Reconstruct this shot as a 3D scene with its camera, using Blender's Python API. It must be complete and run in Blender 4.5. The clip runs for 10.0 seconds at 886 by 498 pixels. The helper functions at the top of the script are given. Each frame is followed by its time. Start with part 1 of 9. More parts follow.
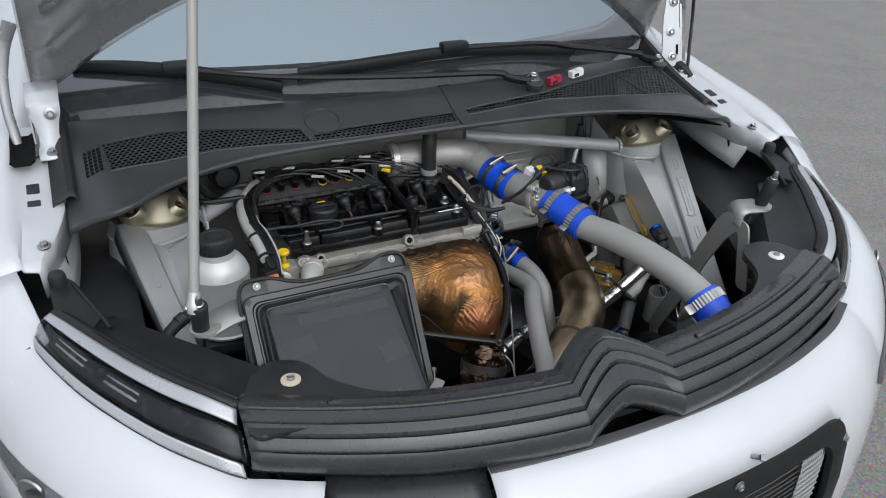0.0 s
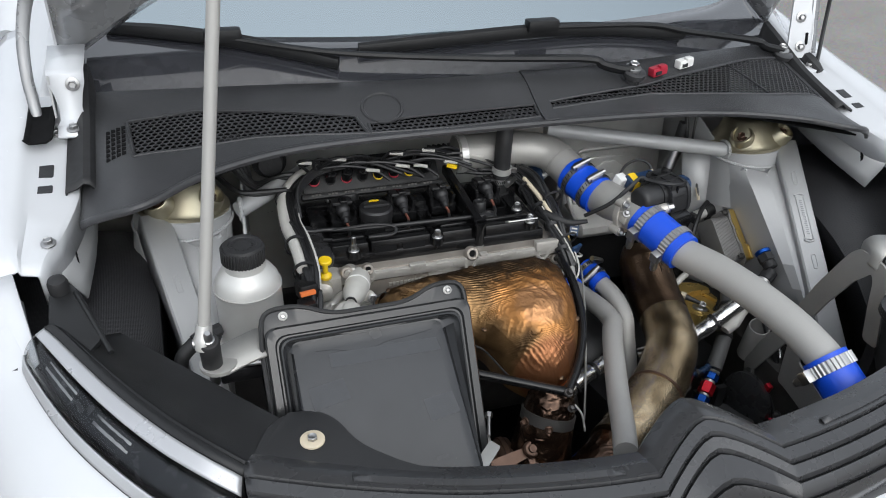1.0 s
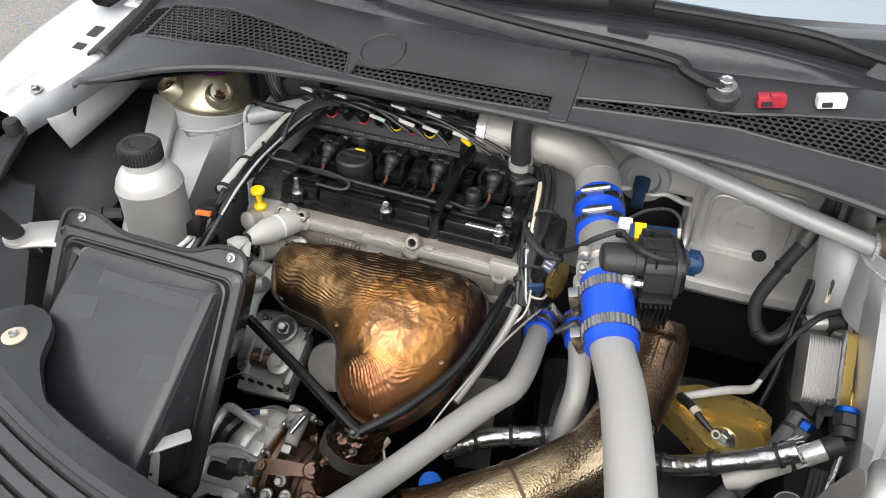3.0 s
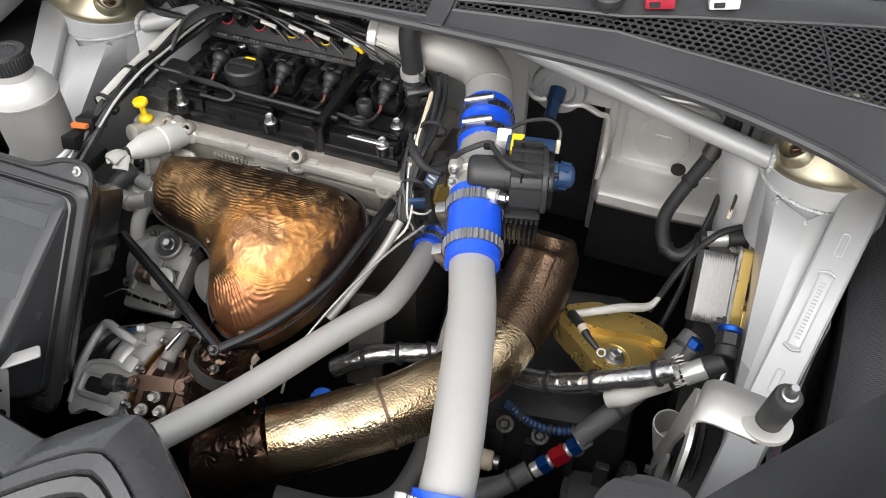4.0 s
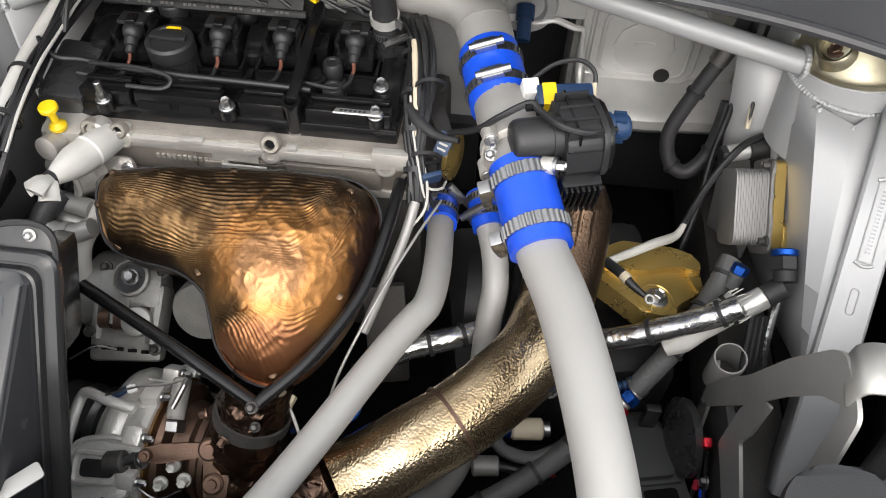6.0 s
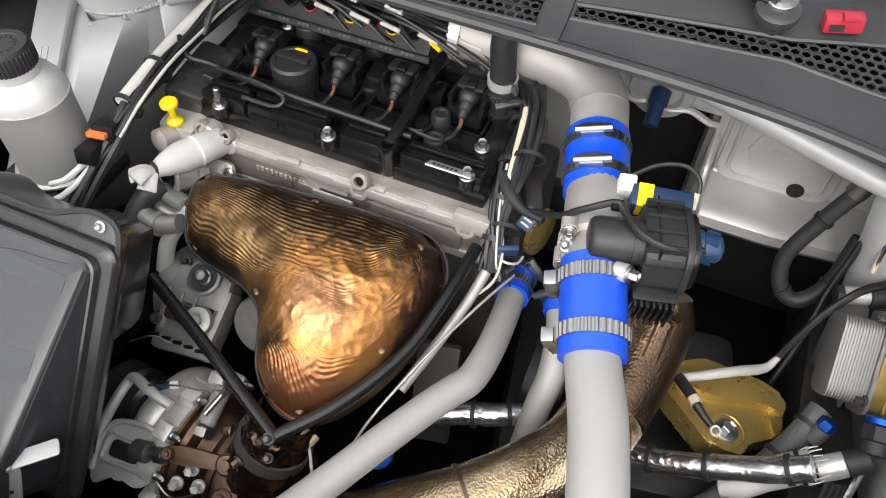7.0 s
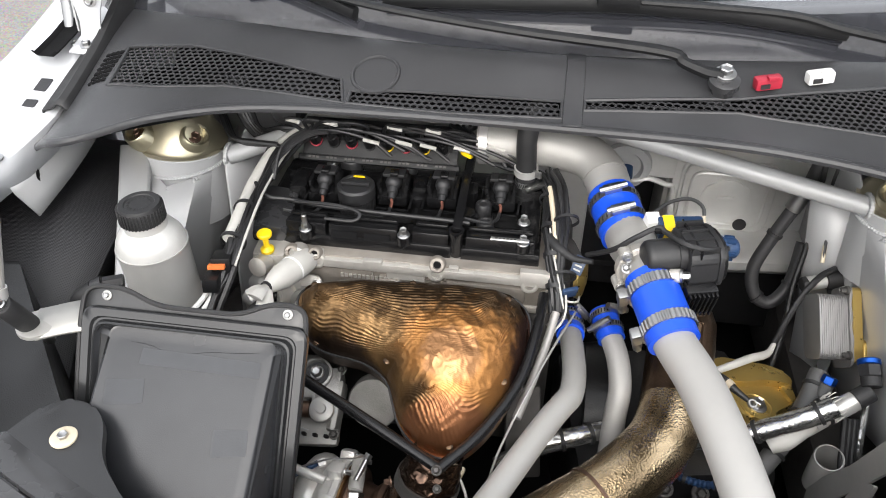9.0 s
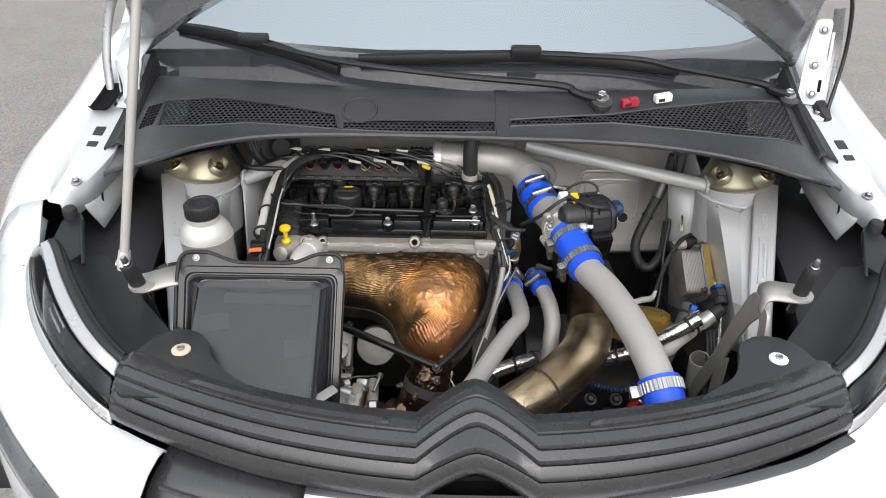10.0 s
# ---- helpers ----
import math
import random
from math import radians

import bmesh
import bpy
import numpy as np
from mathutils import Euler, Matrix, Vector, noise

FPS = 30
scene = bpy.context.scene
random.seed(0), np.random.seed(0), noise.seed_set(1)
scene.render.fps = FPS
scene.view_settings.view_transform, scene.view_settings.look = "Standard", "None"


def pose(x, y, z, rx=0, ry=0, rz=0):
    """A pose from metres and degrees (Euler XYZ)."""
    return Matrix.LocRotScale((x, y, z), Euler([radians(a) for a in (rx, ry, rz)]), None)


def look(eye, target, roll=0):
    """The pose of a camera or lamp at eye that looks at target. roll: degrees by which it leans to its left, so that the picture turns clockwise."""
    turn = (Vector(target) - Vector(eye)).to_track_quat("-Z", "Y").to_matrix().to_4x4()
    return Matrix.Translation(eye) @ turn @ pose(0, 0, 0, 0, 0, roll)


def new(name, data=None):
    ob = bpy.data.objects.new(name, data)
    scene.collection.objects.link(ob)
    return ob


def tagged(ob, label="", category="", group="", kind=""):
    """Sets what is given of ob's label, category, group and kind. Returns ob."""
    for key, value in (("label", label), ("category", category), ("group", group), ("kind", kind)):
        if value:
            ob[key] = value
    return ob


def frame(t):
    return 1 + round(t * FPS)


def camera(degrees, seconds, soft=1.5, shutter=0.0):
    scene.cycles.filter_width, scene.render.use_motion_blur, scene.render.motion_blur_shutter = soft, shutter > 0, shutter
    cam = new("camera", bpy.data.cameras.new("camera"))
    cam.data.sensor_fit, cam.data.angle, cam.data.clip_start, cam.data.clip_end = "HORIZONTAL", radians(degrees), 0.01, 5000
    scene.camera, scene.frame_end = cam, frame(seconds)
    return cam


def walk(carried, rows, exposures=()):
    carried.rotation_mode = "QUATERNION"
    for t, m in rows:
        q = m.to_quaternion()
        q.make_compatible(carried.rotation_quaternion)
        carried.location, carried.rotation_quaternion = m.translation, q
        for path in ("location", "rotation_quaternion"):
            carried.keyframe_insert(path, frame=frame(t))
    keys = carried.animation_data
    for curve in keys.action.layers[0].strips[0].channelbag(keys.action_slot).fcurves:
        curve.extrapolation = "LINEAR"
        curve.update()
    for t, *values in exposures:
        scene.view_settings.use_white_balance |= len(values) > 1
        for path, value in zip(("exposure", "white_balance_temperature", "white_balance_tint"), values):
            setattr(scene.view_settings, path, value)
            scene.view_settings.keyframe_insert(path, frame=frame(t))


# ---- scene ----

# ------------------------------------------------------------ camera
cam = camera(59.9, 10.0, soft=1.0)
ROWS = [
    (0.0, -0.5978, -0.8110, 1.4382, 61.36, -1.05, -24.87),
    (0.5, -0.5768, -0.6946, 1.4303, 59.89, -1.52, -22.86),
    (1.0, -0.5069, -0.6035, 1.4178, 58.09, -2.19, -18.40),
    (1.5, -0.3239, -0.5633, 1.4258, 56.26, -2.57, -9.47),
    (2.0, -0.1672, -0.5145, 1.4214, 54.77, -2.33, 1.04),
    (2.2, -0.1022, -0.4837, 1.4059, 54.74, -1.73, 5.15),
    (3.3, 0.3076, -0.3817, 1.4083, 50.14, -1.24, 23.71),
    (3.5, 0.3444, -0.3605, 1.4038, 48.89, -1.13, 24.23),
    (4.0, 0.3730, -0.3213, 1.3858, 45.68, -0.30, 21.59),
    (4.5, 0.3056, -0.3004, 1.3693, 42.21, 0.46, 14.94),
    (5.0, 0.1966, -0.2818, 1.3574, 39.46, 0.63, 7.97),
    (5.2, 0.1647, -0.2716, 1.3539, 38.44, 0.62, 5.85),
    (6.3, 0.1366, -0.1797, 1.3670, 37.37, -1.78, 8.06),
    (6.5, 0.1713, -0.1590, 1.3699, 37.89, -1.49, 12.06),
    (7.0, 0.1912, -0.1452, 1.3702, 39.05, -1.71, 23.00),
    (7.5, 0.1791, -0.1559, 1.3792, 40.69, -1.20, 31.59),
    (8.0, 0.1611, -0.1664, 1.3854, 42.90, -0.51, 29.90),
    (8.5, 0.0812, -0.2653, 1.3930, 46.54, -0.11, 18.91),
    (9.0, 0.0186, -0.4203, 1.4345, 50.96, -0.12, 8.56),
    (9.5, 0.0061, -0.6370, 1.4836, 54.93, -0.67, 2.65),
    (10.0, -0.0715, -0.8568, 1.5116, 57.96, -1.20, -0.09),
]
walk(cam, [(t, pose(x, y, z, rx, ry, rz)) for t, x, y, z, rx, ry, rz in ROWS],
     [(0.0, 0.08, 6120, 8), (1.0, 0.36, 6220, 8), (2.0, 0.67, 6430, 8), (3.5, 1.08, 6550, 10), (5.0, 1.1, 6600, 10), (6.5, 1.05, 6600, 10), (7.5, 1.3, 6550, 10), (8.5, 1.32, 6550, 10), (9.0, 1.22, 6560, 10), (10.0, 0.77, 6500, 10)])

# ------------------------------------------------------------ light
world = bpy.data.worlds.new("overcast_sky")
scene.world = world
world.use_nodes = True
wn, wl = world.node_tree.nodes, world.node_tree.links
sky = wn.new("ShaderNodeTexSky")
sky.sky_type, sky.sun_disc = "NISHITA", False
sky.sun_elevation, sky.sun_rotation = radians(40), radians(180)
sky.dust_density, sky.air_density = 4.0, 1.0
grey = wn.new("ShaderNodeHueSaturation")
grey.inputs["Saturation"].default_value = 0.35
wl.new(sky.outputs[0], grey.inputs["Color"])
cloud = wn.new("ShaderNodeMix")
cloud.data_type = "RGBA"
cloud.inputs["Factor"].default_value = 0.5
# an overcast dome is brighter overhead than towards the horizon
wco, wsep, wmr, wmul = wn.new("ShaderNodeTexCoord"), wn.new("ShaderNodeSeparateXYZ"), wn.new("ShaderNodeMapRange"), wn.new("ShaderNodeVectorMath")
wmr.inputs["To Min"].default_value, wmr.inputs["To Max"].default_value = 0.6, 1.48
wmul.operation = "SCALE"
wmul.inputs[0].default_value = (6.0, 6.15, 6.4)
wl.new(wco.outputs["Generated"], wsep.inputs[0]), wl.new(wsep.outputs["Z"], wmr.inputs["Value"])
wl.new(wmr.outputs["Result"], wmul.inputs["Scale"]), wl.new(wmul.outputs["Vector"], cloud.inputs["B"])
wl.new(grey.outputs[0], cloud.inputs["A"])
wl.new(cloud.outputs["Result"], wn["Background"].inputs["Color"])
wn["Background"].inputs["Strength"].default_value = 0.15
sun_data = bpy.data.lights.new("sun", "SUN")
sun_data.energy, sun_data.angle, sun_data.color = 1.15, radians(85), (1.0, 0.98, 0.95)
sun = new("sun", sun_data)
sun.matrix_world = look((0.05, -1.65, 2.25), (0.0, 0.3, 0.8))


# ------------------------------------------------------------ materials
def mat(name, col, rough=0.5, metal=0.0, var=0.15, scale=25.0, bump=0.1, bscale=250.0, coat=0.0, rvar=0.1, spec=0.5):
    """A worn surface: tint and gloss drift over one noise, fine relief over another."""
    m = bpy.data.materials.new(name)
    m.use_nodes = True
    n, l = m.node_tree.nodes, m.node_tree.links
    b = n["Principled BSDF"]
    co = n.new("ShaderNodeTexCoord")
    big = n.new("ShaderNodeTexNoise")
    big.inputs["Scale"].default_value, big.inputs["Detail"].default_value = scale, 6
    l.new(co.outputs["Object"], big.inputs["Vector"])
    ramp = n.new("ShaderNodeMix")
    ramp.data_type = "RGBA"
    lo, hi = [c * (1 - var) for c in col], [min(1, c * (1 + var)) for c in col]
    ramp.inputs["A"].default_value, ramp.inputs["B"].default_value = (*lo, 1), (*hi, 1)
    l.new(big.outputs["Fac"], ramp.inputs["Factor"])
    l.new(ramp.outputs["Result"], b.inputs["Base Color"])
    rr = n.new("ShaderNodeMapRange")
    rr.inputs["To Min"].default_value, rr.inputs["To Max"].default_value = max(0.02, rough - rvar), min(1, rough + rvar)
    mid = n.new("ShaderNodeTexNoise")
    mid.inputs["Scale"].default_value, mid.inputs["Detail"].default_value = scale * 3.1, 4
    l.new(co.outputs["Object"], mid.inputs["Vector"])
    l.new(mid.outputs["Fac"], rr.inputs["Value"])
    l.new(rr.outputs["Result"], b.inputs["Roughness"])
    fine = n.new("ShaderNodeTexNoise")
    fine.inputs["Scale"].default_value, fine.inputs["Detail"].default_value = bscale, 3
    l.new(co.outputs["Object"], fine.inputs["Vector"])
    bp = n.new("ShaderNodeBump")
    bp.inputs["Strength"].default_value, bp.inputs["Distance"].default_value = bump, 0.002
    l.new(fine.outputs["Fac"], bp.inputs["Height"])
    l.new(bp.outputs["Normal"], b.inputs["Normal"])
    b.inputs["Metallic"].default_value = metal
    b.inputs["Coat Weight"].default_value, b.inputs["Coat Roughness"].default_value = coat, 0.08
    b.inputs["Specular IOR Level"].default_value = spec
    return m


def nodes_of(m):
    return m.node_tree.nodes, m.node_tree.links, m.node_tree.nodes["Principled BSDF"]


def foil(name, cols, ridge, hammer, rough, spread=9.0, depth=0.004, wave=0.6):
    """Crinkled metal foil: heat tints drifting between colours, pressed ridges and creases."""
    m = bpy.data.materials.new(name)
    m.use_nodes = True
    n, l, b = nodes_of(m)
    co = n.new("ShaderNodeTexCoord")
    no = n.new("ShaderNodeTexNoise")
    no.inputs["Scale"].default_value, no.inputs["Detail"].default_value, no.inputs["Distortion"].default_value = spread, 5, 0.9
    l.new(co.outputs["Object"], no.inputs["Vector"])
    cr = n.new("ShaderNodeValToRGB")
    while len(cr.color_ramp.elements) < len(cols):
        cr.color_ramp.elements.new(0.5)
    for i, c in enumerate(cols):
        e = cr.color_ramp.elements[i]
        e.position, e.color = 0.3 + 0.4 * i / (len(cols) - 1), (*c, 1)
    l.new(no.outputs["Fac"], cr.inputs["Fac"])
    l.new(cr.outputs["Color"], b.inputs["Base Color"])
    b.inputs["Metallic"].default_value, b.inputs["Roughness"].default_value = 0.95, rough
    wv = n.new("ShaderNodeTexWave")
    wv.bands_direction = "Y"
    wv.inputs["Scale"].default_value, wv.inputs["Distortion"].default_value = ridge, 8.0
    wv.inputs["Detail"].default_value, wv.inputs["Detail Scale"].default_value = 2.0, 1.2
    l.new(co.outputs["Object"], wv.inputs["Vector"])
    if hammer > 0:
        vo = n.new("ShaderNodeTexVoronoi")
        vo.feature = "SMOOTH_F1"
        vo.inputs["Scale"].default_value = hammer
        relief = vo.outputs["Distance"]
    else:
        vo = n.new("ShaderNodeTexNoise")
        vo.noise_type = "RIDGED_MULTIFRACTAL"
        vo.inputs["Scale"].default_value, vo.inputs["Detail"].default_value, vo.inputs["Distortion"].default_value = -hammer, 3, 0.8
        relief = vo.outputs["Fac"]
    l.new(co.outputs["Object"], vo.inputs["Vector"])
    add = n.new("ShaderNodeMath")
    add.operation = "MULTIPLY_ADD"
    add.inputs[1].default_value = wave
    l.new(wv.outputs["Fac"], add.inputs[0])
    l.new(relief, add.inputs[2])
    bp = n.new("ShaderNodeBump")
    bp.inputs["Strength"].default_value, bp.inputs["Distance"].default_value = 0.6, depth
    l.new(add.outputs[0], bp.inputs["Height"])
    l.new(bp.outputs["Normal"], b.inputs["Normal"])
    return m


def heat_foil(name):
    """Embossed foil tinted by heat: brown along the head, darkened further for dark reflections there, brassy on the
    cool lobe, orange over the port, rust and purple at the tip.
    """
    m = bpy.data.materials.new(name)
    m.use_nodes = True
    n, l, b = nodes_of(m)
    co = n.new("ShaderNodeTexCoord")

    def noise_of(scale, detail, distort=0.0):
        t = n.new("ShaderNodeTexNoise")
        t.inputs["Scale"].default_value, t.inputs["Detail"].default_value, t.inputs["Distortion"].default_value = scale, detail, distort
        l.new(co.outputs["Object"], t.inputs["Vector"])
        return t.outputs["Fac"]

    def spot(centre, radius, drift):
        mp, gr, ad, mr = n.new("ShaderNodeMapping"), n.new("ShaderNodeTexGradient"), n.new("ShaderNodeMath"), n.new("ShaderNodeMapRange")
        mp.vector_type = "TEXTURE"
        mp.inputs["Location"].default_value, mp.inputs["Scale"].default_value = centre, radius
        gr.gradient_type = "SPHERICAL"
        ad.operation = "MULTIPLY_ADD"
        ad.inputs[1].default_value = 0.5
        mr.inputs["From Min"].default_value, mr.inputs["From Max"].default_value = 0.32, 0.62
        mr.interpolation_type = "SMOOTHSTEP"
        l.new(co.outputs["Object"], mp.inputs["Vector"]), l.new(mp.outputs["Vector"], gr.inputs["Vector"])
        l.new(drift, ad.inputs[0]), l.new(gr.outputs["Fac"], ad.inputs[2]), l.new(ad.outputs[0], mr.inputs["Value"])
        return mr.outputs["Result"]

    def mixed(fac, a, colour):
        mx = n.new("ShaderNodeMix")
        mx.data_type = "RGBA"
        mx.inputs["B"].default_value = (*colour, 1)
        l.new(fac, mx.inputs["Factor"]), l.new(a, mx.inputs["A"])
        return mx.outputs["Result"]

    broad, fine = noise_of(16, 5, 0.8), noise_of(60, 4, 0.4)
    cr = n.new("ShaderNodeValToRGB")
    for k, (pos, c) in enumerate(((0.3, (0.095, 0.056, 0.029)), (0.5, (0.235, 0.14, 0.064)), (0.7, (0.39, 0.238, 0.108)))):
        e = cr.color_ramp.elements[k] if k < 2 else cr.color_ramp.elements.new(pos)
        e.position, e.color = pos, (*c, 1)
    l.new(broad, cr.inputs["Fac"])
    c = mixed(spot((-0.045, 0.232, 0.765), (0.105, 0.105, 0.11), broad), cr.outputs["Color"], (0.52, 0.245, 0.082))
    c = mixed(spot((-0.065, 0.20, 0.77), (0.045, 0.045, 0.05), fine), c, (0.50, 0.26, 0.12))
    c = mixed(spot((-0.06, 0.120, 0.70), (0.10, 0.06, 0.08), broad), c, (0.34, 0.15, 0.07))
    # heat-brown top band, its colour deepened to paint in dark reflections
    c = mixed(spot((-0.08, 0.40, 0.735), (0.36, 0.19, 0.19), fine), c, (0.07, 0.043, 0.023))
    c = mixed(spot((0.05, 0.23, 0.70), (0.06, 0.17, 0.15), fine), c, (0.085, 0.045, 0.036))
    c = mixed(spot((-0.225, 0.225, 0.68), (0.10, 0.06, 0.08), fine), c, (0.06, 0.04, 0.03))
    l.new(c, b.inputs["Base Color"])
    rr = n.new("ShaderNodeMapRange")
    rr.inputs["To Min"].default_value, rr.inputs["To Max"].default_value = 0.36, 0.56
    l.new(fine, rr.inputs["Value"]), l.new(rr.outputs["Result"], b.inputs["Roughness"])
    b.inputs["Metallic"].default_value = 0.96
    bp = n.new("ShaderNodeBump")
    bp.inputs["Strength"].default_value, bp.inputs["Distance"].default_value = 0.35, 0.0012
    l.new(noise_of(210, 4, 0.3), bp.inputs["Height"]), l.new(bp.outputs["Normal"], b.inputs["Normal"])
    return m


def woven(name, col, scale, rough=0.5):
    """A cloth of crossed threads, as on braided hose and carbon weave."""
    m = mat(name, col, rough, bump=0.0)
    n, l, b = nodes_of(m)
    co = n.new("ShaderNodeTexCoord")
    h = []
    for d in ("X", "Y", "Z"):
        w = n.new("ShaderNodeTexWave")
        w.bands_direction, w.inputs["Scale"].default_value = d, scale
        l.new(co.outputs["Object"], w.inputs["Vector"])
        h.append(w)
    a1, a2 = n.new("ShaderNodeMath"), n.new("ShaderNodeMath")
    l.new(h[0].outputs["Fac"], a1.inputs[0]), l.new(h[1].outputs["Fac"], a1.inputs[1])
    l.new(a1.outputs[0], a2.inputs[0]), l.new(h[2].outputs["Fac"], a2.inputs[1])
    bp = n.new("ShaderNodeBump")
    bp.inputs["Strength"].default_value, bp.inputs["Distance"].default_value = 0.3, 0.0006
    l.new(a2.outputs[0], bp.inputs["Height"]), l.new(bp.outputs["Normal"], b.inputs["Normal"])
    return m


WHITE = mat("white_paint", (0.57, 0.583, 0.605), 0.25, var=0.02, bump=0.0, coat=0.8, rvar=0.05)
SILVER = mat("silver_bay_paint", (0.38, 0.384, 0.388), 0.45, 0.15, var=0.08, scale=8, bump=0.05, rvar=0.08)
SILVERL = mat("light_silver_paint", (0.385, 0.39, 0.395), 0.42, 0.15, var=0.06, scale=8, bump=0.04)
PLASTIC = mat("black_grained_plastic", (0.008, 0.0082, 0.009), 0.42, var=0.25, scale=14, bump=0.25, bscale=900, spec=0.32)
COWLM = mat("grey_black_cowl_plastic", (0.037, 0.0375, 0.040), 0.36, var=0.35, scale=10, bump=0.2, bscale=1100, spec=0.38)
FIREM = mat("scuffed_silver_firewall", (0.58, 0.578, 0.565), 0.36, 0.35, var=0.3, scale=13, bump=0.12, bscale=60, rvar=0.16)
GLOSSB = mat("satin_black_trim", (0.032, 0.0322, 0.0340), 0.28, var=0.3, scale=12, bump=0.04, bscale=600, coat=0.3, spec=0.5)
BOXM = mat("black_airbox_shell", (0.02, 0.0205, 0.0215), 0.22, var=0.3, scale=10, bump=0.06, bscale=500, coat=0.15, spec=0.4)
LIDM = mat("dusty_black_lid", (0.022, 0.0228, 0.025), 0.24, var=0.55, scale=9, bump=0.09, bscale=900, spec=0.6, rvar=0.1)
TAPEM = mat("old_tape_residue", (0.034, 0.036, 0.040), 0.4, var=0.3, scale=30, bump=0.1, bscale=500, spec=0.5)
TAPES = mat("torn_silver_tape", (0.20, 0.20, 0.19), 0.45, 0.3, var=0.5, scale=60, bump=0.4, bscale=300)
COVERM = mat("black_engine_plastic", (0.007, 0.007, 0.0076), 0.24, var=0.3, scale=40, bump=0.06, bscale=900, spec=0.36, rvar=0.08)
CAPM = mat("dark_grey_cap_plastic", (0.018, 0.018, 0.019), 0.42, var=0.2, scale=30, bump=0.1, spec=0.4)
RUBBER = mat("black_rubber", (0.015, 0.015, 0.016), 0.6, var=0.3, bump=0.1)
HOSEG = mat("grey_black_rubber_hose", (0.03, 0.03, 0.032), 0.5, var=0.2, bump=0.1)
WIRE = mat("black_wire_sleeve", (0.012, 0.012, 0.013), 0.42, var=0.3, bump=0.1)
# dark metal with the shade of the bay and of hollows put into its colour
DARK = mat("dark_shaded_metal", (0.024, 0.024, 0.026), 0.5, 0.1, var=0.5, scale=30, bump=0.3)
CAST = mat("cast_aluminium", (0.50, 0.48, 0.445), 0.4, 0.45, var=0.3, scale=35, bump=0.35, bscale=500)
CASTD = mat("dull_cast_iron", (0.09, 0.086, 0.083), 0.55, 0.6, var=0.3, scale=35, bump=0.4, bscale=400)
ALU = mat("brushed_aluminium", (0.58, 0.575, 0.56), 0.34, 0.6, var=0.12, scale=25, bump=0.06, bscale=700)
TANKM = mat("pale_brushed_tank", (0.58, 0.575, 0.555), 0.4, 0.35, var=0.22, scale=14, bump=0.08, bscale=300)
DULLA = mat("dull_grey_aluminium", (0.38, 0.375, 0.36), 0.42, 0.5, var=0.15, scale=20, bump=0.06)
ALTM = mat("oily_cast_alloy", (0.25, 0.245, 0.235), 0.42, 0.45, var=0.4, scale=40, bump=0.3, bscale=400)
HEADM = mat("grimy_cast_alloy", (0.33, 0.30, 0.265), 0.5, 0.6, var=0.45, scale=28, bump=0.4, bscale=450)
GEARM = mat("oily_black_casting", (0.022, 0.022, 0.023), 0.34, 0.1, var=0.4, scale=25, bump=0.2, bscale=300)
FINT = mat("dusty_grey_fins", (0.26, 0.255, 0.245), 0.5, 0.4, var=0.25, scale=30, bump=0.15)
CASTC = mat("bright_cast_alloy", (0.66, 0.65, 0.625), 0.36, 0.45, var=0.25, scale=45, bump=0.3, bscale=500)
SATIN = mat("satin_silver_trim", (0.46, 0.465, 0.48), 0.3, 0.5, var=0.06, scale=10, bump=0.02)
STEEL = mat("bright_steel", (0.40, 0.40, 0.40), 0.34, 1.0, var=0.12, bump=0.05)
PIPE = mat("grey_ceramic_coat", (0.345, 0.338, 0.324), 0.55, 0.25, var=0.06, scale=18, bump=0.08, bscale=1500)
ELBOW = mat("blasted_aluminium", (0.42, 0.41, 0.39), 0.55, 0.55, var=0.1, scale=15, bump=0.12, bscale=1500)
BLUE = mat("blue_silicone", (0.008, 0.07, 0.58), 0.36, var=0.12, bump=0.06, bscale=500)
BLUEAN = mat("blue_anodised", (0.01, 0.075, 0.36), 0.3, 0.8)
REDAN = mat("red_anodised", (0.55, 0.015, 0.03), 0.3, 0.7)
REDP = mat("red_plastic", (0.36, 0.02, 0.04), 0.4)
WHITEP = mat("white_plastic", (0.75, 0.75, 0.73), 0.45)
YELLOW = mat("yellow_plastic", (0.85, 0.58, 0.01), 0.4)
ORANGE = mat("orange_plastic", (0.8, 0.2, 0.05), 0.45)
GOLDP = mat("yellow_zinc_plate", (0.48, 0.44, 0.32), 0.36, 0.9, var=0.18, scale=14)
GOLD = mat("gold_anodised", (0.52, 0.37, 0.12), 0.3, 0.75, var=0.15)
RUST = mat("heat_stained_iron", (0.15, 0.095, 0.07), 0.42, 0.8, var=0.5, scale=40, bump=0.18, bscale=500)
SLEEVE = mat("grey_fibre_sleeve", (0.5, 0.49, 0.46), 0.7, 0.1, var=0.2, bump=0.3, bscale=900)
CREAM = mat("cream_sleeve", (0.55, 0.48, 0.36), 0.6)
PURPLE = mat("purple_anodised", (0.25, 0.01, 0.3), 0.35, 0.6)
COPPER = heat_foil("copper_heat_foil")
BRONZE = foil("bronze_heat_foil", [(0.14, 0.10, 0.06), (0.38, 0.285, 0.17), (0.74, 0.59, 0.39), (0.47, 0.315, 0.18)], 15, 400, 0.2, 8.0, 0.0010, wave=0.2)
BROWNF = foil("brown_pebbled_foil", [(0.05, 0.032, 0.022), (0.10, 0.065, 0.042), (0.17, 0.11, 0.07)], 15, 360, 0.32, 12.0, 0.0008, wave=0.15)
UNDER = mat("grey_underside_paint", (0.22, 0.224, 0.232), 0.28, 0.4, var=0.08, scale=8, bump=0.03, coat=0.3)
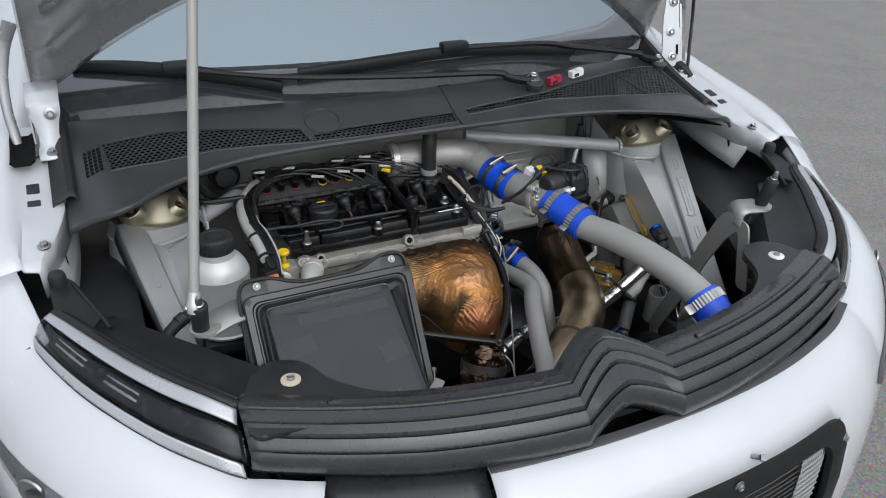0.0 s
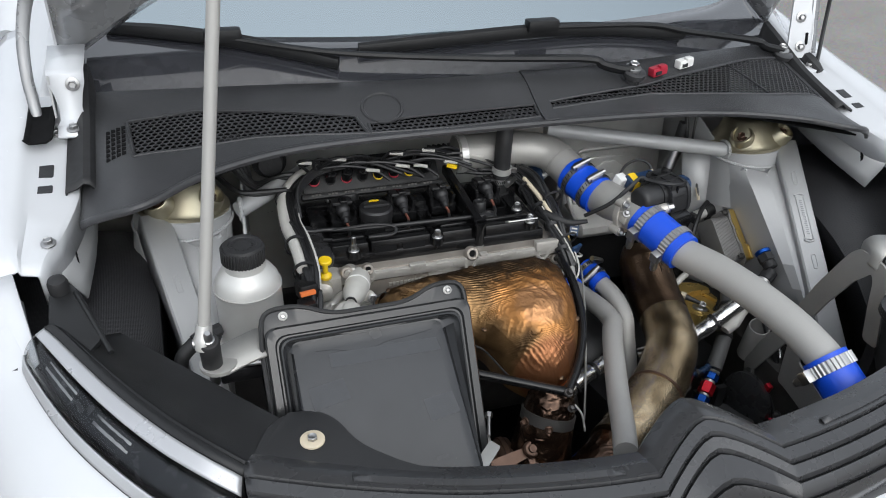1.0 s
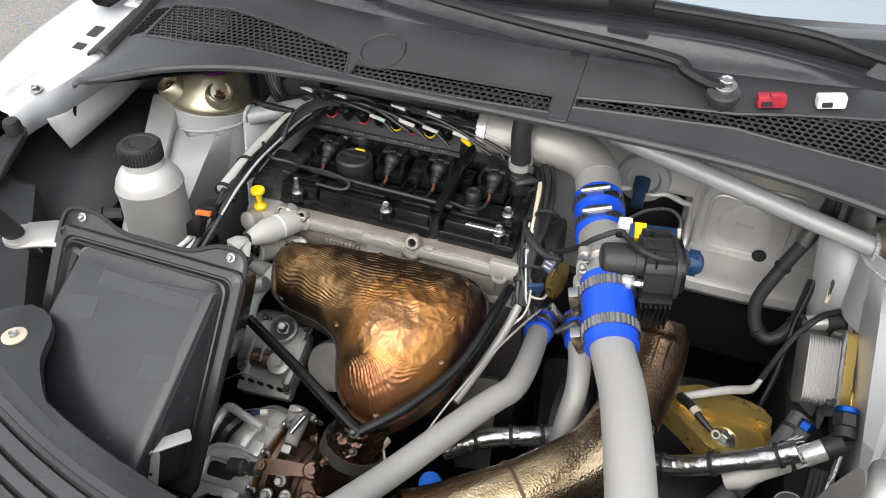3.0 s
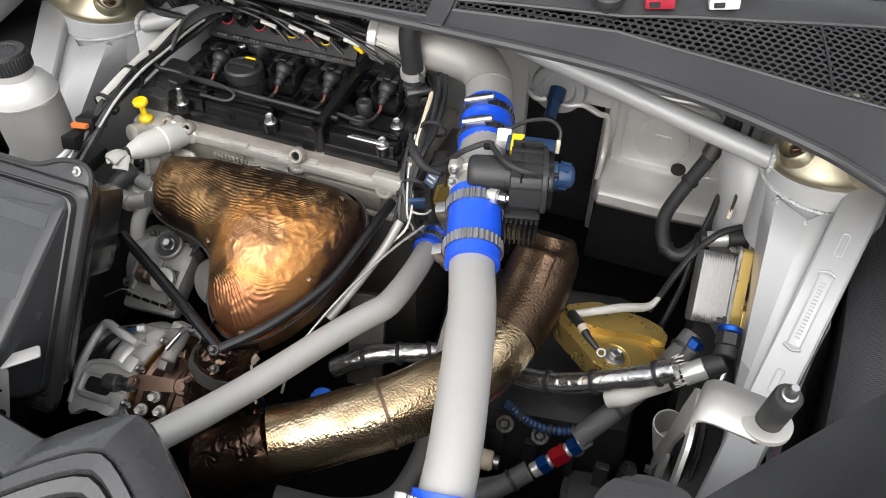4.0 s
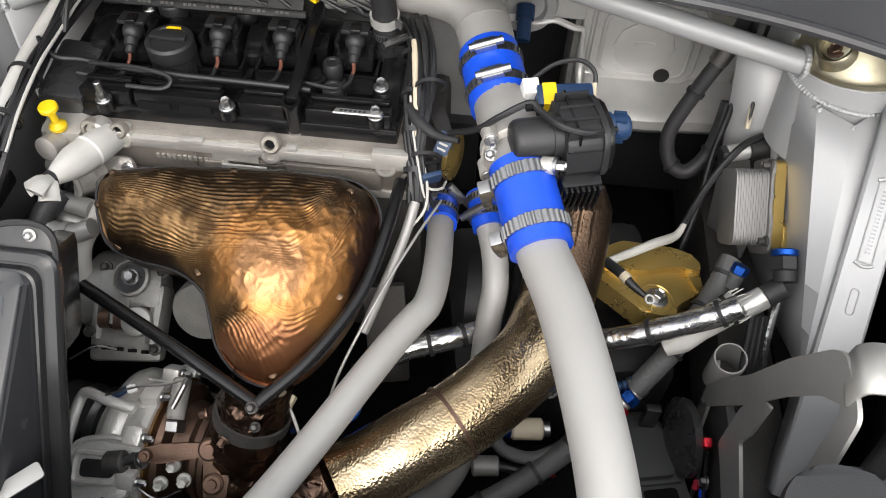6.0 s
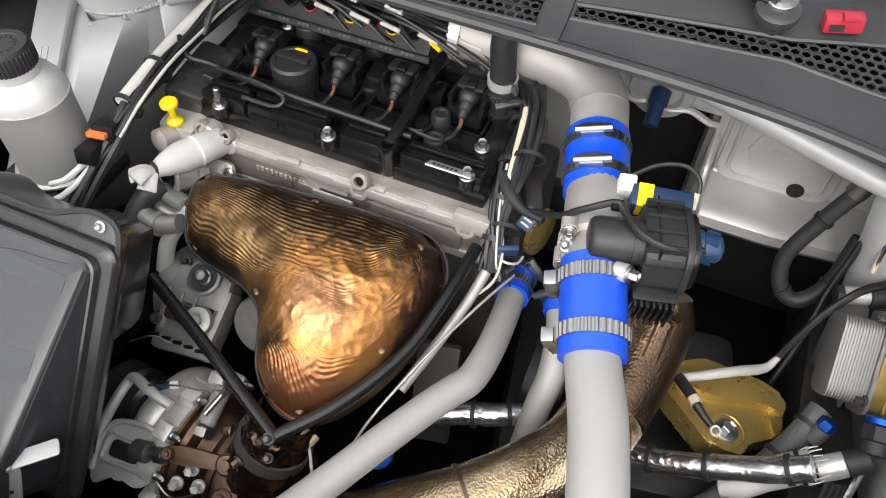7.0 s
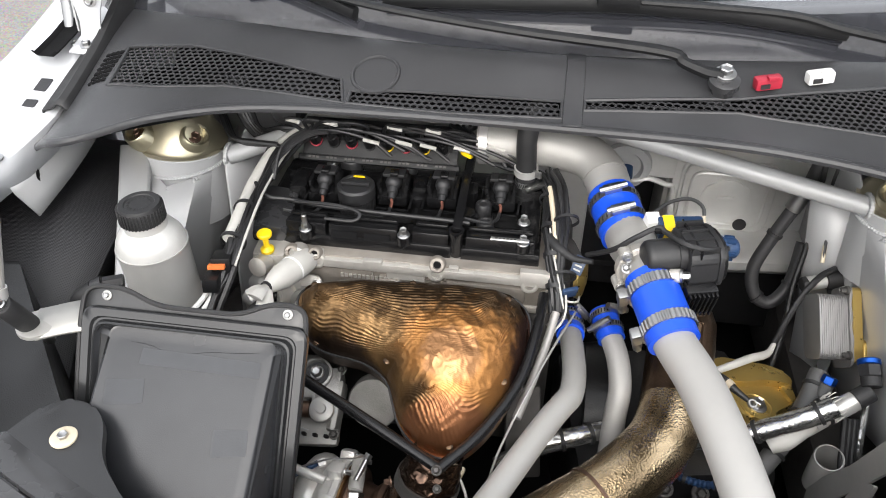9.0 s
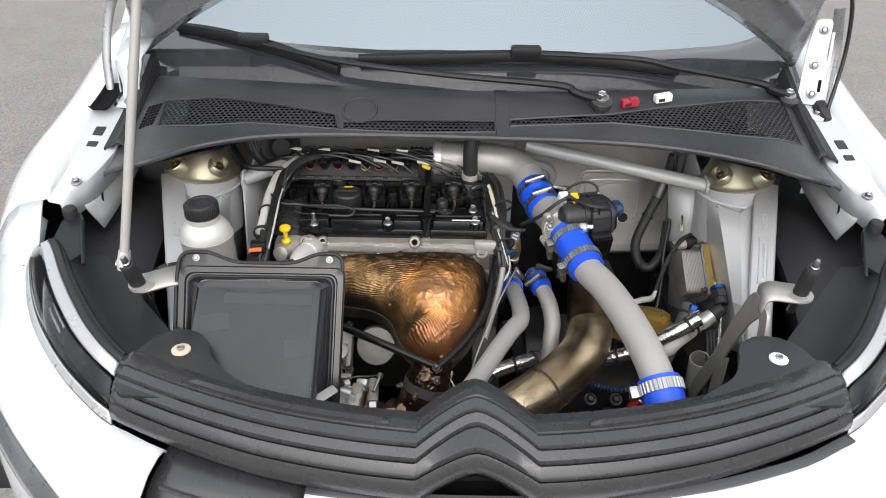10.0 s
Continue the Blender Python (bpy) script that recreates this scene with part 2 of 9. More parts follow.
HOUS = mat("dull_black_moulding", (0.017, 0.0175, 0.0185), 0.42, var=0.3, scale=14, bump=0.2, bscale=800, spec=0.32)
TONGM = mat("grey_black_tongue_plastic", (0.024, 0.0245, 0.026), 0.33, var=0.2, scale=14, bump=0.15, bscale=900, spec=0.4)
LIPM = mat("grey_lip_plastic", (0.06, 0.061, 0.063), 0.5, var=0.15, scale=12, bump=0.1)
SENSOR = mat("dark_blue_plastic", (0.012, 0.035, 0.09), 0.4)
MESHM = mat("light_wire_mesh", (0.4, 0.4, 0.4), 0.4, 0.6)
# near-black that puts the shade of cavities into the colour
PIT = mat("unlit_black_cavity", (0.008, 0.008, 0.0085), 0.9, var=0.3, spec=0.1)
TINFOIL = foil("bright_heat_foil", [(0.45, 0.45, 0.45), (0.62, 0.62, 0.61), (0.55, 0.53, 0.53)], 30, -60, 0.24, 20.0, 0.0025, wave=0.15)
WRAPF = foil("crumpled_brown_foil", [(0.04, 0.027, 0.02), (0.095, 0.06, 0.044), (0.24, 0.15, 0.10)], 12, -70, 0.26, 25.0, 0.005, wave=0.1)
WEAVE = woven("black_weave_liner", (0.022, 0.022, 0.024), 150, 0.42)
BRAID = woven("grey_braided_hose", (0.09, 0.09, 0.09), 260, 0.5)

ASPHALT = mat("asphalt", (0.30, 0.283, 0.265), 0.85, var=0.2, scale=3, bump=0.6, bscale=350, rvar=0.08)
n_, l_, b_ = nodes_of(ASPHALT)
co_ = n_.new("ShaderNodeTexCoord")
vo_ = n_.new("ShaderNodeTexVoronoi")
vo_.inputs["Scale"].default_value = 160
l_.new(co_.outputs["Object"], vo_.inputs["Vector"])
mx_ = n_.new("ShaderNodeMix")
mx_.data_type, mx_.blend_type = "RGBA", "MULTIPLY"
mx_.inputs["Factor"].default_value = 0.6
l_.new(b_.inputs["Base Color"].links[0].from_socket, mx_.inputs["A"])
l_.new(vo_.outputs["Color"], mx_.inputs["B"])
l_.new(mx_.outputs["Result"], b_.inputs["Base Color"])


def glass(name, tint, rough=0.02, ior=1.52, gloss=(1, 1, 1)):
    """Thin pane: clear gloss over see-through tint."""
    m = bpy.data.materials.new(name)
    m.use_nodes = True
    n, l = m.node_tree.nodes, m.node_tree.links
    n.remove(n["Principled BSDF"])
    tr, gl, fr, mx = n.new("ShaderNodeBsdfTransparent"), n.new("ShaderNodeBsdfGlossy"), n.new("ShaderNodeFresnel"), n.new("ShaderNodeMixShader")
    tr.inputs["Color"].default_value = (*tint, 1)
    gl.inputs["Roughness"].default_value = rough
    gl.inputs["Color"].default_value = (*gloss, 1)
    fr.inputs["IOR"].default_value = ior
    l.new(fr.outputs[0], mx.inputs[0]), l.new(tr.outputs[0], mx.inputs[1]), l.new(gl.outputs[0], mx.inputs[2])
    l.new(mx.outputs[0], n["Material Output"].inputs["Surface"])
    return m


FRIT = mat("printed_glass_border", (0.03, 0.031, 0.036), 0.06, var=0.1, bump=0.0, rvar=0.02, spec=1.0, coat=1.0)
SCREEN = glass("windscreen_glass", (0.35, 0.38, 0.4), 0.02, 5.4, (0.84, 0.95, 1.0))
LAMPIN = mat("smoky_lamp_reflector", (0.06, 0.061, 0.065), 0.25, 0.6, var=0.4, scale=20, bump=0.03)
LAMPLOW = mat("pale_lamp_reflector", (0.30, 0.305, 0.315), 0.3, 0.4, var=0.35, scale=14, bump=0.03)
LENS = glass("lamp_lens", (0.8, 0.81, 0.82), 0.02, 1.2, (0.8, 0.78, 0.76))

# ------------------------------------------------------------ building helpers
V = Vector
BASES = {}


def thing(name, label, category, base, group="", kind=""):
    ob = new(name)
    ob.empty_display_size = 0.05
    ob.location = base
    BASES[ob.name] = V(base)
    return tagged(ob, label, category, group, kind)


def part(name, bm, material, parent=None, label="", solid=0.0, sharp=38, kind=""):
    """Links a bmesh, made in world metres, as one mesh under a thing or a part."""
    me = bpy.data.meshes.new(name)
    bmesh.ops.recalc_face_normals(bm, faces=bm.faces)
    bm.to_mesh(me)
    bm.free()
    me.polygons.foreach_set("use_smooth", [True] * len(me.polygons))
    me.set_sharp_from_angle(angle=radians(sharp))
    me.materials.append(material)
    ob = new(name, me)
    if parent:
        ob.parent = parent
        ob.matrix_parent_inverse = Matrix.Translation(-BASES.get(parent.name, V((0, 0, 0))))
    if solid:
        s = ob.modifiers.new("thickness", "SOLIDIFY")
        s.thickness, s.offset = solid, 0
    return tagged(ob, label, kind=kind)


def whole(name, bm, material, label, category, solid=0.0, sharp=38, group="", kind=""):
    return tagged(part(name, bm, material, None, "", solid, sharp), label, category, group, kind)


def spline(pts, n=6):
    """A smooth line through the points, n steps to each leg."""
    p = [V(q) for q in pts]
    if len(p) < 3:
        return [p[0].lerp(p[-1], i / n) for i in range(n + 1)]
    p = [2 * p[0] - p[1]] + p + [2 * p[-1] - p[-2]]
    out = []
    for i in range(1, len(p) - 2):
        a, b, c, d = p[i - 1:i + 3]
        for k in range(n):
            t = k / n
            out.append(0.5 * (2 * b + (c - a) * t + (2 * a - 5 * b + 4 * c - d) * t * t + (3 * b - a - 3 * c + d) * t ** 3))
    return out + [p[-2]]


def frames(line):
    """Tangent and two normals along a line, carried without twist."""
    out, nrm = [], None
    for i, p in enumerate(line):
        t = (line[min(i + 1, len(line) - 1)] - line[max(i - 1, 0)]).normalized()
        if nrm is None:
            nrm = t.cross(V((0, 0, 1)) if abs(t.z) < 0.9 else V((1, 0, 0))).normalized()
        nrm = (nrm - t * nrm.dot(t)).normalized()
        out.append((t, nrm, t.cross(nrm)))
    return out


def tube(bm, pts, r, seg=12, n=6, smooth=True, flat=1.0):
    line = spline(pts, n) if smooth else [V(q) for q in pts]
    fr = frames(line)
    rs = r if isinstance(r, (list, tuple)) else [r] * 2
    rings = []
    for i, (p, (t, a, b)) in enumerate(zip(line, fr)):
        f = i / (len(line) - 1) * (len(rs) - 1)
        k = min(int(f), len(rs) - 2)
        rad = rs[k] + (rs[k + 1] - rs[k]) * (f - k)
        rings.append([bm.verts.new(p + (a * math.cos(u) + b * math.sin(u) * flat) * rad) for u in (2 * math.pi * j / seg for j in range(seg))])
    for q0, q1 in zip(rings, rings[1:]):
        for j in range(seg):
            bm.faces.new((q0[j], q0[(j + 1) % seg], q1[(j + 1) % seg], q1[j]))
    bm.faces.new(rings[0][::-1]), bm.faces.new(rings[-1])
    return bm


def lathe(bm, p, axis, prof, seg=24, caps=True):
    """Turned body: prof holds (distance along the axis, radius)."""
    p, t = V(p), V(axis).normalized()
    a = t.cross(V((0, 0, 1)) if abs(t.z) < 0.9 else V((1, 0, 0))).normalized()
    b = t.cross(a)
    rings = [[bm.verts.new(p + t * d + (a * math.cos(u) + b * math.sin(u)) * r) for u in (2 * math.pi * j / seg for j in range(seg))] for d, r in prof]
    for q0, q1 in zip(rings, rings[1:]):
        for j in range(seg):
            bm.faces.new((q0[j], q0[(j + 1) % seg], q1[(j + 1) % seg], q1[j]))
    if caps:
        bm.faces.new(rings[0][::-1]), bm.faces.new(rings[-1])
    return bm


def cyl(bm, p0, p1, r, r1=None, seg=20, bev=0.0):
    p0, p1 = V(p0), V(p1)
    d, r1 = (p1 - p0).length, r if r1 is None else r1
    prof = [(0, r), (d, r1)] if not bev else [(0, r - bev), (bev, r), (d - bev, r1), (d, r1 - bev)]
    return lathe(bm, p0, p1 - p0, prof, seg)


def ring(bm, p, axis, r, w, th, seg=28):
    """A band of width w and thickness th round an axis."""
    lathe(bm, p, axis, [(-w / 2, r), (-w / 2, r + th), (w / 2, r + th), (w / 2, r), (-w / 2, r)], seg, caps=False)
    return bm


def box(bm, c, s, rot=(0, 0, 0), bev=0.0, seg=2, m=None):
    before = set(bm.verts)
    mm = (m if m is not None else pose(*c, *rot)) @ Matrix.Diagonal((*s, 1))
    bmesh.ops.create_cube(bm, size=1, matrix=mm)
    if bev:
        es = list({e for v in bm.verts if v not in before for e in v.link_edges})
        bmesh.ops.bevel(bm, geom=es, offset=bev, segments=seg, affect="EDGES", profile=0.6)
    return bm


def grid(bm, rows, closed=False):
    vs = [[bm.verts.new(p) for p in r] for r in rows]
    for a, b in zip(vs, vs[1:]):
        for j in range(len(a) - (0 if closed else 1)):
            k = (j + 1) % len(a)
            bm.faces.new((a[j], a[k], b[k], b[j]))
    return bm


def prism(bm, poly, m, depth, bev=0.0):
    """A plate: a flat outline in the pose m, depth along its z."""
    before = set(bm.verts)
    lo = [bm.verts.new(m @ V((x, y, 0))) for x, y in poly]
    hi = [bm.verts.new(m @ V((x, y, depth))) for x, y in poly]
    bm.faces.new(lo[::-1]), bm.faces.new(hi)
    for j in range(len(poly)):
        k = (j + 1) % len(poly)
        bm.faces.new((lo[j], lo[k], hi[k], hi[j]))
    if bev:
        es = list({e for v in bm.verts if v not in before for e in v.link_edges})
        bmesh.ops.bevel(bm, geom=es, offset=bev, segments=2, affect="EDGES", profile=0.6)
    return bm


def rounded(pts, r, n=4):
    """An outline with its corners rounded."""
    out, k = [], len(pts)
    for i in range(k):
        p, a, b = V(pts[i]), V(pts[i - 1]), V(pts[(i + 1) % k])
        q0 = p + (a - p).normalized() * min(r, (a - p).length / 2.2)
        q1 = p + (b - p).normalized() * min(r, (b - p).length / 2.2)
        for j in range(n + 1):
            t = j / n
            out.append(tuple(q0 * (1 - t) ** 2 + p * 2 * t * (1 - t) + q1 * t * t))
    return out


def facing(c, normal, up=(0, 0, 1)):
    """A pose at c whose z is the normal and whose y leans to up."""
    z = V(normal).normalized()
    x = V(up).cross(z).normalized()
    y = z.cross(x)
    return Matrix.Translation(c) @ Matrix((x, y, z)).transposed().to_4x4()


def bolt(p, axis, r=0.006, h=0.005, parent=None, material=None, name="bolt", washer=1.6):
    bm = bmesh.new()
    if washer:
        lathe(bm, p, axis, [(0, r * washer), (h * 0.3, r * washer), (h * 0.4, r * washer * 0.9)], 16)
    q = V(p) + V(axis).normalized() * h * 0.3
    lathe(bm, q, axis, [(0, r), (h, r), (h * 1.15, r * 0.85), (h * 0.9, r * 0.6)], 6)
    return part(name, bm, material or STEEL, parent)


def wire(name, pts, r, material, parent, n=6, seg=7, label=""):
    return part(name, tube(bmesh.new(), pts, r, seg, n), material, parent, label)


def worm_clamp(p, axis, r, parent, side=(0, 0, 1), w=0.011):
    """A hose clamp: slotted band with its screw housing."""
    t = V(axis).normalized()
    bm = ring(bmesh.new(), p, t, r, w, 0.0012)
    ob = part("hose_clamp", bm, STEEL, parent, "bright steel worm-drive hose clamp")
    sd = V(side)
    sd = (sd - t * sd.dot(t)).normalized()
    tang = t.cross(sd)
    bm = bmesh.new()
    m = Matrix.Translation(V(p) + sd * (r + 0.004)) @ Matrix((tang, t, sd)).transposed().to_4x4()
    box(bm, None, (0.024, w * 1.15, 0.008), bev=0.0015, m=m)
    c = V(p) + sd * (r + 0.0055)
    cyl(bm, c - tang * 0.02, c + tang * 0.017, 0.0045, seg=10)
    part("clamp_screw", bm, STEEL, ob)
    bm = bmesh.new()
    a, b = sd, tang
    for j in range(26):
        u = 0.55 + j * 0.2
        d = a * math.cos(u) + b * math.sin(u)
        mm = Matrix.Translation(V(p) + d * (r + 0.0015)) @ Matrix((d.cross(t), t, d)).transposed().to_4x4() @ pose(0, 0, 0, 0, 0, 14)
        box(bm, None, (0.0014, w * 0.62, 0.0012), m=mm)
    part("band_slots", bm, RUBBER, ob)
    return ob


def rib_clamp(p, axis, r, parent, side=(0, 0, 1), w=0.013):
    """A corrugated constant-tension clamp with its spring screw."""
    t = V(axis).normalized()
    a = t.cross(V((0, 0, 1))).normalized()
    b = t.cross(a)
    seg, rows = 132, []
    for d, o in ((-w / 2, 0), (-w / 2, 1), (w / 2, 1), (w / 2, 0)):
        rows.append([V(p) + t * d + (a * math.cos(u) + b * math.sin(u)) * (r + o * (0.0016 + 0.0014 * (j % 4 < 2))) for j, u in enumerate(2 * math.pi * k / seg for k in range(seg))])
    ob = part("ribbed_clamp", grid(bmesh.new(), rows, True), STEEL, parent, "ribbed steel hose clamp")
    sd = V(side)
    sd = (sd - t * sd.dot(t)).normalized()
    tang = t.cross(sd)
    bm = bmesh.new()
    c = V(p) + sd * (r + 0.008)
    box(bm, None, (0.02, w * 1.1, 0.012), bev=0.002, m=Matrix.Translation(c) @ Matrix((tang, t, sd)).transposed().to_4x4())
    for k in range(5):
        ring(bm, c + tang * (0.012 + 0.003 * k), tang, 0.003, 0.0018, 0.003, 12)
    cyl(bm, c + tang * 0.026, c + tang * 0.031, 0.0055, seg=6)
    part("clamp_screw", bm, STEEL, ob)
    return ob

# ------------------------------------------------------------ ground
bm = bmesh.new()
box(bm, (0, 0, -0.05), (400, 400, 0.1))
whole("ground", bm, ASPHALT, "worn grey asphalt car park", "asphalt", kind="structure")

# ------------------------------------------------------------ car body
car = thing("rally_car", "white rally car with its bonnet propped open", "car", (0, 0.6, 0))


def flange_z(y):
    return 0.793 + 0.22 * y


def fender(s):
    """Wing: inner bolt flange, raised edge, crown and outer skin."""
    rows = []
    for i in range(25):
        y = 0.19 + 0.71 * i / 24
        z, k = flange_z(y), min(1, max(0, (y - 0.19) / 0.3))
        w = -0.036 * (1 - k) ** 2 + 0.018 * math.exp(-((y - 0.43) / 0.14) ** 2)
        sec = [(0.668, -0.045), (0.672, -0.004), (0.678, 0), (0.732, 0.004), (0.738, 0.010), (0.748, 0.0145), (0.768, 0.015), (0.79, 0.008), (0.815, -0.012),
               (0.838, -0.045), (0.853, -0.09), (0.864, -0.16), (0.872, -0.26), (0.874, -0.40), (0.868, -0.6)]
        drop = 0.056 * (1 - min(1, (y - 0.19) / 0.18)) ** 1.5
        nip = max(0.0, (0.46 - y) / 0.16) ** 1.3
        rows.append([V((s * (x + w * (1 if w < 0 else min(1, max(0, (x - 0.735) / 0.04))) + (max(0, 0.742 - x) * min(1, nip) * 0.72)), y, z + dz - drop * (j >= 6) - 0.6 * drop * (j == 5))) for j, (x, dz) in enumerate(sec)])
    part("wing_tip", grid(bmesh.new(), [r[5:] for r in rows if r[0].y < 0.325]), WHITE, car, solid=0.003)
    rows = [r for r in rows if r[0].y > 0.285]
    ob = part("fender", grid(bmesh.new(), rows), WHITE, car, "white painted front wing", solid=0.003)
    for y in (0.47, 0.51):
        bm = bmesh.new()
        sz = 0.028 if y == 0.51 else 0.016
        prism(bm, rounded([(-0.011, -sz / 2), (0.011, -sz / 2), (0.011, sz / 2), (-0.011, sz / 2)], 0.003), facing((s * 0.715, y, flange_z(y) + 0.0036), (0, -0.22, 1), (0, 1, 0.2)), 0.0012)
        part("flange_hole", bm, DARK, ob, "dark punched hole in the flange")
    for y in (0.36, 0.6):
        bolt((s * 0.705, y, flange_z(y) + 0.004), (0, -0.2, 1), 0.006, 0.006, ob)
    # rubber stop on its bracket
    bm = bmesh.new()
    lathe(bm, (s * 0.693, 0.293, 0.842), (0, -0.15, 1), [(0, 0.012), (0.016, 0.0125), (0.022, 0.0105), (0.024, 0.005)], 20)
    part("rubber_stop", bm, RUBBER, ob, "round black rubber bonnet stop")
    # inner wing panel under the flange
    rows = []
    for i in range(13):
        y = 0.355 + 0.475 * i / 12
        z = flange_z(y)
        k = 0.05 * max(0.0, (0.46 - y) / 0.16) ** 1.3
        rows.append([V((s * (0.674 + k), y, z - 0.03)), V((s * (0.671 + 0.8 * k), y, z - 0.05)), V((s * (0.668 + 0.6 * k), y + 0.004, z - 0.07)), V((s * (0.664 + 0.4 * k), y + 0.006, z - 0.088))])
    iw = part("inner_wing", grid(bmesh.new(), rows), SILVER, car, "grey painted inner wing panel", solid=0.003)
    part("wing_hole", lathe(bmesh.new(), (s * 0.682, 0.402, 0.827), (-s, 0, 0.1), [(0, 0.011), (0.0012, 0.011), (0.0012, 0.008)], 20), PIT, iw)


for s in (-1, 1):
    fender(s)

# bumper: stations along its upper edge, mirrored
half = [(0.0, -0.197, 0.722), (0.1, -0.195, 0.7225), (0.2, -0.187, 0.724), (0.28, -0.175, 0.726), (0.344, -0.16, 0.728), (0.428, -0.134, 0.732), (0.49, -0.10, 0.73), (0.515, -0.085, 0.728),
        (0.543, -0.066, 0.741), (0.583, -0.034, 0.755), (0.62, 0.001, 0.77), (0.656, 0.043, 0.784), (0.694, 0.105, 0.795), (0.722, 0.175, 0.803), (0.732, 0.205, 0.812), (0.742, 0.25, 0.832), (0.75, 0.292, 0.846)]
top = spline([(-x, y, z) for x, y, z in half[:0:-1]] + half, 3)
cols = []
for i, p in enumerate(top):
    t = top[min(i + 1, len(top) - 1)] - top[max(i - 1, 0)]
    o = V((t.y, -t.x, 0)).normalized()
    cols.append([p + o * a + V((0, 0, d)) for a, d in ((-0.012, -0.012), (-0.004, 0.0), (0.008, -0.001), (0.03, -0.012), (0.058, -0.04), (0.08, -0.08), (0.094, -0.13), (0.1, -0.19), (0.1, -0.28), (0.092, -0.40), (0.07, -0.52), (0.05, -0.60))])
bm = bmesh.new()
vs = [[bm.verts.new(p) for p in c] for c in cols]
for i in range(len(cols) - 1):
    for j in range(len(cols[0]) - 1):
        x, d = (top[i].x + top[i + 1].x) / 2, j
        grille = abs(x) < 0.335 and 5 <= d < 8
        notch = -0.425 < x < -0.24 and d < 5
        if not (grille or notch):
            bm.faces.new((vs[i][j], vs[i + 1][j], vs[i + 1][j + 1], vs[i][j + 1]))
bumper = part("bumper", bm, WHITE, car, "white painted front bumper", solid=0.004)
for side in ([c for c in cols if -0.242 < c[1].x < 0.515],):
    part("upper_lip", grid(bmesh.new(), [[c[0] + V((0, 0, 0.004)), c[1] + V((0, 0, 0.003)), c[2] + V((0, 0, 0.003)), c[2].lerp(c[3], 0.08) + V((0, 0, 0.003))] for c in side]), LIPM, bumper, "grey plastic lip along the bumper's upper edge", solid=0.002)


def on_bumper(f, d):
    """A point of the bumper skin: f along it (-1 to 1), d metres below its edge."""
    i = min(len(cols) - 1, max(0, round((f + 1) / 2 * (len(cols) - 1))))
    c = cols[i]
    z = c[1].z - d
    for a, b in zip(c[1:], c[2:]):
        if a.z >= z >= b.z and a.z > b.z:
            return a.lerp(b, (a.z - z) / (a.z - b.z))
    return c[-1]


def skin(x, d, lift=0.0):
    """A point of the bumper below the place x of its upper edge."""
    i = min(range(len(cols)), key=lambda k: abs(top[k].x - x))
    j = min(len(cols) - 1, max(0, i + (1 if x > top[i].x else -1)))
    f = 0 if i == j or abs(top[j].x - top[i].x) < 1e-6 else (x - top[i].x) / (top[j].x - top[i].x)
    p = on_bumper(2 * i / (len(cols) - 1) - 1, d).lerp(on_bumper(2 * j / (len(cols) - 1) - 1, d), f)
    t = top[min(i + 1, len(top) - 1)] - top[max(i - 1, 0)]
    return p + V((t.y, -t.x, 0)).normalized() * lift


# front grille: rounded black frame, fine wires and a pale mesh at its end
edge = rounded([(-0.35, -0.085), (-0.345, -0.28), (0.345, -0.28), (0.352, -0.1), (0.33, -0.072), (-0.33, -0.072)], 0.03, 5)
edge = [tuple(V(a).lerp(V(b), k / 8)) for a, b in zip(edge, edge[1:] + edge[:1]) for k in range(8)]
rows = []
for f, lift in ((1.0, 0.0), (1.0, 0.006), (0.94, 0.007), (0.90, 0.005), (0.89, -0.004)):
    rows.append([skin(x * f, -(-0.176 + (y + 0.176) * (1 - (1 - f) * 2.6)), lift) for x, y in edge])
fr_ = part("grille_frame", grid(bmesh.new(), rows, True), PLASTIC, bumper, "black bolted grille frame", solid=0.002)
bm = bmesh.new()
for k in range(18):
    d = 0.105 + 0.0095 * k
    tube(bm, [skin(-0.31 + 0.62 * i / 24, d, -0.012) for i in range(25)], 0.0014, 5, smooth=False)
part("grille_wires", bm, CASTD, fr_, "fine horizontal grille wires")
bm = bmesh.new()
for i in range(10):
    tube(bm, [skin(0.268 + 0.006 * i - 0.14 * k / 8 * 0.3, 0.10 + 0.16 * k / 8, -0.008) for k in range(9)], 0.0014, 5, smooth=False)
for k in range(16):
    tube(bm, [skin(0.262 + 0.06 * i / 4 - 0.03 * k / 15, 0.102 + 0.01 * k, -0.008) for i in range(5)], 0.0014, 5, smooth=False)
part("side_mesh", bm, MESHM, fr_, "pale wire mesh at the grille's end")
part("grille_back", grid(bmesh.new(), [[skin(-0.34 + 0.68 * i / 20, d, -0.03) for d in (0.07, 0.13, 0.2, 0.29)] for i in range(21)]), DARK, fr_, solid=0.003)
for x, d in ((0.346, 0.115), (0.115, 0.082), (-0.115, 0.082), (-0.346, 0.115)):
    bolt(skin(x, d, 0.006), skin(x, d, 0.1) - skin(x, d, 0.0), 0.0055, 0.004, fr_)
p = skin(0.15, 0.058, 0.0)
bm = cyl(bmesh.new(), p, p + V((0.004, -0.012, 0.006)), 0.004, seg=12)
cyl(bm, p + V((0.004, -0.012, 0.006)), p + V((0.010, -0.016, 0.006)), 0.0055, seg=8)
part("tow_stud", bm, STEEL, bumper, "small steel stud in the bumper")
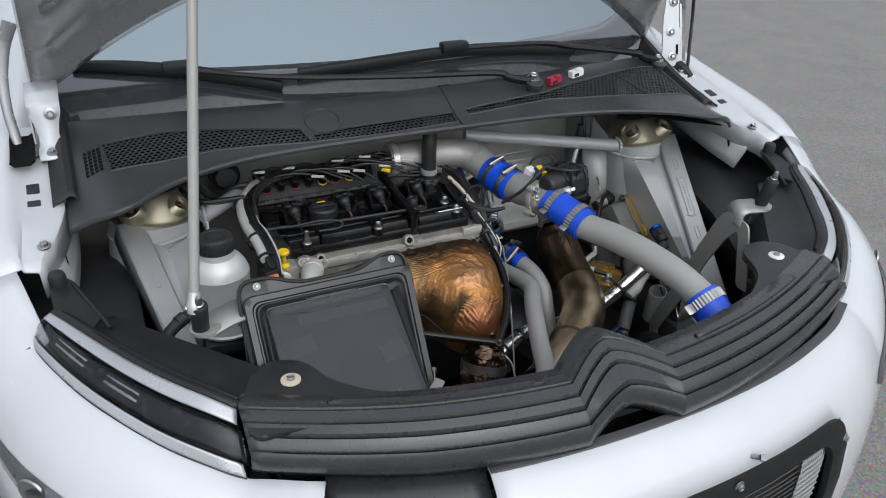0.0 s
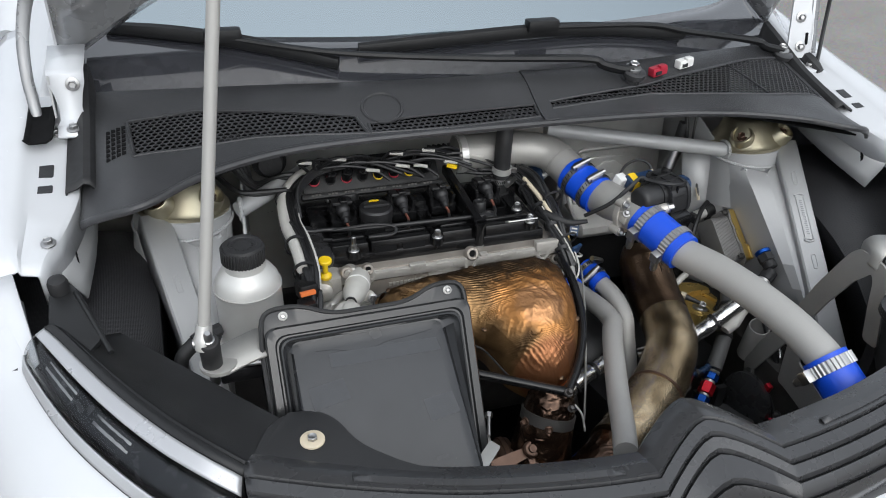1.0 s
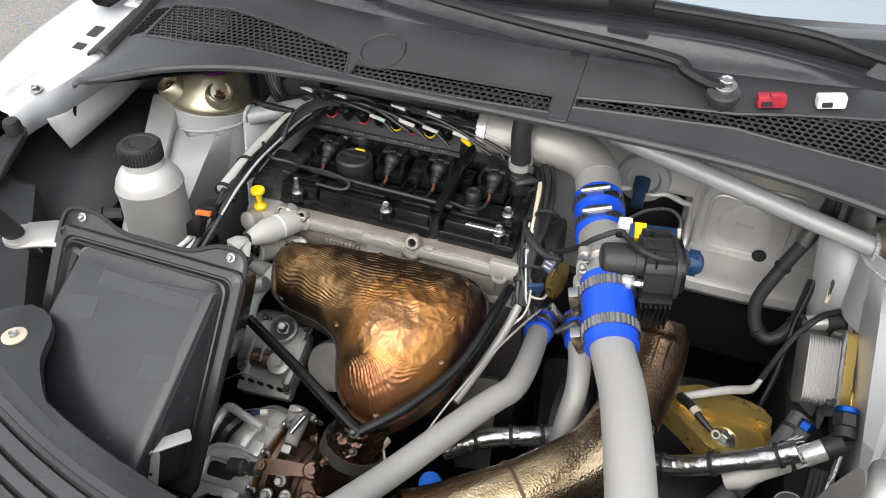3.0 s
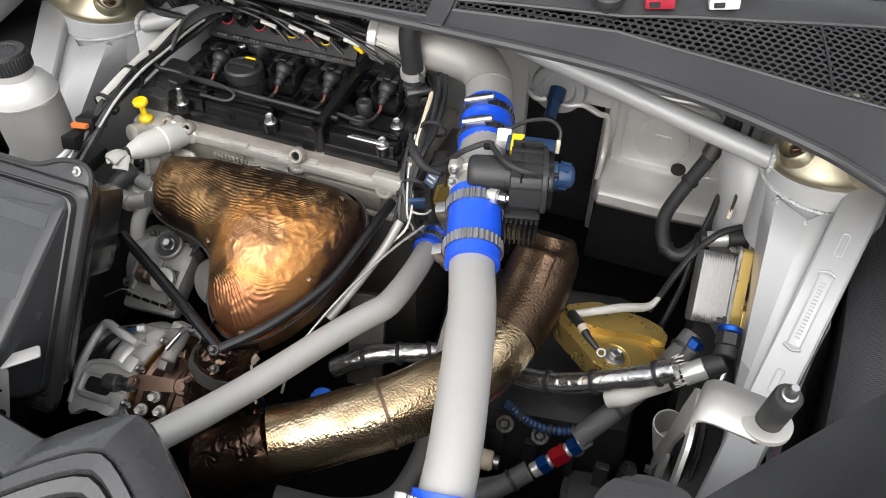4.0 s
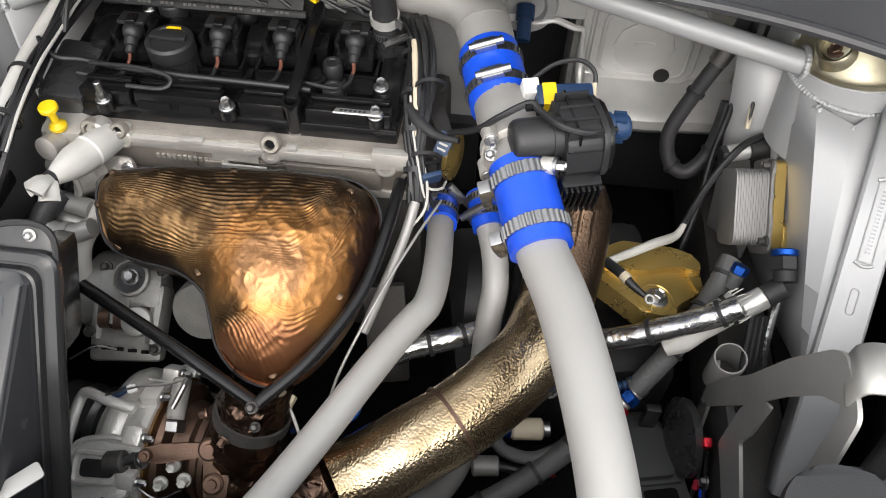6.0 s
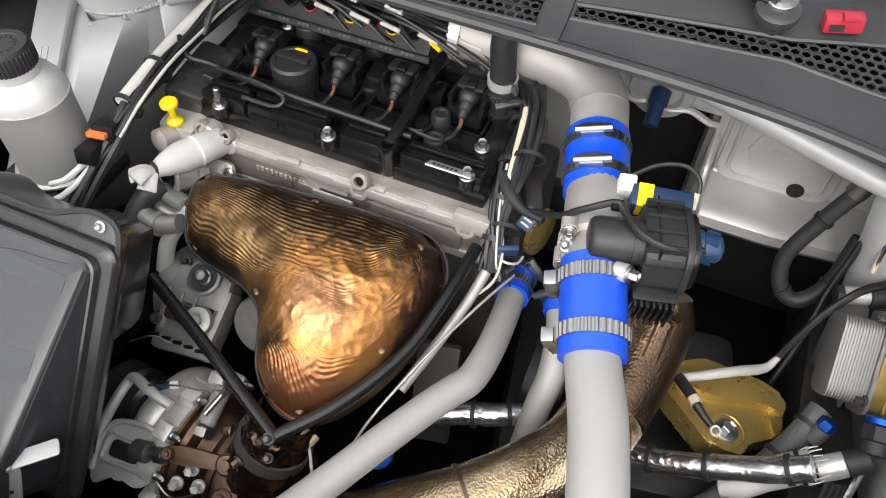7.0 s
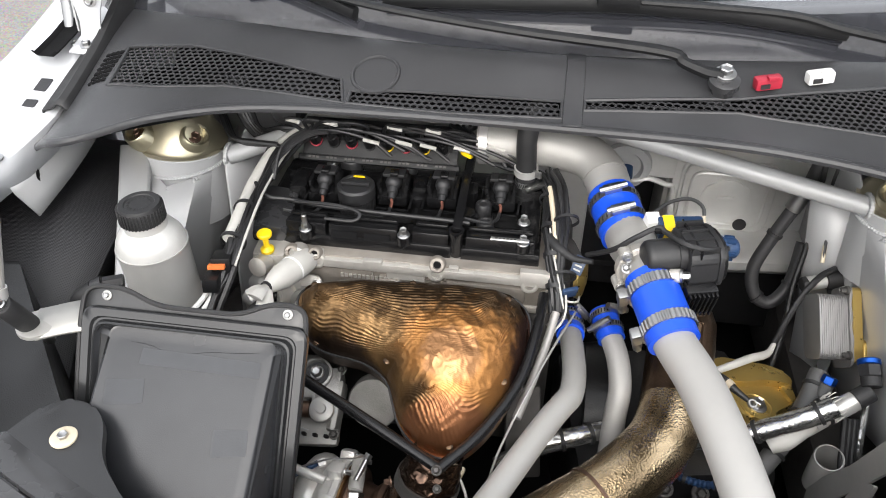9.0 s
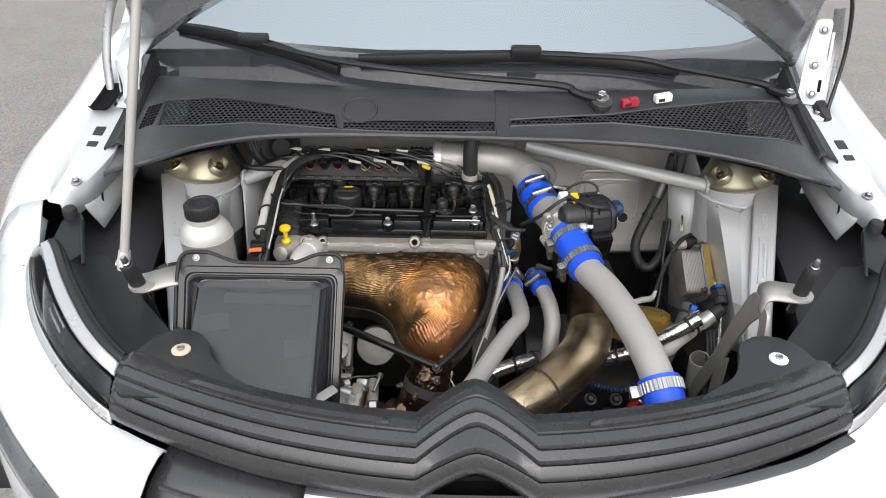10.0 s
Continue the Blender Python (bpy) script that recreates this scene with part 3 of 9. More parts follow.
# black panel in the notch
part("notch_panel", grid(bmesh.new(), [[skin(-0.43 + 0.2 * i / 8, d, -0.02) for d in (0.0, 0.03, 0.06, 0.1)] for i in range(9)]), GLOSSB, bumper, "black blanking panel", solid=0.003)
bm = tube(bmesh.new(), [skin(-0.415 + 0.165 * i / 8, 0.028, -0.016) for i in range(9)], 0.0035, 6)
part("panel_rib", bm, GLOSSB, bumper)
# lower lamps set into the bumper, with their seams
for s in (-1, 1):
    out = []
    for k in range(65):
        u = 2 * math.pi * k / 64
        x = 0.610 + 0.125 * math.cos(u)
        d = 0.098 - 0.024 * math.sin(u) * (1 - 0.25 * math.cos(u)) - 0.010 * math.cos(u)
        out.append((s * x, d))
    cx, cd = s * 0.610, 0.098
    lens = [[skin(cx + (x - cx) * f, cd + (d - cd) * f, h) for x, d in out[:-1]] for f, h in ((1.0, 0.003), (0.97, 0.007), (0.86, 0.009), (0.72, 0.010), (0.58, 0.011), (0.44, 0.011), (0.3, 0.012), (0.16, 0.012), (0.03, 0.012))]
    lamp = part("lower_lamp", grid(bmesh.new(), [[skin(cx + (x - cx) * f, cd + (d - cd) * f, h) for x, d in out[:-1]] for f, h in ((1.0, 0.0035), (0.86, 0.0045), (0.72, 0.005), (0.58, 0.005), (0.44, 0.005), (0.3, 0.005), (0.16, 0.005), (0.03, 0.005))], True), LAMPLOW, car, "almond-shaped lower headlamp in the bumper")
    part("lens", grid(bmesh.new(), lens, True), LENS, lamp, "clear lamp lens")
    q = skin(cx + s * 0.07, cd - 0.006, 0.007)
    part("lamp_bowl", lathe(bmesh.new(), q, skin(cx, cd, 0.1) - skin(cx, cd, 0.0), [(0, 0.022), (0.003, 0.021), (0.001, 0.012)], 20), STEEL, lamp)
    part("shut_line", tube(bmesh.new(), [(s * 0.737, 0.194, 0.8085), (s * 0.752, 0.197, 0.801), (s * 0.775, 0.20, 0.783), (s * 0.795, 0.203, 0.757), (s * 0.81, 0.205, 0.725)], 0.0022, 6), DARK, car)


# strut towers
def tower(s):
    c = V((s * 0.538, 0.545, 0))
    ax = V((-s * 0.10, 0.10, 1)).normalized()
    bm = bmesh.new()
    lathe(bm, c + V((s * 0.012, -0.012, 0.70)), ax, [(0, 0.080), (0.05, 0.077), (0.112, 0.074), (0.116, 0.070)], 40)
    ob = part("strut_tower", bm, SILVERL, car, "silver welded suspension strut tower")
    bm = bmesh.new()
    p = c + V((s * 0.012, -0.012, 0.70)) + ax * 0.113
    lathe(bm, p, ax, [(0, 0.0725), (0.006, 0.0725), (0.008, 0.070), (0.012, 0.068), (0.030, 0.055), (0.050, 0.046), (0.055, 0.040), (0.055, 0.02)], 40)
    part("top_mount", bm, GOLDP, ob, "pale gold zinc-plated strut top mount")
    for q in (V((s * 0.497, 0.512, 0.838)), V((s * 0.573, 0.497, 0.846)), V((s * 0.545, 0.60, 0.86))):
        out = V((q.x - c.x, q.y - c.y, 0)).normalized()
        d = (ax + out * 0.75).normalized()
        part("mount_boss", lathe(bmesh.new(), q + d * 0.005, d, [(-0.022, 0.026), (0.004, 0.0215), (0.007, 0.019), (0.006, 0.0165), (-0.004, 0.0145), (-0.005, 0.004)], 24), GOLDP, ob, "dished bolt recess")
        bolt(q + d * 0.001, d, 0.007, 0.006, ob, RUST, washer=1.4)
    # weld beads
    for h, r in ((0.092, 0.0757),):
        bead = []
        q = c + V((s * 0.012, -0.012, 0.70)) + ax * h
        for j in range(111):
            u = 2 * math.pi * j / 110
            k = 0.004 * math.sin(3 * u) * (h < 0.05)
            w = q + V((math.cos(u) * r, math.sin(u) * r, k))
            bead.append(w)
        part("weld_bead", tube(bmesh.new(), bead, [0.0037, 0.0026] * 111, 8, 4), SILVERL, ob, "rippled weld bead")
    # folded plates that carry the tower down to the rail
    bm = bmesh.new()
    tops = [(0.476, 0.62, 0.80), (0.472, 0.53, 0.795), (0.490, 0.478, 0.79), (0.527, 0.455, 0.785), (0.562, 0.478, 0.80)]
    lows = [(0.51, 0.55, 0.42), (0.524, 0.41, 0.50), (0.504, 0.25, 0.60), (0.500, 0.235, 0.61), (0.53, 0.27, 0.665)]
    grid(bm, [[V((s * a[0], a[1], a[2])).lerp(V((s * b[0], b[1], b[2])), k / 6) for a, b in zip(tops, lows)] for k in range(7)])
    part("tower_skirt", bm, SILVER, ob, "folded silver plate skirt", solid=0.003, sharp=14)
    for i0 in (1, 2):
        bead = []
        a, b = V((s * tops[i0][0], tops[i0][1] - 0.003, tops[i0][2])), V((s * tops[i0 + 1][0], tops[i0 + 1][1] - 0.003, tops[i0 + 1][2]))
        for k in range(16):
            bead.append(a.lerp(b, k / 15) - V((0, 0, 0.02 * math.sin(math.pi * k / 15))))
        part("weld_bead", tube(bmesh.new(), bead, [0.0036, 0.0026] * 16, 8, 4), SILVERL, ob, "rippled weld bead")
    # reinforcing channel running forward and down
    bm = bmesh.new()
    line = [V((s * 0.580, 0.487, 0.833)), V((s * 0.545, 0.344, 0.724)), V((s * 0.493, 0.117, 0.552))]
    d = (line[2] - line[0]).normalized()
    nrm = V((-s * 0.2, -0.6, 0.75))
    nrm = (nrm - d * nrm.dot(d)).normalized()
    sd = d.cross(nrm)
    sec = [(-0.0205, -0.05), (-0.0205, -0.002), (-0.0185, 0), (0.0185, 0), (0.0205, -0.002), (0.0205, -0.05)]
    grid(bm, [[q + sd * a + nrm * b for a, b in sec] for q in (line[0], line[0].lerp(line[2], 0.35), line[0].lerp(line[2], 0.7), line[2])])
    part("channel_brace", bm, SILVERL, ob, "light silver welded channel brace", solid=0.003)
    bmx = Matrix.Translation(line[0].lerp(line[2], 0.345) + nrm * 0.0018) @ Matrix((sd, d, nrm)).transposed().to_4x4()
    if s > 0:
        part("chassis_plate", box(bmesh.new(), None, (0.0135, 0.088, 0.0012), bev=0.0004, m=bmx), SILVERL, ob, "stamped plate on the brace")
        for k in range(17):
            part("plate_bar", box(bmesh.new(), None, (0.0052, 0.0024, 0.0003), m=bmx @ pose(0, -0.034 + 0.0042 * k, 0.0008)), UNDER, ob)
        loop = [bmx @ V((x, y, 0.0006)) for x, y in rounded([(-0.0072, -0.044), (0.0072, -0.044), (0.0072, 0.044), (-0.0072, 0.044)], 0.002)]
        part("plate_bead", tube(bmesh.new(), loop + loop[:1], 0.0009, 6, smooth=False), SILVERL, ob)
        for e in (-0.0465, 0.0465):
            part("plate_end", tube(bmesh.new(), [bmx @ V((x, e + 0.002 * (1 if e > 0 else -1) * math.cos(x * 250), 0.0006)) for x in (-0.009, -0.004, 0.001, 0.006, 0.010)], 0.002, 7), SILVERL, ob)
    for k in (0.17, 0.53) if s > 0 else (0.25, 0.5, 0.72):
        mm = Matrix.Translation(line[0].lerp(line[2], k) + nrm * 0.0018) @ Matrix((sd, d, nrm)).transposed().to_4x4()
        part("weld_loop", tube(bmesh.new(), [mm @ V((x, y, 0)) for x, y in rounded([(-0.004, -0.014), (0.004, -0.014), (0.004, 0.014), (-0.004, 0.014)], 0.004)] + [mm @ V((-0.004, -0.01, 0))], 0.0009, 5, smooth=False), SILVER, ob)
    return ob


for s in (-1, 1):
    tower(s)

# wheel-arch liners: woven black shells over the wheels
for s in (-1, 1):
    rows = []
    for k in range(22):
        a = radians(20 + 150 * k / 21)
        rows.append([V((s * x, 0.46 + math.cos(a) * r, 0.365 + math.sin(a) * r)) for x, r in ((0.588, 0.33), (0.590, 0.375), (0.612, 0.395), (0.66, 0.405), (0.73, 0.41), (0.84, 0.41))])
    part("arch_liner", grid(bmesh.new(), rows), WEAVE, car, "black woven wheel-arch liner", solid=0.003)
    # chassis rail and side wall of the bay
    bm = bmesh.new()
    box(bm, (s * 0.485, 0.35, 0.44), (0.07, 0.9, 0.13), bev=0.008)
    part("chassis_rail", bm, CASTD, car, "dark grey chassis rail")
    bm = bmesh.new()
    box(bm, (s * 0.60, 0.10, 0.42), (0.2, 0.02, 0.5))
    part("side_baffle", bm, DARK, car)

# firewall with its pressed panel, opening and ledge
fw = part("firewall", box(box(bmesh.new(), (-0.315, 0.735, 0.70), (0.85, 0.02, 0.46), bev=0.006), (0.47, 0.735, 0.70), (0.45, 0.02, 0.46), bev=0.006), FIREM, car, "pale silver painted firewall")
part("firewall_bridge", box(bmesh.new(), (0.178, 0.733, 0.815), (0.14, 0.02, 0.23), bev=0.004), FIREM, fw)
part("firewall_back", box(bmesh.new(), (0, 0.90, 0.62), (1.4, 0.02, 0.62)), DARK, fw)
bm = bmesh.new()
prism(bm, rounded([(-0.075, -0.046), (0.075, -0.046), (0.075, 0.085), (-0.075, 0.085)], 0.022), facing((0.338, 0.725, 0.655), (0, -1, 0)), 0.012, 0.005)
pan = part("pressed_panel", bm, FIREM, fw, "pressed silver blanking panel")
bm = prism(bmesh.new(), rounded([(-0.062, -0.034), (0.062, -0.034), (0.062, 0.07), (-0.062, 0.07)], 0.018), facing((0.338, 0.7135, 0.655), (0, -1, 0)), 0.005, 0.002)
part("raised_field", bm, FIREM, pan)
for hw, hh, r0, yy in ((0.077, 0.084, 0.022, 0.7225), (0.062, 0.068, 0.018, 0.7105)):
    loop = [V((0.338 + x, yy, 0.6575 + z)) for x, z in rounded([(-hw, 0.036 - hh), (hw, 0.036 - hh), (hw, hh), (-hw, hh)], r0, 6)]
    part("panel_bead", tube(bmesh.new(), loop + loop[:1], 0.0036, 8, smooth=False), FIREM, pan)
bm = bmesh.new()
lathe(bm, (0.335, 0.709, 0.675), (0, -1, 0), [(0, 0.044), (0.003, 0.043), (0.004, 0.040), (0.004, 0.02)], 10)
box(bm, (0.335, 0.7045, 0.682), (0.028, 0.003, 0.008), bev=0.002)
part("round_cover", bm, FIREM, pan)
part("grommet_hole", lathe(bmesh.new(), (0.37, 0.709, 0.628), (0, -1, 0), [(0, 0.0115), (0.003, 0.0115), (0.003, 0.005)], 18), RUBBER, pan)
rows = [[V((x, y + dy, z)) for y, z in ((0.727, 0.622), (0.718, 0.611), (0.70, 0.607), (0.676, 0.603), (0.660, 0.598), (0.650, 0.589), (0.648, 0.576), (0.654, 0.566), (0.668, 0.560))] for x, dy in ((0.252, 0.012), (0.262, 0.0), (0.3, 0.0), (0.36, 0.0), (0.42, 0.006), (0.50, 0.012), (0.66, 0.02))]
part("firewall_ledge", grid(bmesh.new(), rows), FIREM, fw, "silver stepped foot of the firewall", solid=0.004)
# bent, bright-edged rim of the opening
rim_line = [(0.112, 0.721, 0.704), (0.13, 0.712, 0.699), (0.155, 0.716, 0.702), (0.178, 0.708, 0.700), (0.205, 0.714, 0.703), (0.232, 0.706, 0.699), (0.246, 0.714, 0.690), (0.249, 0.712, 0.655), (0.251, 0.702, 0.625), (0.252, 0.668, 0.602)]
part("opening_rim", tube(bmesh.new(), rim_line, [0.004, 0.0055, 0.0035, 0.005, 0.004, 0.006, 0.004], 8), FIREM, fw, "bent bright edge of the firewall opening")
part("opening_post", box(bmesh.new(), (0.244, 0.79, 0.56), (0.016, 0.10, 0.26), bev=0.004), DULLA, fw)
# the tray's unlit black stands in for the shade low in the bay
part("undertray", box(bmesh.new(), (0, 0.52, 0.27), (1.25, 1.30, 0.012), bev=0.003), PIT, fw, "tray under the engine bay, coloured as unlit black")
# shade at the firewall's foot is put into the dark colour
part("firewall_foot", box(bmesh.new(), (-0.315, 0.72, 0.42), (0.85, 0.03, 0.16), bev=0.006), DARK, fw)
# the shelf lies in shadow below the ledge; its black paints that shade
part("lower_shelf", box(bmesh.new(), (0.458, 0.682, 0.50), (0.41, 0.03, 0.13), (-8, 0, 0), bev=0.006), PIT, fw, "lower shelf with shade put into its black")
part("bulkhead_ring", lathe(bmesh.new(), (0.162, 0.722, 0.722), (0, -1, 0), [(0, 0.045), (0.01, 0.042), (0.012, 0.03), (0.004, 0.026)], 28), SILVERL, fw)
bm = lathe(bmesh.new(), (0.162, 0.715, 0.722), (0.0, -0.8, -0.6), [(0, 0.013), (0.02, 0.013), (0.02, 0.01), (0.05, 0.01)], 18)
part("bulkhead_plug", bm, SENSOR, fw, "blue and black bulkhead connector")
# side plate between brace and tower
bm = bmesh.new()
grid(bm, [[V((0.465, 0.73, 0.86)), V((0.47, 0.62, 0.845)), V((0.475, 0.52, 0.80))], [V((0.48, 0.73, 0.60)), V((0.488, 0.62, 0.60)), V((0.495, 0.49, 0.60))], [V((0.48, 0.73, 0.40)), V((0.488, 0.62, 0.40)), V((0.498, 0.47, 0.40))]])
part("side_plate", bm, SILVER, fw, "grey side plate", solid=0.004)
bm = bmesh.new()
grid(bm, [[V((-0.43, 0.73, 0.83)), V((-0.44, 0.62, 0.83)), V((-0.45, 0.50, 0.80))], [V((-0.43, 0.73, 0.60)), V((-0.445, 0.62, 0.60)), V((-0.455, 0.48, 0.60))], [V((-0.43, 0.73, 0.40)), V((-0.445, 0.62, 0.40)), V((-0.455, 0.45, 0.40))]])
part("side_plate", bm, SILVER, fw, "grey side plate", solid=0.004)

for s in (-1, 1):
    for y in (0.45, 2.98):
        bm = lathe(bmesh.new(), (s * 0.68, y, 0.315), (s, 0, 0), [(0, 0.21), (0.01, 0.29), (0.03, 0.315), (0.17, 0.315), (0.19, 0.29), (0.195, 0.22)], 40)
        wh = part("wheel", bm, RUBBER, car, "black road tyre on a white rim")
        part("rim", lathe(bmesh.new(), (s * 0.86, y, 0.315), (s, 0, 0), [(0, 0.215), (0.012, 0.21), (0.014, 0.19), (-0.03, 0.06), (0.0, 0.05)], 30), WHITEP, wh)
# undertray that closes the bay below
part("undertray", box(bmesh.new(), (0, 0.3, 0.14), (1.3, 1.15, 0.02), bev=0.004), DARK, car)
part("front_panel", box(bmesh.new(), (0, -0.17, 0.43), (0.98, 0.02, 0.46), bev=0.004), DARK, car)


# ------------------------------------------------------------ cowl
COWL_Y = [(-0.668, 0.397), (-0.6, 0.355), (-0.5, 0.408), (-0.4, 0.441), (-0.3, 0.455), (-0.2, 0.458), (0.0, 0.456), (0.1, 0.453), (0.2, 0.449), (0.3, 0.438), (0.4, 0.414), (0.5, 0.382), (0.6, 0.345), (0.668, 0.39)]
COWL_X, COWL_F = np.array([p[0] for p in COWL_Y]), np.array([p[1] for p in COWL_Y])
COWL_D = np.gradient(COWL_F, COWL_X)


def cowl_edge(x):
    """Front edge (y, z) and rear edge (y, z) of the scuttle at x."""
    a = abs(x)
    k = int(min(len(COWL_X) - 2, max(0, np.searchsorted(COWL_X, x) - 1)))
    h = float(COWL_X[k + 1] - COWL_X[k])
    t = min(1.0, max(0.0, (x - float(COWL_X[k])) / h))
    yf = float(COWL_F[k] * (1 + 2 * t) * (1 - t) ** 2 + COWL_D[k] * h * t * (1 - t) ** 2 + COWL_F[k + 1] * t * t * (3 - 2 * t) + COWL_D[k + 1] * h * t * t * (t - 1))
    zf = 0.936 - 0.30 * max(0, a - 0.35) ** 2 - 0.6 * max(0, a - 0.58) ** 1.0 * max(0, a - 0.58) * 6
    return yf, zf, 0.576 + 0.33 * x * x, 0.978 - 0.05 * a * a


def cowl_z(x, y):
    yf, zf, yr, zr = cowl_edge(x)
    v = min(1, max(0, (y - yf) / (yr - yf)))
    return zf + (zr - zf) * v * v * (3 - 2 * v)


GR = [
    [(-0.592, 0.482), (-0.600, 0.574), (-0.500, 0.575), (-0.405, 0.551), (-0.262, 0.515), (-0.250, 0.472), (-0.335, 0.482), (-0.42, 0.488), (-0.52, 0.480)],
    [(-0.245, 0.472), (-0.245, 0.497), (-0.172, 0.501), (-0.062, 0.50), (0.04, 0.50), (0.04, 0.472), (-0.114, 0.466)],
    [(0.068, 0.503), (0.265, 0.525), (0.42, 0.565), (0.540, 0.605), (0.634, 0.622), (0.619, 0.470), (0.49, 0.474), (0.37, 0.488), (0.265, 0.502), (0.068, 0.488)],
]


def inside(x, y, poly):
    hit = False
    for (x0, y0), (x1, y1) in zip(poly, poly[1:] + poly[:1]):
        if (y0 > y) != (y1 > y) and x < (x1 - x0) * (y - y0) / (y1 - y0) + x0:
            hit = not hit
    return hit


def edge_gap(x, y, poly):
    p, best = V((x, y)), 9.0
    for a, b in zip(poly, poly[1:] + poly[:1]):
        a, b = V(a), V(b)
        t = min(1, max(0, (p - a).dot(b - a) / (b - a).length_squared))
        best = min(best, (a + (b - a) * t - p).length)
    return best


# panel skin, left open where the grilles sit
bm = bmesh.new()
NX, NY = 300, 64
vs = {}


def cowl_vert(i, j):
    if (i, j) not in vs:
        x = -0.668 + 1.336 * i / NX
        yf, zf, yr, zr = cowl_edge(x)
        y = yf + (yr - yf) * j / NY
        vs[i, j] = bm.verts.new((x, y, cowl_z(x, y)))
    return vs[i, j]


for i in range(NX):
    for j in range(NY):
        x = -0.668 + 1.336 * (i + 0.5) / NX
        yf, zf, yr, zr = cowl_edge(x)
        y = yf + (yr - yf) * (j + 0.5) / NY
        if not any(inside(x, y, g) for g in GR):
            bm.faces.new([cowl_vert(a, b) for a, b in ((i, j), (i + 1, j), (i + 1, j + 1), (i, j + 1))])
cowl = part("cowl_panel", bm, COWLM, car, "dark grey plastic scuttle panel below the windscreen", solid=0.003)
# rolled front lip and stepped rear edge
rows = []
for i in range(91):
    x = -0.668 + 1.336 * i / 90
    yf, zf, yr, zr = cowl_edge(x)
    rows.append([V((x, yf + 0.006, zf + 0.0012)), V((x, yf + 0.001, zf + 0.003)), V((x, yf - 0.003, zf + 0.002)), V((x, yf - 0.005, zf - 0.001)), V((x, yf - 0.0045, zf - 0.005)), V((x, yf + 0.002, zf - 0.007))])
part("front_lip", grid(bmesh.new(), rows), COWLM, cowl, solid=0.002)
rows = []
for i in range(61):
    x = -0.668 + 1.336 * i / 60
    yf, zf, yr, zr = cowl_edge(x)
    rows.append([V((x, yr - 0.002, zr)), V((x, yr + 0.004, zr - 0.001)), V((x, yr + 0.006, zr - 0.012)), V((x, yr + 0.05, zr - 0.022)), V((x, yr + 0.09, zr - 0.02))])
part("rear_trough", grid(bmesh.new(), rows), GLOSSB, cowl, "black trough at the foot of the glass", solid=0.002)
for g in GR:
    # raised frame
    bm = bmesh.new()
    loop = [V((x, y, cowl_z(x, y) + 0.0005)) for a, b in zip(g, g[1:] + g[:1]) for x, y in [tuple(V(a).lerp(V(b), k / 8)) for k in range(8)]]
    tube(bm, loop + [loop[0]], 0.0026, 6, smooth=False)
    part("grille_frame", bm, COWLM, cowl)
    # honeycomb: a walled hexagon for each opening
    bm = bmesh.new()
    pitch, r_in = 0.0098, 0.0045
    j = 0
    y = 0.44
    while y < 0.65:
        x = -0.66 + (pitch / 2 if j % 2 else 0)
        while x < 0.66:
            if inside(x, y, g) and edge_gap(x, y, g) > 0.002:
                rings = []
                for rad, dz in ((pitch / math.sqrt(3) * 1.01, 0), (r_in, 0), (r_in * 0.97, -0.0018)):
                    rings.append([bm.verts.new((x + rad * math.sin(u), y + rad * math.cos(u) * 0.9, cowl_z(x, y) + dz - 0.001 + 0.25 * rad * math.cos(u))) for u in (math.pi / 3 * k for k in range(6))])
                for q0, q1 in zip(rings, rings[1:]):
                    for k in range(6):
                        bm.faces.new((q0[k], q0[(k + 1) % 6], q1[(k + 1) % 6], q1[k]))
            x += pitch
        j += 1
        y += pitch * 0.866 * 0.9
    part("honeycomb_mesh", bm, COWLM, cowl, "black honeycomb intake grille", kind="stuff")
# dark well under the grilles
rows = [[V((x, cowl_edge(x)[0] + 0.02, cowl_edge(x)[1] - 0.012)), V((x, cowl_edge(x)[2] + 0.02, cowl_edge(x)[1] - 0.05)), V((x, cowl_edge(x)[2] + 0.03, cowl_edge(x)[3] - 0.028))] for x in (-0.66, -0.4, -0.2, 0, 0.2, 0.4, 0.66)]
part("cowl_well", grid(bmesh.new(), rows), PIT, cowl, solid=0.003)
# seam across the right grille and small side slots
for line in ([(0.478, 0.585), (0.492, 0.53), (0.502, 0.476)],):
    part("grille_seam", tube(bmesh.new(), [V((x, y, cowl_z(x, y) + 0.0005)) for x, y in line], 0.0016, 6), DARK, cowl)
for j in range(7):
    for i in range(4):
        x, y = -0.628 + 0.0075 * i, 0.497 + 0.0105 * j
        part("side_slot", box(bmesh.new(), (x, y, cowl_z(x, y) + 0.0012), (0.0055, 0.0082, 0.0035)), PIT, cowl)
# raised ring, joint strap, end cheeks
bm = bmesh.new()
loop = [V((-0.216 + 0.032 * math.cos(u), 0.524 + 0.03 * math.sin(u), cowl_z(-0.216 + 0.032 * math.cos(u), 0.524 + 0.03 * math.sin(u)) + 0.002)) for u in (2 * math.pi * k / 36 for k in range(37))]
tube(bm, loop, 0.003, 6, smooth=False)
part("moulded_ring", bm, COWLM, cowl)
rows = [[V((x, y, cowl_z(x, y) + h)) for y in (0.452, 0.46, 0.48, 0.5, 0.53, 0.555, 0.575)] for x, h in ((0.042, 0), (0.0425, 0.004), (0.066, 0.004), (0.0665, 0))]
part("joint_strap", grid(bmesh.new(), rows), COWLM, cowl, solid=0.001)
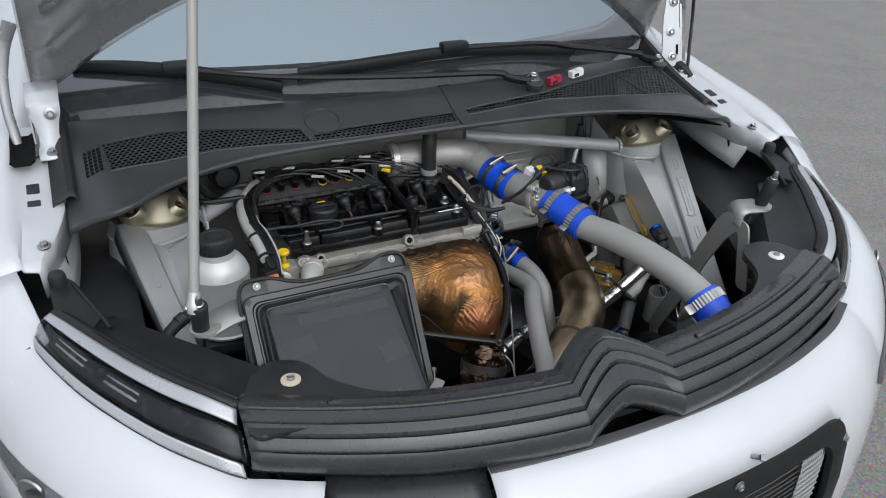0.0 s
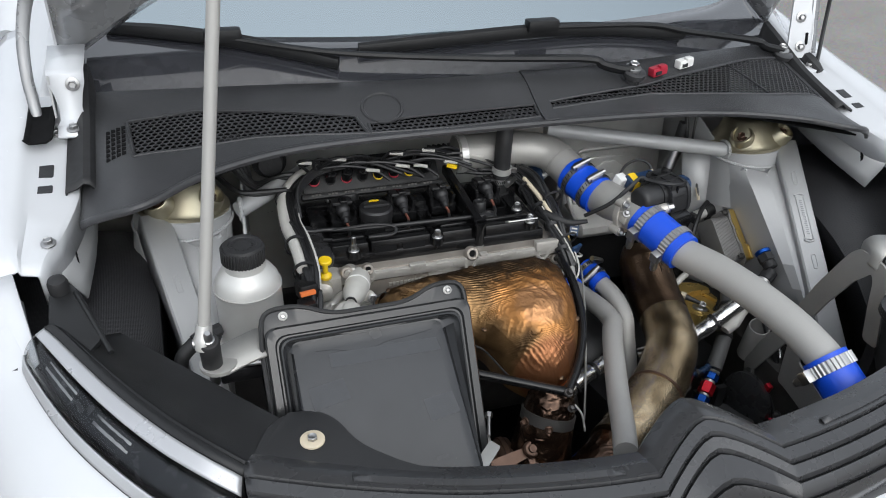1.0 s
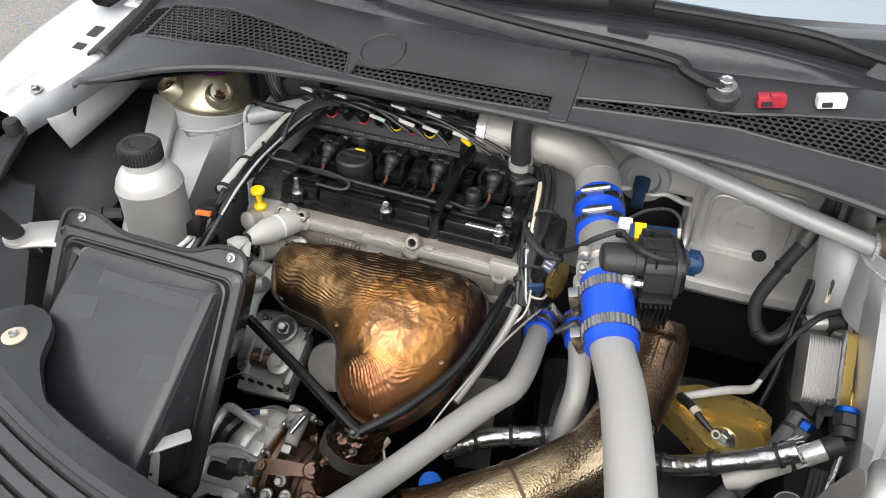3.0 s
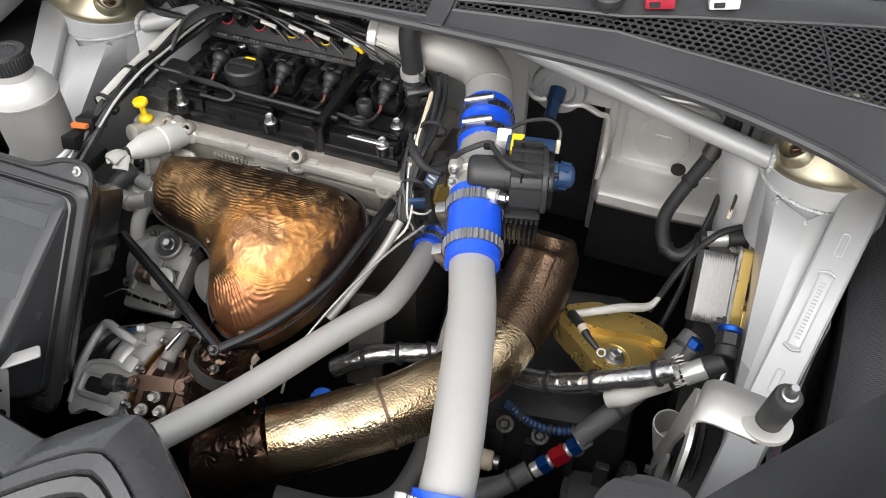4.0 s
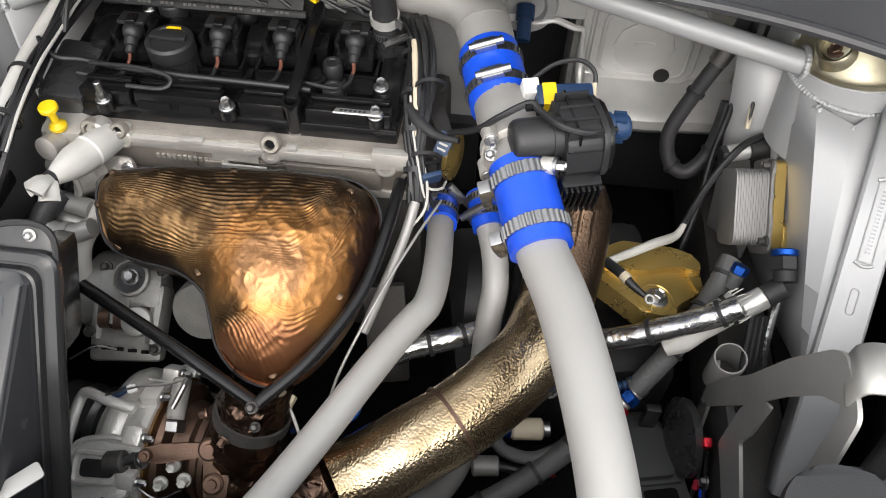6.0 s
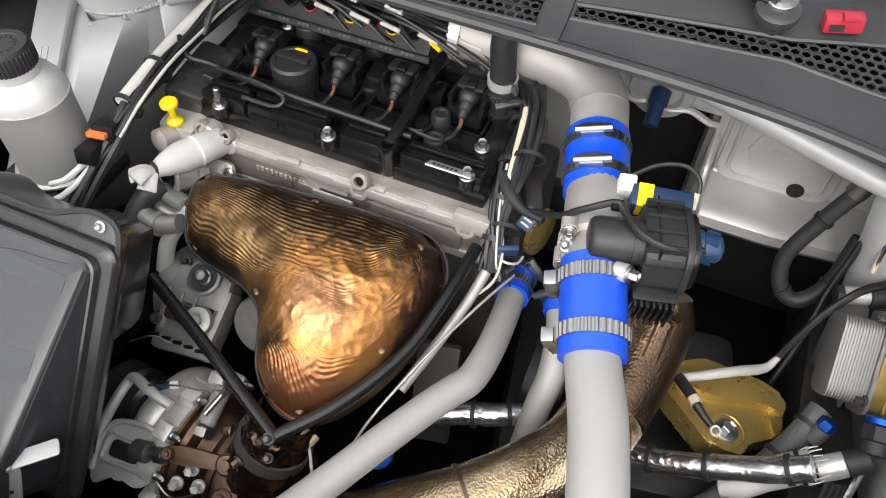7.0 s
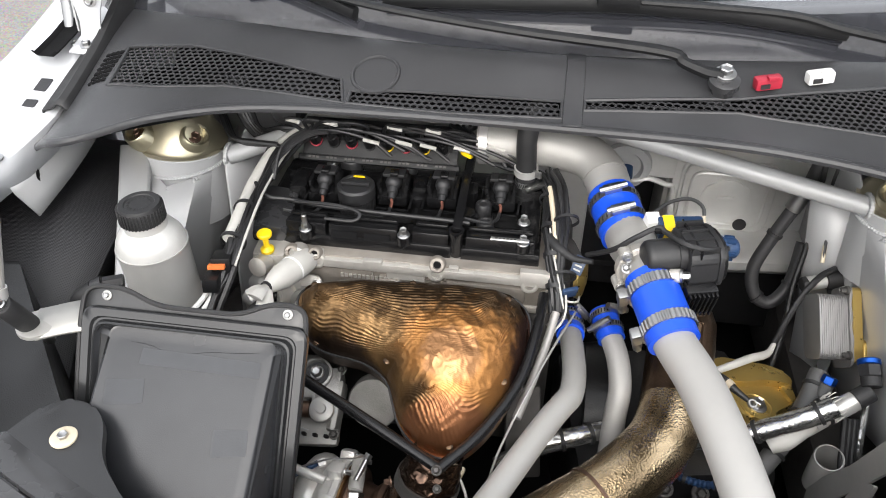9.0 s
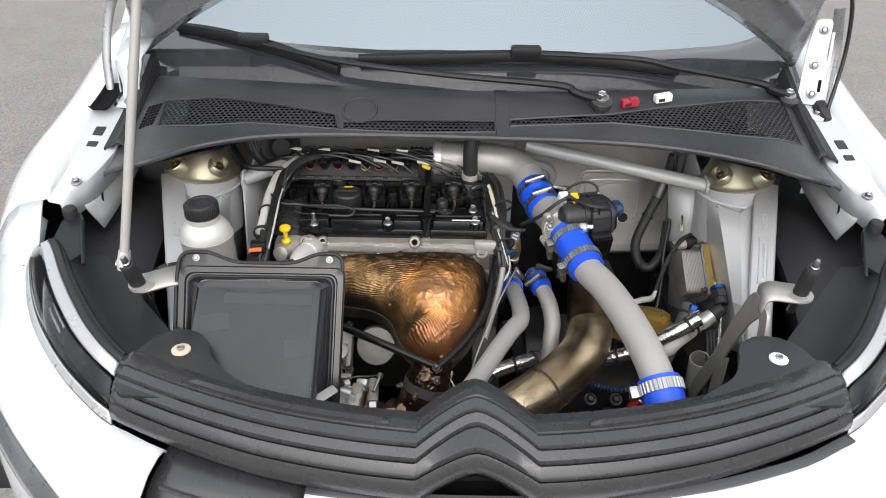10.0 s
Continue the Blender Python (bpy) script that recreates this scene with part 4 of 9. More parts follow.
for s in (-1, 1):
    rows = []
    for k in range(16):
        y = 0.455 + 0.255 * k / 15
        z = cowl_z(s * 0.65, y)
        up = 0.010 + 0.030 * max(0, (y - 0.57) / 0.14) ** 1.5
        rows.append([V((s * 0.646, y, z - 0.012)), V((s * 0.648, y, z + 0.002)), V((s * 0.654, y, z + up)), V((s * 0.662, y, z + up + 0.002)), V((s * 0.672, y, z + 0.004)), V((s * 0.686, y, flange_z(y) + 0.006)), V((s * 0.688, y, flange_z(y) - 0.02))])
    part("end_cheek", grid(bmesh.new(), rows), RUBBER, cowl, "black rubber end seal", solid=0.003)

# ------------------------------------------------------------ windscreen, pillars, cabin
def screen_y(x, z):
    return 0.575 + 0.31 * x * x + (z - 0.965) * 1.5


rows = []
for i in range(25):
    z = 0.94 + 0.46 * i / 24
    w = 0.72 - 0.12 * i / 24
    rows.append([V((x, screen_y(x, z), z)) for x in (w * (-1 + 2 * k / 40) for k in range(41))])
screen = part("windscreen", grid(bmesh.new(), rows), SCREEN, car, "clear windscreen reflecting the pale sky", solid=0.004)
rows = []
for i in range(7):
    rows.append([])
    for k in range(61):
        x = 0.712 * (-1 + 2 * k / 60)
        z = 0.942 + (0.084 + 0.9 * max(0.0, abs(x) - 0.52) ** 2) * i / 6
        rows[-1].append(V((x, screen_y(x, z) - 0.004, z)))
part("glass_border", grid(bmesh.new(), rows), FRIT, screen, "printed black border along the foot of the glass", solid=0.001)
for s in (-1, 1):
    rows = []
    for i in range(16):
        z = 0.96 + 0.43 * i / 15
        w = 0.72 - 0.12 * (z - 0.94) / 0.46
        rows.append([V((s * x, screen_y(x, z) - 0.004, z)) for x in (w - 0.05, w - 0.03, w - 0.012)])
    part("glass_border", grid(bmesh.new(), rows), FRIT, screen, solid=0.001)
for s in (-1, 1):
    rows = []
    for i in range(16):
        z = 0.93 + 0.47 * i / 15
        w = 0.72 - 0.12 * i / 15
        y = screen_y(w, z)
        rows.append([V((s * (w - 0.01), y - 0.004, z)), V((s * (w + 0.015), y - 0.006, z + 0.004)), V((s * (w + 0.05), y + 0.03, z)), V((s * (w + 0.075), y + 0.10, z - 0.01)), V((s * (w + 0.09), y + 0.2, z - 0.06))])
    part("pillar", grid(bmesh.new(), rows), WHITE, car, "white windscreen pillar", solid=0.004)
# closed outer shell behind the windscreen
SIDE = [(0.87, 0.24), (2.60, 0.24)] + [(2.98 - 0.36 * math.cos(math.pi * k / 14), 0.315 + 0.36 * math.sin(math.pi * k / 14)) for k in range(15)] + [(3.52, 0.30), (3.60, 0.55), (3.58, 0.78), (3.48, 0.95), (1.02, 0.94), (0.88, 0.91)]
for s in (-1, 1):
    XM = Matrix(((0, 0, s, s * 0.80), (1, 0, 0, 0), (0, 1, 0, 0), (0, 0, 0, 1)))
    body = part("side_body", prism(bmesh.new(), SIDE, XM, 0.062, 0.012), WHITE, car, "white painted car side")
    for y in (1.06, 1.98):
        part("shut_line", tube(bmesh.new(), [(s * 0.863, y, 0.93), (s * 0.864, y - 0.01, 0.6), (s * 0.863, y + 0.02, 0.28)], 0.003, 6), DARK, body)
    part("door_handle", box(bmesh.new(), (s * 0.868, 1.86, 0.84), (0.02, 0.14, 0.025), bev=0.008), WHITE, body)
    GMX = Matrix(((0, 0, s, s * 0.735), (1, 0, 0, 0), (0, 1, 0, 0), (0, 0, 0, 1)))
    part("side_window", prism(bmesh.new(), rounded([(1.12, 0.95), (1.50, 1.24), (1.85, 1.375), (2.75, 1.39), (3.28, 1.00), (3.25, 0.95)], 0.03), GMX, 0.008), SCREEN, car, "dark side glass")
    part("door_post", box(bmesh.new(), (s * 0.742, 2.0, 1.16), (0.02, 0.06, 0.44), bev=0.004), PLASTIC, car)
    part("roof_rail", tube(bmesh.new(), [(s * 0.80, 1.02, 0.95), (s * 0.72, 1.34, 1.28), (s * 0.66, 1.70, 1.40), (s * 0.65, 2.4, 1.43), (s * 0.66, 2.85, 1.39), (s * 0.78, 3.40, 0.96)], 0.045, 12), WHITE, car)
rows = []
for i in range(17):
    f = i / 16
    rows.append([V((x, screen_y(x, 1.40) * (1 - f) + f * 2.95, 1.40 + 0.05 * math.sin(math.pi * min(1, f * 1.1)) + 0.03 * (1 - (x / 0.66) ** 2))) for x in (0.66 * (-1 + 2 * k / 16) for k in range(17))])
part("roof", grid(bmesh.new(), rows), WHITE, car, "white roof", solid=0.01)
part("tailgate", grid(bmesh.new(), [[V((x * w, y + 0.06 * (1 - x * x), z)) for x in (-1 + 2 * k / 12 for k in range(13))] for y, z, w in ((2.95, 1.40, 0.66), (3.2, 1.2, 0.72), (3.45, 0.95, 0.80), (3.54, 0.78, 0.83), (3.56, 0.5, 0.84), (3.50, 0.28, 0.82))]), WHITE, car, "white tailgate", solid=0.01)
part("cabin_back", box(bmesh.new(), (0, 2.6, 0.7), (1.5, 0.04, 0.9)), DARK, car)
part("cabin_floor", box(bmesh.new(), (0, 1.55, 0.35), (1.6, 1.35, 0.04)), DARK, car)
part("dashboard", box(bmesh.new(), (0, 1.14, 0.90), (1.36, 0.5, 0.14), bev=0.04), PLASTIC, car, "dark dashboard behind the glass")

# ------------------------------------------------------------ bonnet, opened
TH = radians(64)
HINGE = V((0, 0.755, 0.985))
BU, BN = V((0, -math.cos(TH), math.sin(TH))), V((0, -math.sin(TH), -math.cos(TH)))


def lid(x, u, n=0.0):
    crown = -0.045 * (1 - (x / 0.7) ** 2)
    return HINGE + V((x, 0, 0)) + BU * u + BN * (n + crown)


def lid_rear(x):
    return 0.25 * (1 - min(1, abs(x) / 0.69) ** 2.2)


bm = bmesh.new()
rows = []
for i in range(31):
    f = i / 30
    rows.append([lid(x * (0.70 - 0.05 * f), lid_rear(x * 0.70) * (1 - f) + f * (1.06 - 0.14 * x * x), 0.0) for x in (-1 + 2 * k / 40 for k in range(41))])
grid(bm, rows)
bonnet = part("bonnet", bm, WHITE, car, "white bonnet propped wide open", solid=0.003)
# pressed inner panel with its edge channel
bm = bmesh.new()
rows = []
for i in range(91):
    f = i / 90
    row = []
    for k in range(81):
        x = -1 + 2 * k / 80
        e = min(f, 1 - f) * 0.9
        g = min(e, (1 - abs(x)) * 0.7)
        h = 0.004 + 0.022 * min(1, g / 0.03) - 0.016 * min(1, max(0, (g - 0.11) / 0.03))
        for c0, c1, wd in ((0.13, 0.30, 0.030), (0.22, 0.12, 0.024), (0.36, -0.1, 0.03)):
            h += 0.011 * math.exp(-((f - c0 - c1 * (1 - abs(x)) * 0.5) / wd) ** 2) * min(1, g / 0.03)
        row.append(lid(x * (0.695 - 0.05 * f), (lid_rear(x * 0.70) + 0.004) * (1 - f) + f * (1.055 - 0.14 * x * x), h))
    rows.append(row)
grid(bm, rows)
inner = part("inner_panel", bm, UNDER, bonnet, "silver pressed underside of the bonnet", solid=0.002)
# folded hinge bracket and curved arm over the well in the wing
hb = part("bonnet_hinge", grid(bmesh.new(), [[V((-0.677 - w, y, z)), V((-0.677, y - 0.001, z)), V((-0.677 + w, y, z))] for w, y, z in ((0.020, 0.568, 0.935), (0.021, 0.598, 0.940), (0.017, 0.606, 0.946), (0.016, 0.611, 0.965), (0.020, 0.615, 0.985), (0.025, 0.618, 1.000), (0.026, 0.621, 1.013), (0.026, 0.627, 1.017), (0.027, 0.66, 1.022), (0.027, 0.705, 1.030))]), WHITE, car, "folded white hinge bracket", solid=0.004)
part("hinge_gusset", prism(bmesh.new(), [(0.611, 0.95), (0.617, 1.012), (0.68, 1.022), (0.66, 0.98), (0.63, 0.955)], Matrix(((0, 0, 1, -0.702), (1, 0, 0, 0), (0, 1, 0, 0), (0, 0, 0, 1))), 0.003), SILVERL, hb)
bolt((-0.676, 0.584, 0.940), (0, -0.15, 1), 0.0065, 0.006, hb)
bolt((-0.668, 0.612, 1.000), (0, -1, 0.15), 0.0065, 0.005, hb)
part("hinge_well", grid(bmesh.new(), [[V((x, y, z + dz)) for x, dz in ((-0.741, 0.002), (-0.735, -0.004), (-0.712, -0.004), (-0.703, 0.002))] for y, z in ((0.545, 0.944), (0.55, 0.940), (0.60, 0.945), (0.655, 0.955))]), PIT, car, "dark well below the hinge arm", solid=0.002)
part("hinge_arm", tube(bmesh.new(), [(-0.729, 0.628, 0.942), (-0.731, 0.640, 0.962), (-0.734, 0.655, 1.0), (-0.731, 0.675, 1.05), (-0.718, 0.688, 1.10), (-0.700, 0.690, 1.14)], [0.006, 0.0085, 0.0085, 0.009, 0.010, 0.012], 12, 6, flat=0.35), UNDER, car, "curved pale grey hinge arm")
for s in (1,):
    HM = facing((s * 0.692, 0.648, 1.01), (-s * 0.25, -0.93, 0.25), (s * 0.02, 0.26, 0.96))
    hg = part("bonnet_hinge", prism(bmesh.new(), rounded([(-0.026, -0.065), (0.024, -0.07), (0.026, -0.01), (0.016, 0.03), (0.018, 0.10), (-0.012, 0.10), (-0.022, 0.04)], 0.01), HM, 0.005, 0.0015), WHITE, car, "white stamped bonnet hinge plate")
    part("hinge_flange", box(bmesh.new(), None, (0.006, 0.15, 0.022), bev=0.002, m=HM @ pose(s * 0.022, 0.0, -0.006)), WHITE, hg)
    part("hinge_foot", box(bmesh.new(), (s * 0.700, 0.63, 0.938), (0.05, 0.09, 0.006), (12, 0, 0), bev=0.002), WHITE, hg)
    for q in ((0.0, -0.045), (-0.004, 0.012), (0.003, 0.08)):
        bolt(HM @ V((q[0], q[1], 0.005)), HM.to_3x3() @ V((0, 0, 1)), 0.0065, 0.006, hg)
    for q in (0.605, 0.65):
        bolt((s * 0.700, q, 0.934 + 0.21 * (q - 0.605)), (0, -0.2, 1), 0.0065, 0.006, hg)
    part("hinge_slot", prism(bmesh.new(), rounded([(-0.003, -0.012), (0.003, -0.012), (0.003, 0.012), (-0.003, 0.012)], 0.002), HM @ pose(0.012, -0.03, 0.0046), 0.001), PIT, hg)
    part("hinge_strap", tube(bmesh.new(), [(s * 0.718, 0.625, 0.955), (s * 0.725, 0.65, 1.0), (s * 0.728, 0.668, 1.06), (s * 0.715, 0.665, 1.13)], [0.008, 0.011, 0.012, 0.010], 10, 6, flat=0.25), UNDER, car, "grey flexible hinge strap")
    part("bonnet_cable", tube(bmesh.new(), [(0.715, 0.60, 0.94), (0.728, 0.62, 0.99), (0.735, 0.635, 1.06), (0.72, 0.63, 1.14), (0.69, 0.61, 1.19)], 0.004, 8), WIRE, car, "black cable to the bonnet")
    part("hinge_rubber", tube(bmesh.new(), [(s * 0.715, 0.585, 0.928), (s * 0.71, 0.61, 0.938), (s * 0.71, 0.645, 0.95)], [0.008, 0.016, 0.012], 8), RUBBER, car)

# ------------------------------------------------------------ headlights
INN = [(0.706, 0.225, 0.838), (0.691, 0.205, 0.834), (0.652, 0.14, 0.829), (0.615, 0.085, 0.822), (0.576, 0.032, 0.818), (0.539, -0.008, 0.812), (0.507, -0.03, 0.797)]
OUT = [(0.731, 0.20, 0.812), (0.727, 0.178, 0.808), (0.694, 0.105, 0.799), (0.656, 0.043, 0.788), (0.602, -0.018, 0.766), (0.543, -0.066, 0.745), (0.512, -0.082, 0.731)]


def headlight(s):
    a = spline([(s * x, y, z) for x, y, z in INN], 5)
    b = spline([(s * x, y, z) for x, y, z in OUT], 5)
    up = V((s * 0.35, -0.35, 0.7))

    def strip(f0, f1, lift, n=5):
        return [[p.lerp(q, f0 + (f1 - f0) * k / n) + up * (lift + 0.010 * math.sin(math.pi * (f0 + (f1 - f0) * k / n))) for k in range(n + 1)] for p, q in zip(a, b)]

    lamp = part("headlight", grid(bmesh.new(), [[p, p - V((0, 0, 0.05)), q - V((0, 0, 0.05)), q] for p, q in zip(a, b)]), DARK, car, "slim headlight with a silver upper strip", solid=0.003)
    part("chrome_strip", grid(bmesh.new(), strip(0.0, 0.25, 0.001)), SATIN, lamp, "silver strip along the lamp's upper edge", solid=0.003)
    part("shadow_gap", grid(bmesh.new(), strip(0.25, 0.31, -0.006)), PIT, lamp, solid=0.002)
    part("lower_strip", grid(bmesh.new(), strip(0.82, 1.0, 0.0015)), SATIN, lamp, solid=0.003)
    part("strip_seam", grid(bmesh.new(), strip(0.79, 0.82, -0.003, 2)), PIT, lamp, solid=0.002)
    part("reflector", grid(bmesh.new(), strip(0.30, 0.80, -0.014)), LAMPIN, lamp, "smoky grey inner reflector", solid=0.002)
    # long light guides, smoky blocks and the fluted inner end
    for f0, i0, i1, r in ((0.36, 2, 30, 0.0022), (0.70, 4, 30, 0.0026)):
        part("light_guide", tube(bmesh.new(), [a[i].lerp(b[i], f0) - up * 0.008 for i in range(i0, i1, 2)], r, 8), SATIN, lamp)
    for i0, i1 in ((6, 11), (13, 18)):
        rows = [[a[i].lerp(b[i], f) + up * h for f, h in ((0.40, -0.012), (0.43, -0.004), (0.58, -0.004), (0.64, -0.012))] for i in range(i0, i1)]
        part("lamp_module", grid(bmesh.new(), rows), ALU, lamp, "pale translucent lamp block", solid=0.002)
    for k in range(7):
        part("flute", tube(bmesh.new(), [a[i].lerp(b[i], 0.42 + 0.05 * k) - up * 0.009 for i in range(20, 31, 2)], 0.0013, 6), SATIN, lamp)
    part("lens", grid(bmesh.new(), strip(0.24, 0.88, 0.001)), LENS, lamp, "clear lamp lens", solid=0.002)
    # black housing behind the lamp
    rows = []
    for i, p in enumerate(a):
        f = i / (len(a) - 1)
        c = V((s * (0.63 - 0.19 * f), 0.245 - 0.225 * f, 0.80 - 0.005 * f))
        rows.append([p + V((0, 0, 0.002)), p + V((-s * 0.008, 0.004, 0.002)), p.lerp(c, 0.35) + V((0, 0, -0.004)), p.lerp(c, 0.7) + V((0, 0, -0.008)), c, c - V((0, 0, 0.08)), c - V((0, 0, 0.16))])
    hs = part("lamp_housing", grid(bmesh.new(), rows), HOUS, lamp, "black plastic back of the headlight", solid=0.003)
    part("housing_ridge", tube(bmesh.new(), [a[i].lerp(V((s * (0.63 - 0.19 * i / (len(a) - 1)), 0.245 - 0.225 * i / (len(a) - 1), 0.80)), 0.16) + V((0, 0, 0.002)) for i in range(1, len(a) - 1, 2)], 0.004, 8), PLASTIC, hs)
    pts = rounded([(s * 0.706, 0.292), (s * 0.690, 0.312), (s * 0.672, 0.292), (s * 0.640, 0.205), (s * 0.668, 0.165), (s * 0.702, 0.225)], 0.012)
    part("lamp_bracket", prism(bmesh.new(), pts if s > 0 else pts[::-1], Matrix.Translation((0, 0, 0.792)) @ Matrix(((1, 0, 0, 0), (0, 1, 0, 0), (0, 0.16, 1, 0), (0, 0, 0, 1))), 0.006, 0.002), HOUS, lamp, "black plate that carries the rubber stop")
    part("plate_fold", tube(bmesh.new(), [(s * 0.674, 0.285, 0.845), (s * 0.655, 0.235, 0.836), (s * 0.634, 0.18, 0.822)], 0.0035, 8), HOUS, lamp)


for s in (-1, 1):
    headlight(s)

# ------------------------------------------------------------ front crossmember cover
def chev(x):
    c = max(0.0, 1 - math.hypot(x + 0.012, 0.012) / 0.078)
    return c * (1.25 - 0.25 * c)


PROF = [(0.031, -0.052), (0.0325, -0.014), (0.030, -0.0088), (0.014, -0.0035), (0.003, -0.0005), (-0.003, 0.0), (-0.010, 0.001), (-0.012, -0.004), (-0.0145, -0.0045), (-0.016, -0.001), (-0.027, -0.005), (-0.029, -0.011), (-0.032, -0.012),
        (-0.034, -0.009), (-0.043, -0.015), (-0.045, -0.022), (-0.048, -0.023), (-0.050, -0.020), (-0.057, -0.028), (-0.059, -0.036), (-0.062, -0.037), (-0.064, -0.034), (-0.068, -0.044), (-0.068, -0.06), (-0.06, -0.075)]
rows = []
xs = sorted([-0.505 + 1.01 * i / 80 for i in range(81)] + [-0.0125, -0.0115, -0.089, -0.091, 0.065, 0.067])
for x in xs:
    c = chev(x)
    e = max(0, (abs(x) - 0.30) / 0.2)
    y0, z0 = -0.142 + 0.48 * x * x + 0.052 * c, 0.795 + 0.026 * c + 0.006 * e
    rows.append([V((x, y0 + dy * (1 + 0.06 * e) - 0.02 * c * (dy < -0.05), z0 + dz * (1 - 0.2 * e))) for dy, dz in PROF])
def cover_at(x, dy, dz):
    c = chev(x)
    e = max(0, (abs(x) - 0.30) / 0.2)
    return V((x, -0.142 + 0.48 * x * x + 0.052 * c + dy * (1 + 0.06 * e) - 0.02 * c * (dy < -0.05), 0.795 + 0.026 * c + 0.006 * e + dz * (1 - 0.2 * e)))


slam = thing("crossmember_cover", "satin black ribbed plastic cover over the front crossmember", "trim panel", (0, -0.14, 0.76))
part("cover_panel", grid(bmesh.new(), rows), GLOSSB, slam, solid=0.003)


# thin black cords laid in the modelled grooves paint their shade
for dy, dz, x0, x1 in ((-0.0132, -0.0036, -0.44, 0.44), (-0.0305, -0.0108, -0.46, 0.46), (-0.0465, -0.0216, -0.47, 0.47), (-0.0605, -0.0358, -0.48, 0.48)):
    part("groove_shade", tube(bmesh.new(), [cover_at(x0 + (x1 - x0) * k / 90, dy, dz) for k in range(91)], 0.0015, 6, smooth=False), PIT, slam, "black line painting the shade in a groove")


def ear(s):
    """Rounded tongue with its fixing at the end of the cover."""
    out = [(0.07, -0.085), (0.075, -0.03), (0.056, 0.012), (0.036, 0.043), (0.0, 0.049), (-0.03, 0.028), (-0.047, -0.016), (-0.09, -0.056), (-0.14, -0.083), (-0.14, -0.105)]
    if s > 0:
        out = [(0.07, -0.085), (0.068, -0.03), (0.050, 0.010), (0.036, 0.040), (0.0, 0.051), (-0.032, 0.046), (-0.050, 0.026), (-0.056, -0.002), (-0.074, -0.038), (-0.112, -0.062), (-0.14, -0.083), (-0.14, -0.105)]
    pts = rounded([(s * x, y) for x, y in out], 0.02)
    m = Matrix.Translation((s * 0.43, 0.0, 0.797)) @ pose(0, 0, 0, 4, 0, 0)
    prism(bm := bmesh.new(), pts if s > 0 else pts[::-1], m @ pose(0, 0, -0.012), 0.012, 0.004)
    ob = part("end_tongue", bm, TONGM, slam, "rounded black end of the cover")
    bm2 = lathe(bmesh.new(), m @ V((0, 0.0, 0)), (0, 0, 1), [(0, 0.0135), (0.002, 0.0135), (0.003, 0.011), (0.003, 0.008)], 24)
    part("fixing_washer", bm2, CREAM if s < 0 else WHITEP, ob, "pale round fixing washer")
    bolt(m @ V((0, 0, 0.002)), (0, 0, 1), 0.0055, 0.0035, ob, STEEL, washer=0)


for s in (-1, 1):
    ear(s)
# raised pads behind the ribs
for x0, x1 in ((0.135, 0.40), (-0.40, -0.125)):
    rows = []
    for i in range(15):
        x = x0 + (x1 - x0) * i / 14
        y = -0.135 + 0.48 * x * x
        rows.append([V((x, y + a - 0.013, 0.793 + 0.006 * max(0, (abs(x) - 0.30) / 0.2) + b)) for a, b in ((0.0, 0), (0.001, 0.0055), (0.008, 0.0065), (0.010, 0))])
    part("raised_pad", grid(bmesh.new(), rows), GLOSSB, slam, solid=0.001)

# ------------------------------------------------------------ engine
engine = thing("engine", "four-cylinder engine with a black cam cover", "engine", (-0.15, 0.47, 0.40))
bm = bmesh.new()
box(bm, (-0.15, 0.475, 0.54), (0.42, 0.20, 0.30), bev=0.01)
part("block", bm, CASTD, engine, "grey cast engine block")
bm = bmesh.new()
box(bm, (-0.152, 0.47, 0.715), (0.405, 0.19, 0.075), bev=0.006)
head_part = part("cylinder_head", bm, HEADM, engine, "bare cast aluminium cylinder head")
for c, sz in (((-0.152, 0.376, 0.742), (0.40, 0.016, 0.014)), ((-0.152, 0.378, 0.69), (0.39, 0.014, 0.012)), ((-0.04, 0.374, 0.715), (0.11, 0.012, 0.03)), ((-0.25, 0.376, 0.715), (0.10, 0.008, 0.034)), ((-0.13, 0.377, 0.722), (0.12, 0.010, 0.008)), ((-0.175, 0.3745, 0.708), (0.03, 0.014, 0.03))):
    part("casting_rib", box(bmesh.new(), c, sz, bev=0.003), CAST if sz[0] > 0.3 else HEADM, head_part)
for c, sz in (((-0.152, 0.3735, 0.7285), (0.054, 0.006, 0.011)), ((0.026, 0.372, 0.753), (0.040, 0.012, 0.016))):
    part("cast_plaque", box(bmesh.new(), c, sz, (-6, 0, 0), bev=0.0015), CAST, head_part, "pale machined pad")
for k in range(10):
    part("cast_letter_bar", box(bmesh.new(), (-0.252 + 0.0068 * k, 0.3742, 0.7365 - 0.0003 * k), (0.0042, 0.002, 0.006), bev=0.0006), CAST, head_part)
for k in range(7):
    part("cast_letter_bar", box(bmesh.new(), (-0.240 + 0.0064 * k, 0.3742, 0.7255), (0.004, 0.002, 0.005), bev=0.0006), CAST, head_part)
for x, z, r in ((-0.312, 0.753, 0.011), (-0.279, 0.754, 0.010), (-0.107, 0.755, 0.012), (0.046, 0.72, 0.010)):
    bs = part("face_boss", lathe(bmesh.new(), (x, 0.376, z), (0, -0.9, 0.42), [(0, r), (0.008, r * 0.95), (0.010, r * 0.8), (0.010, r * 0.5), (0.006, r * 0.45)], 20), HEADM, head_part)
    part("boss_hole", lathe(bmesh.new(), V((x, 0.376, z)) + V((0, -0.9, 0.42)) * 0.0062, (0, -0.9, 0.42), [(0, r * 0.46), (0.0004, 0.0004)], 16), PIT, bs)
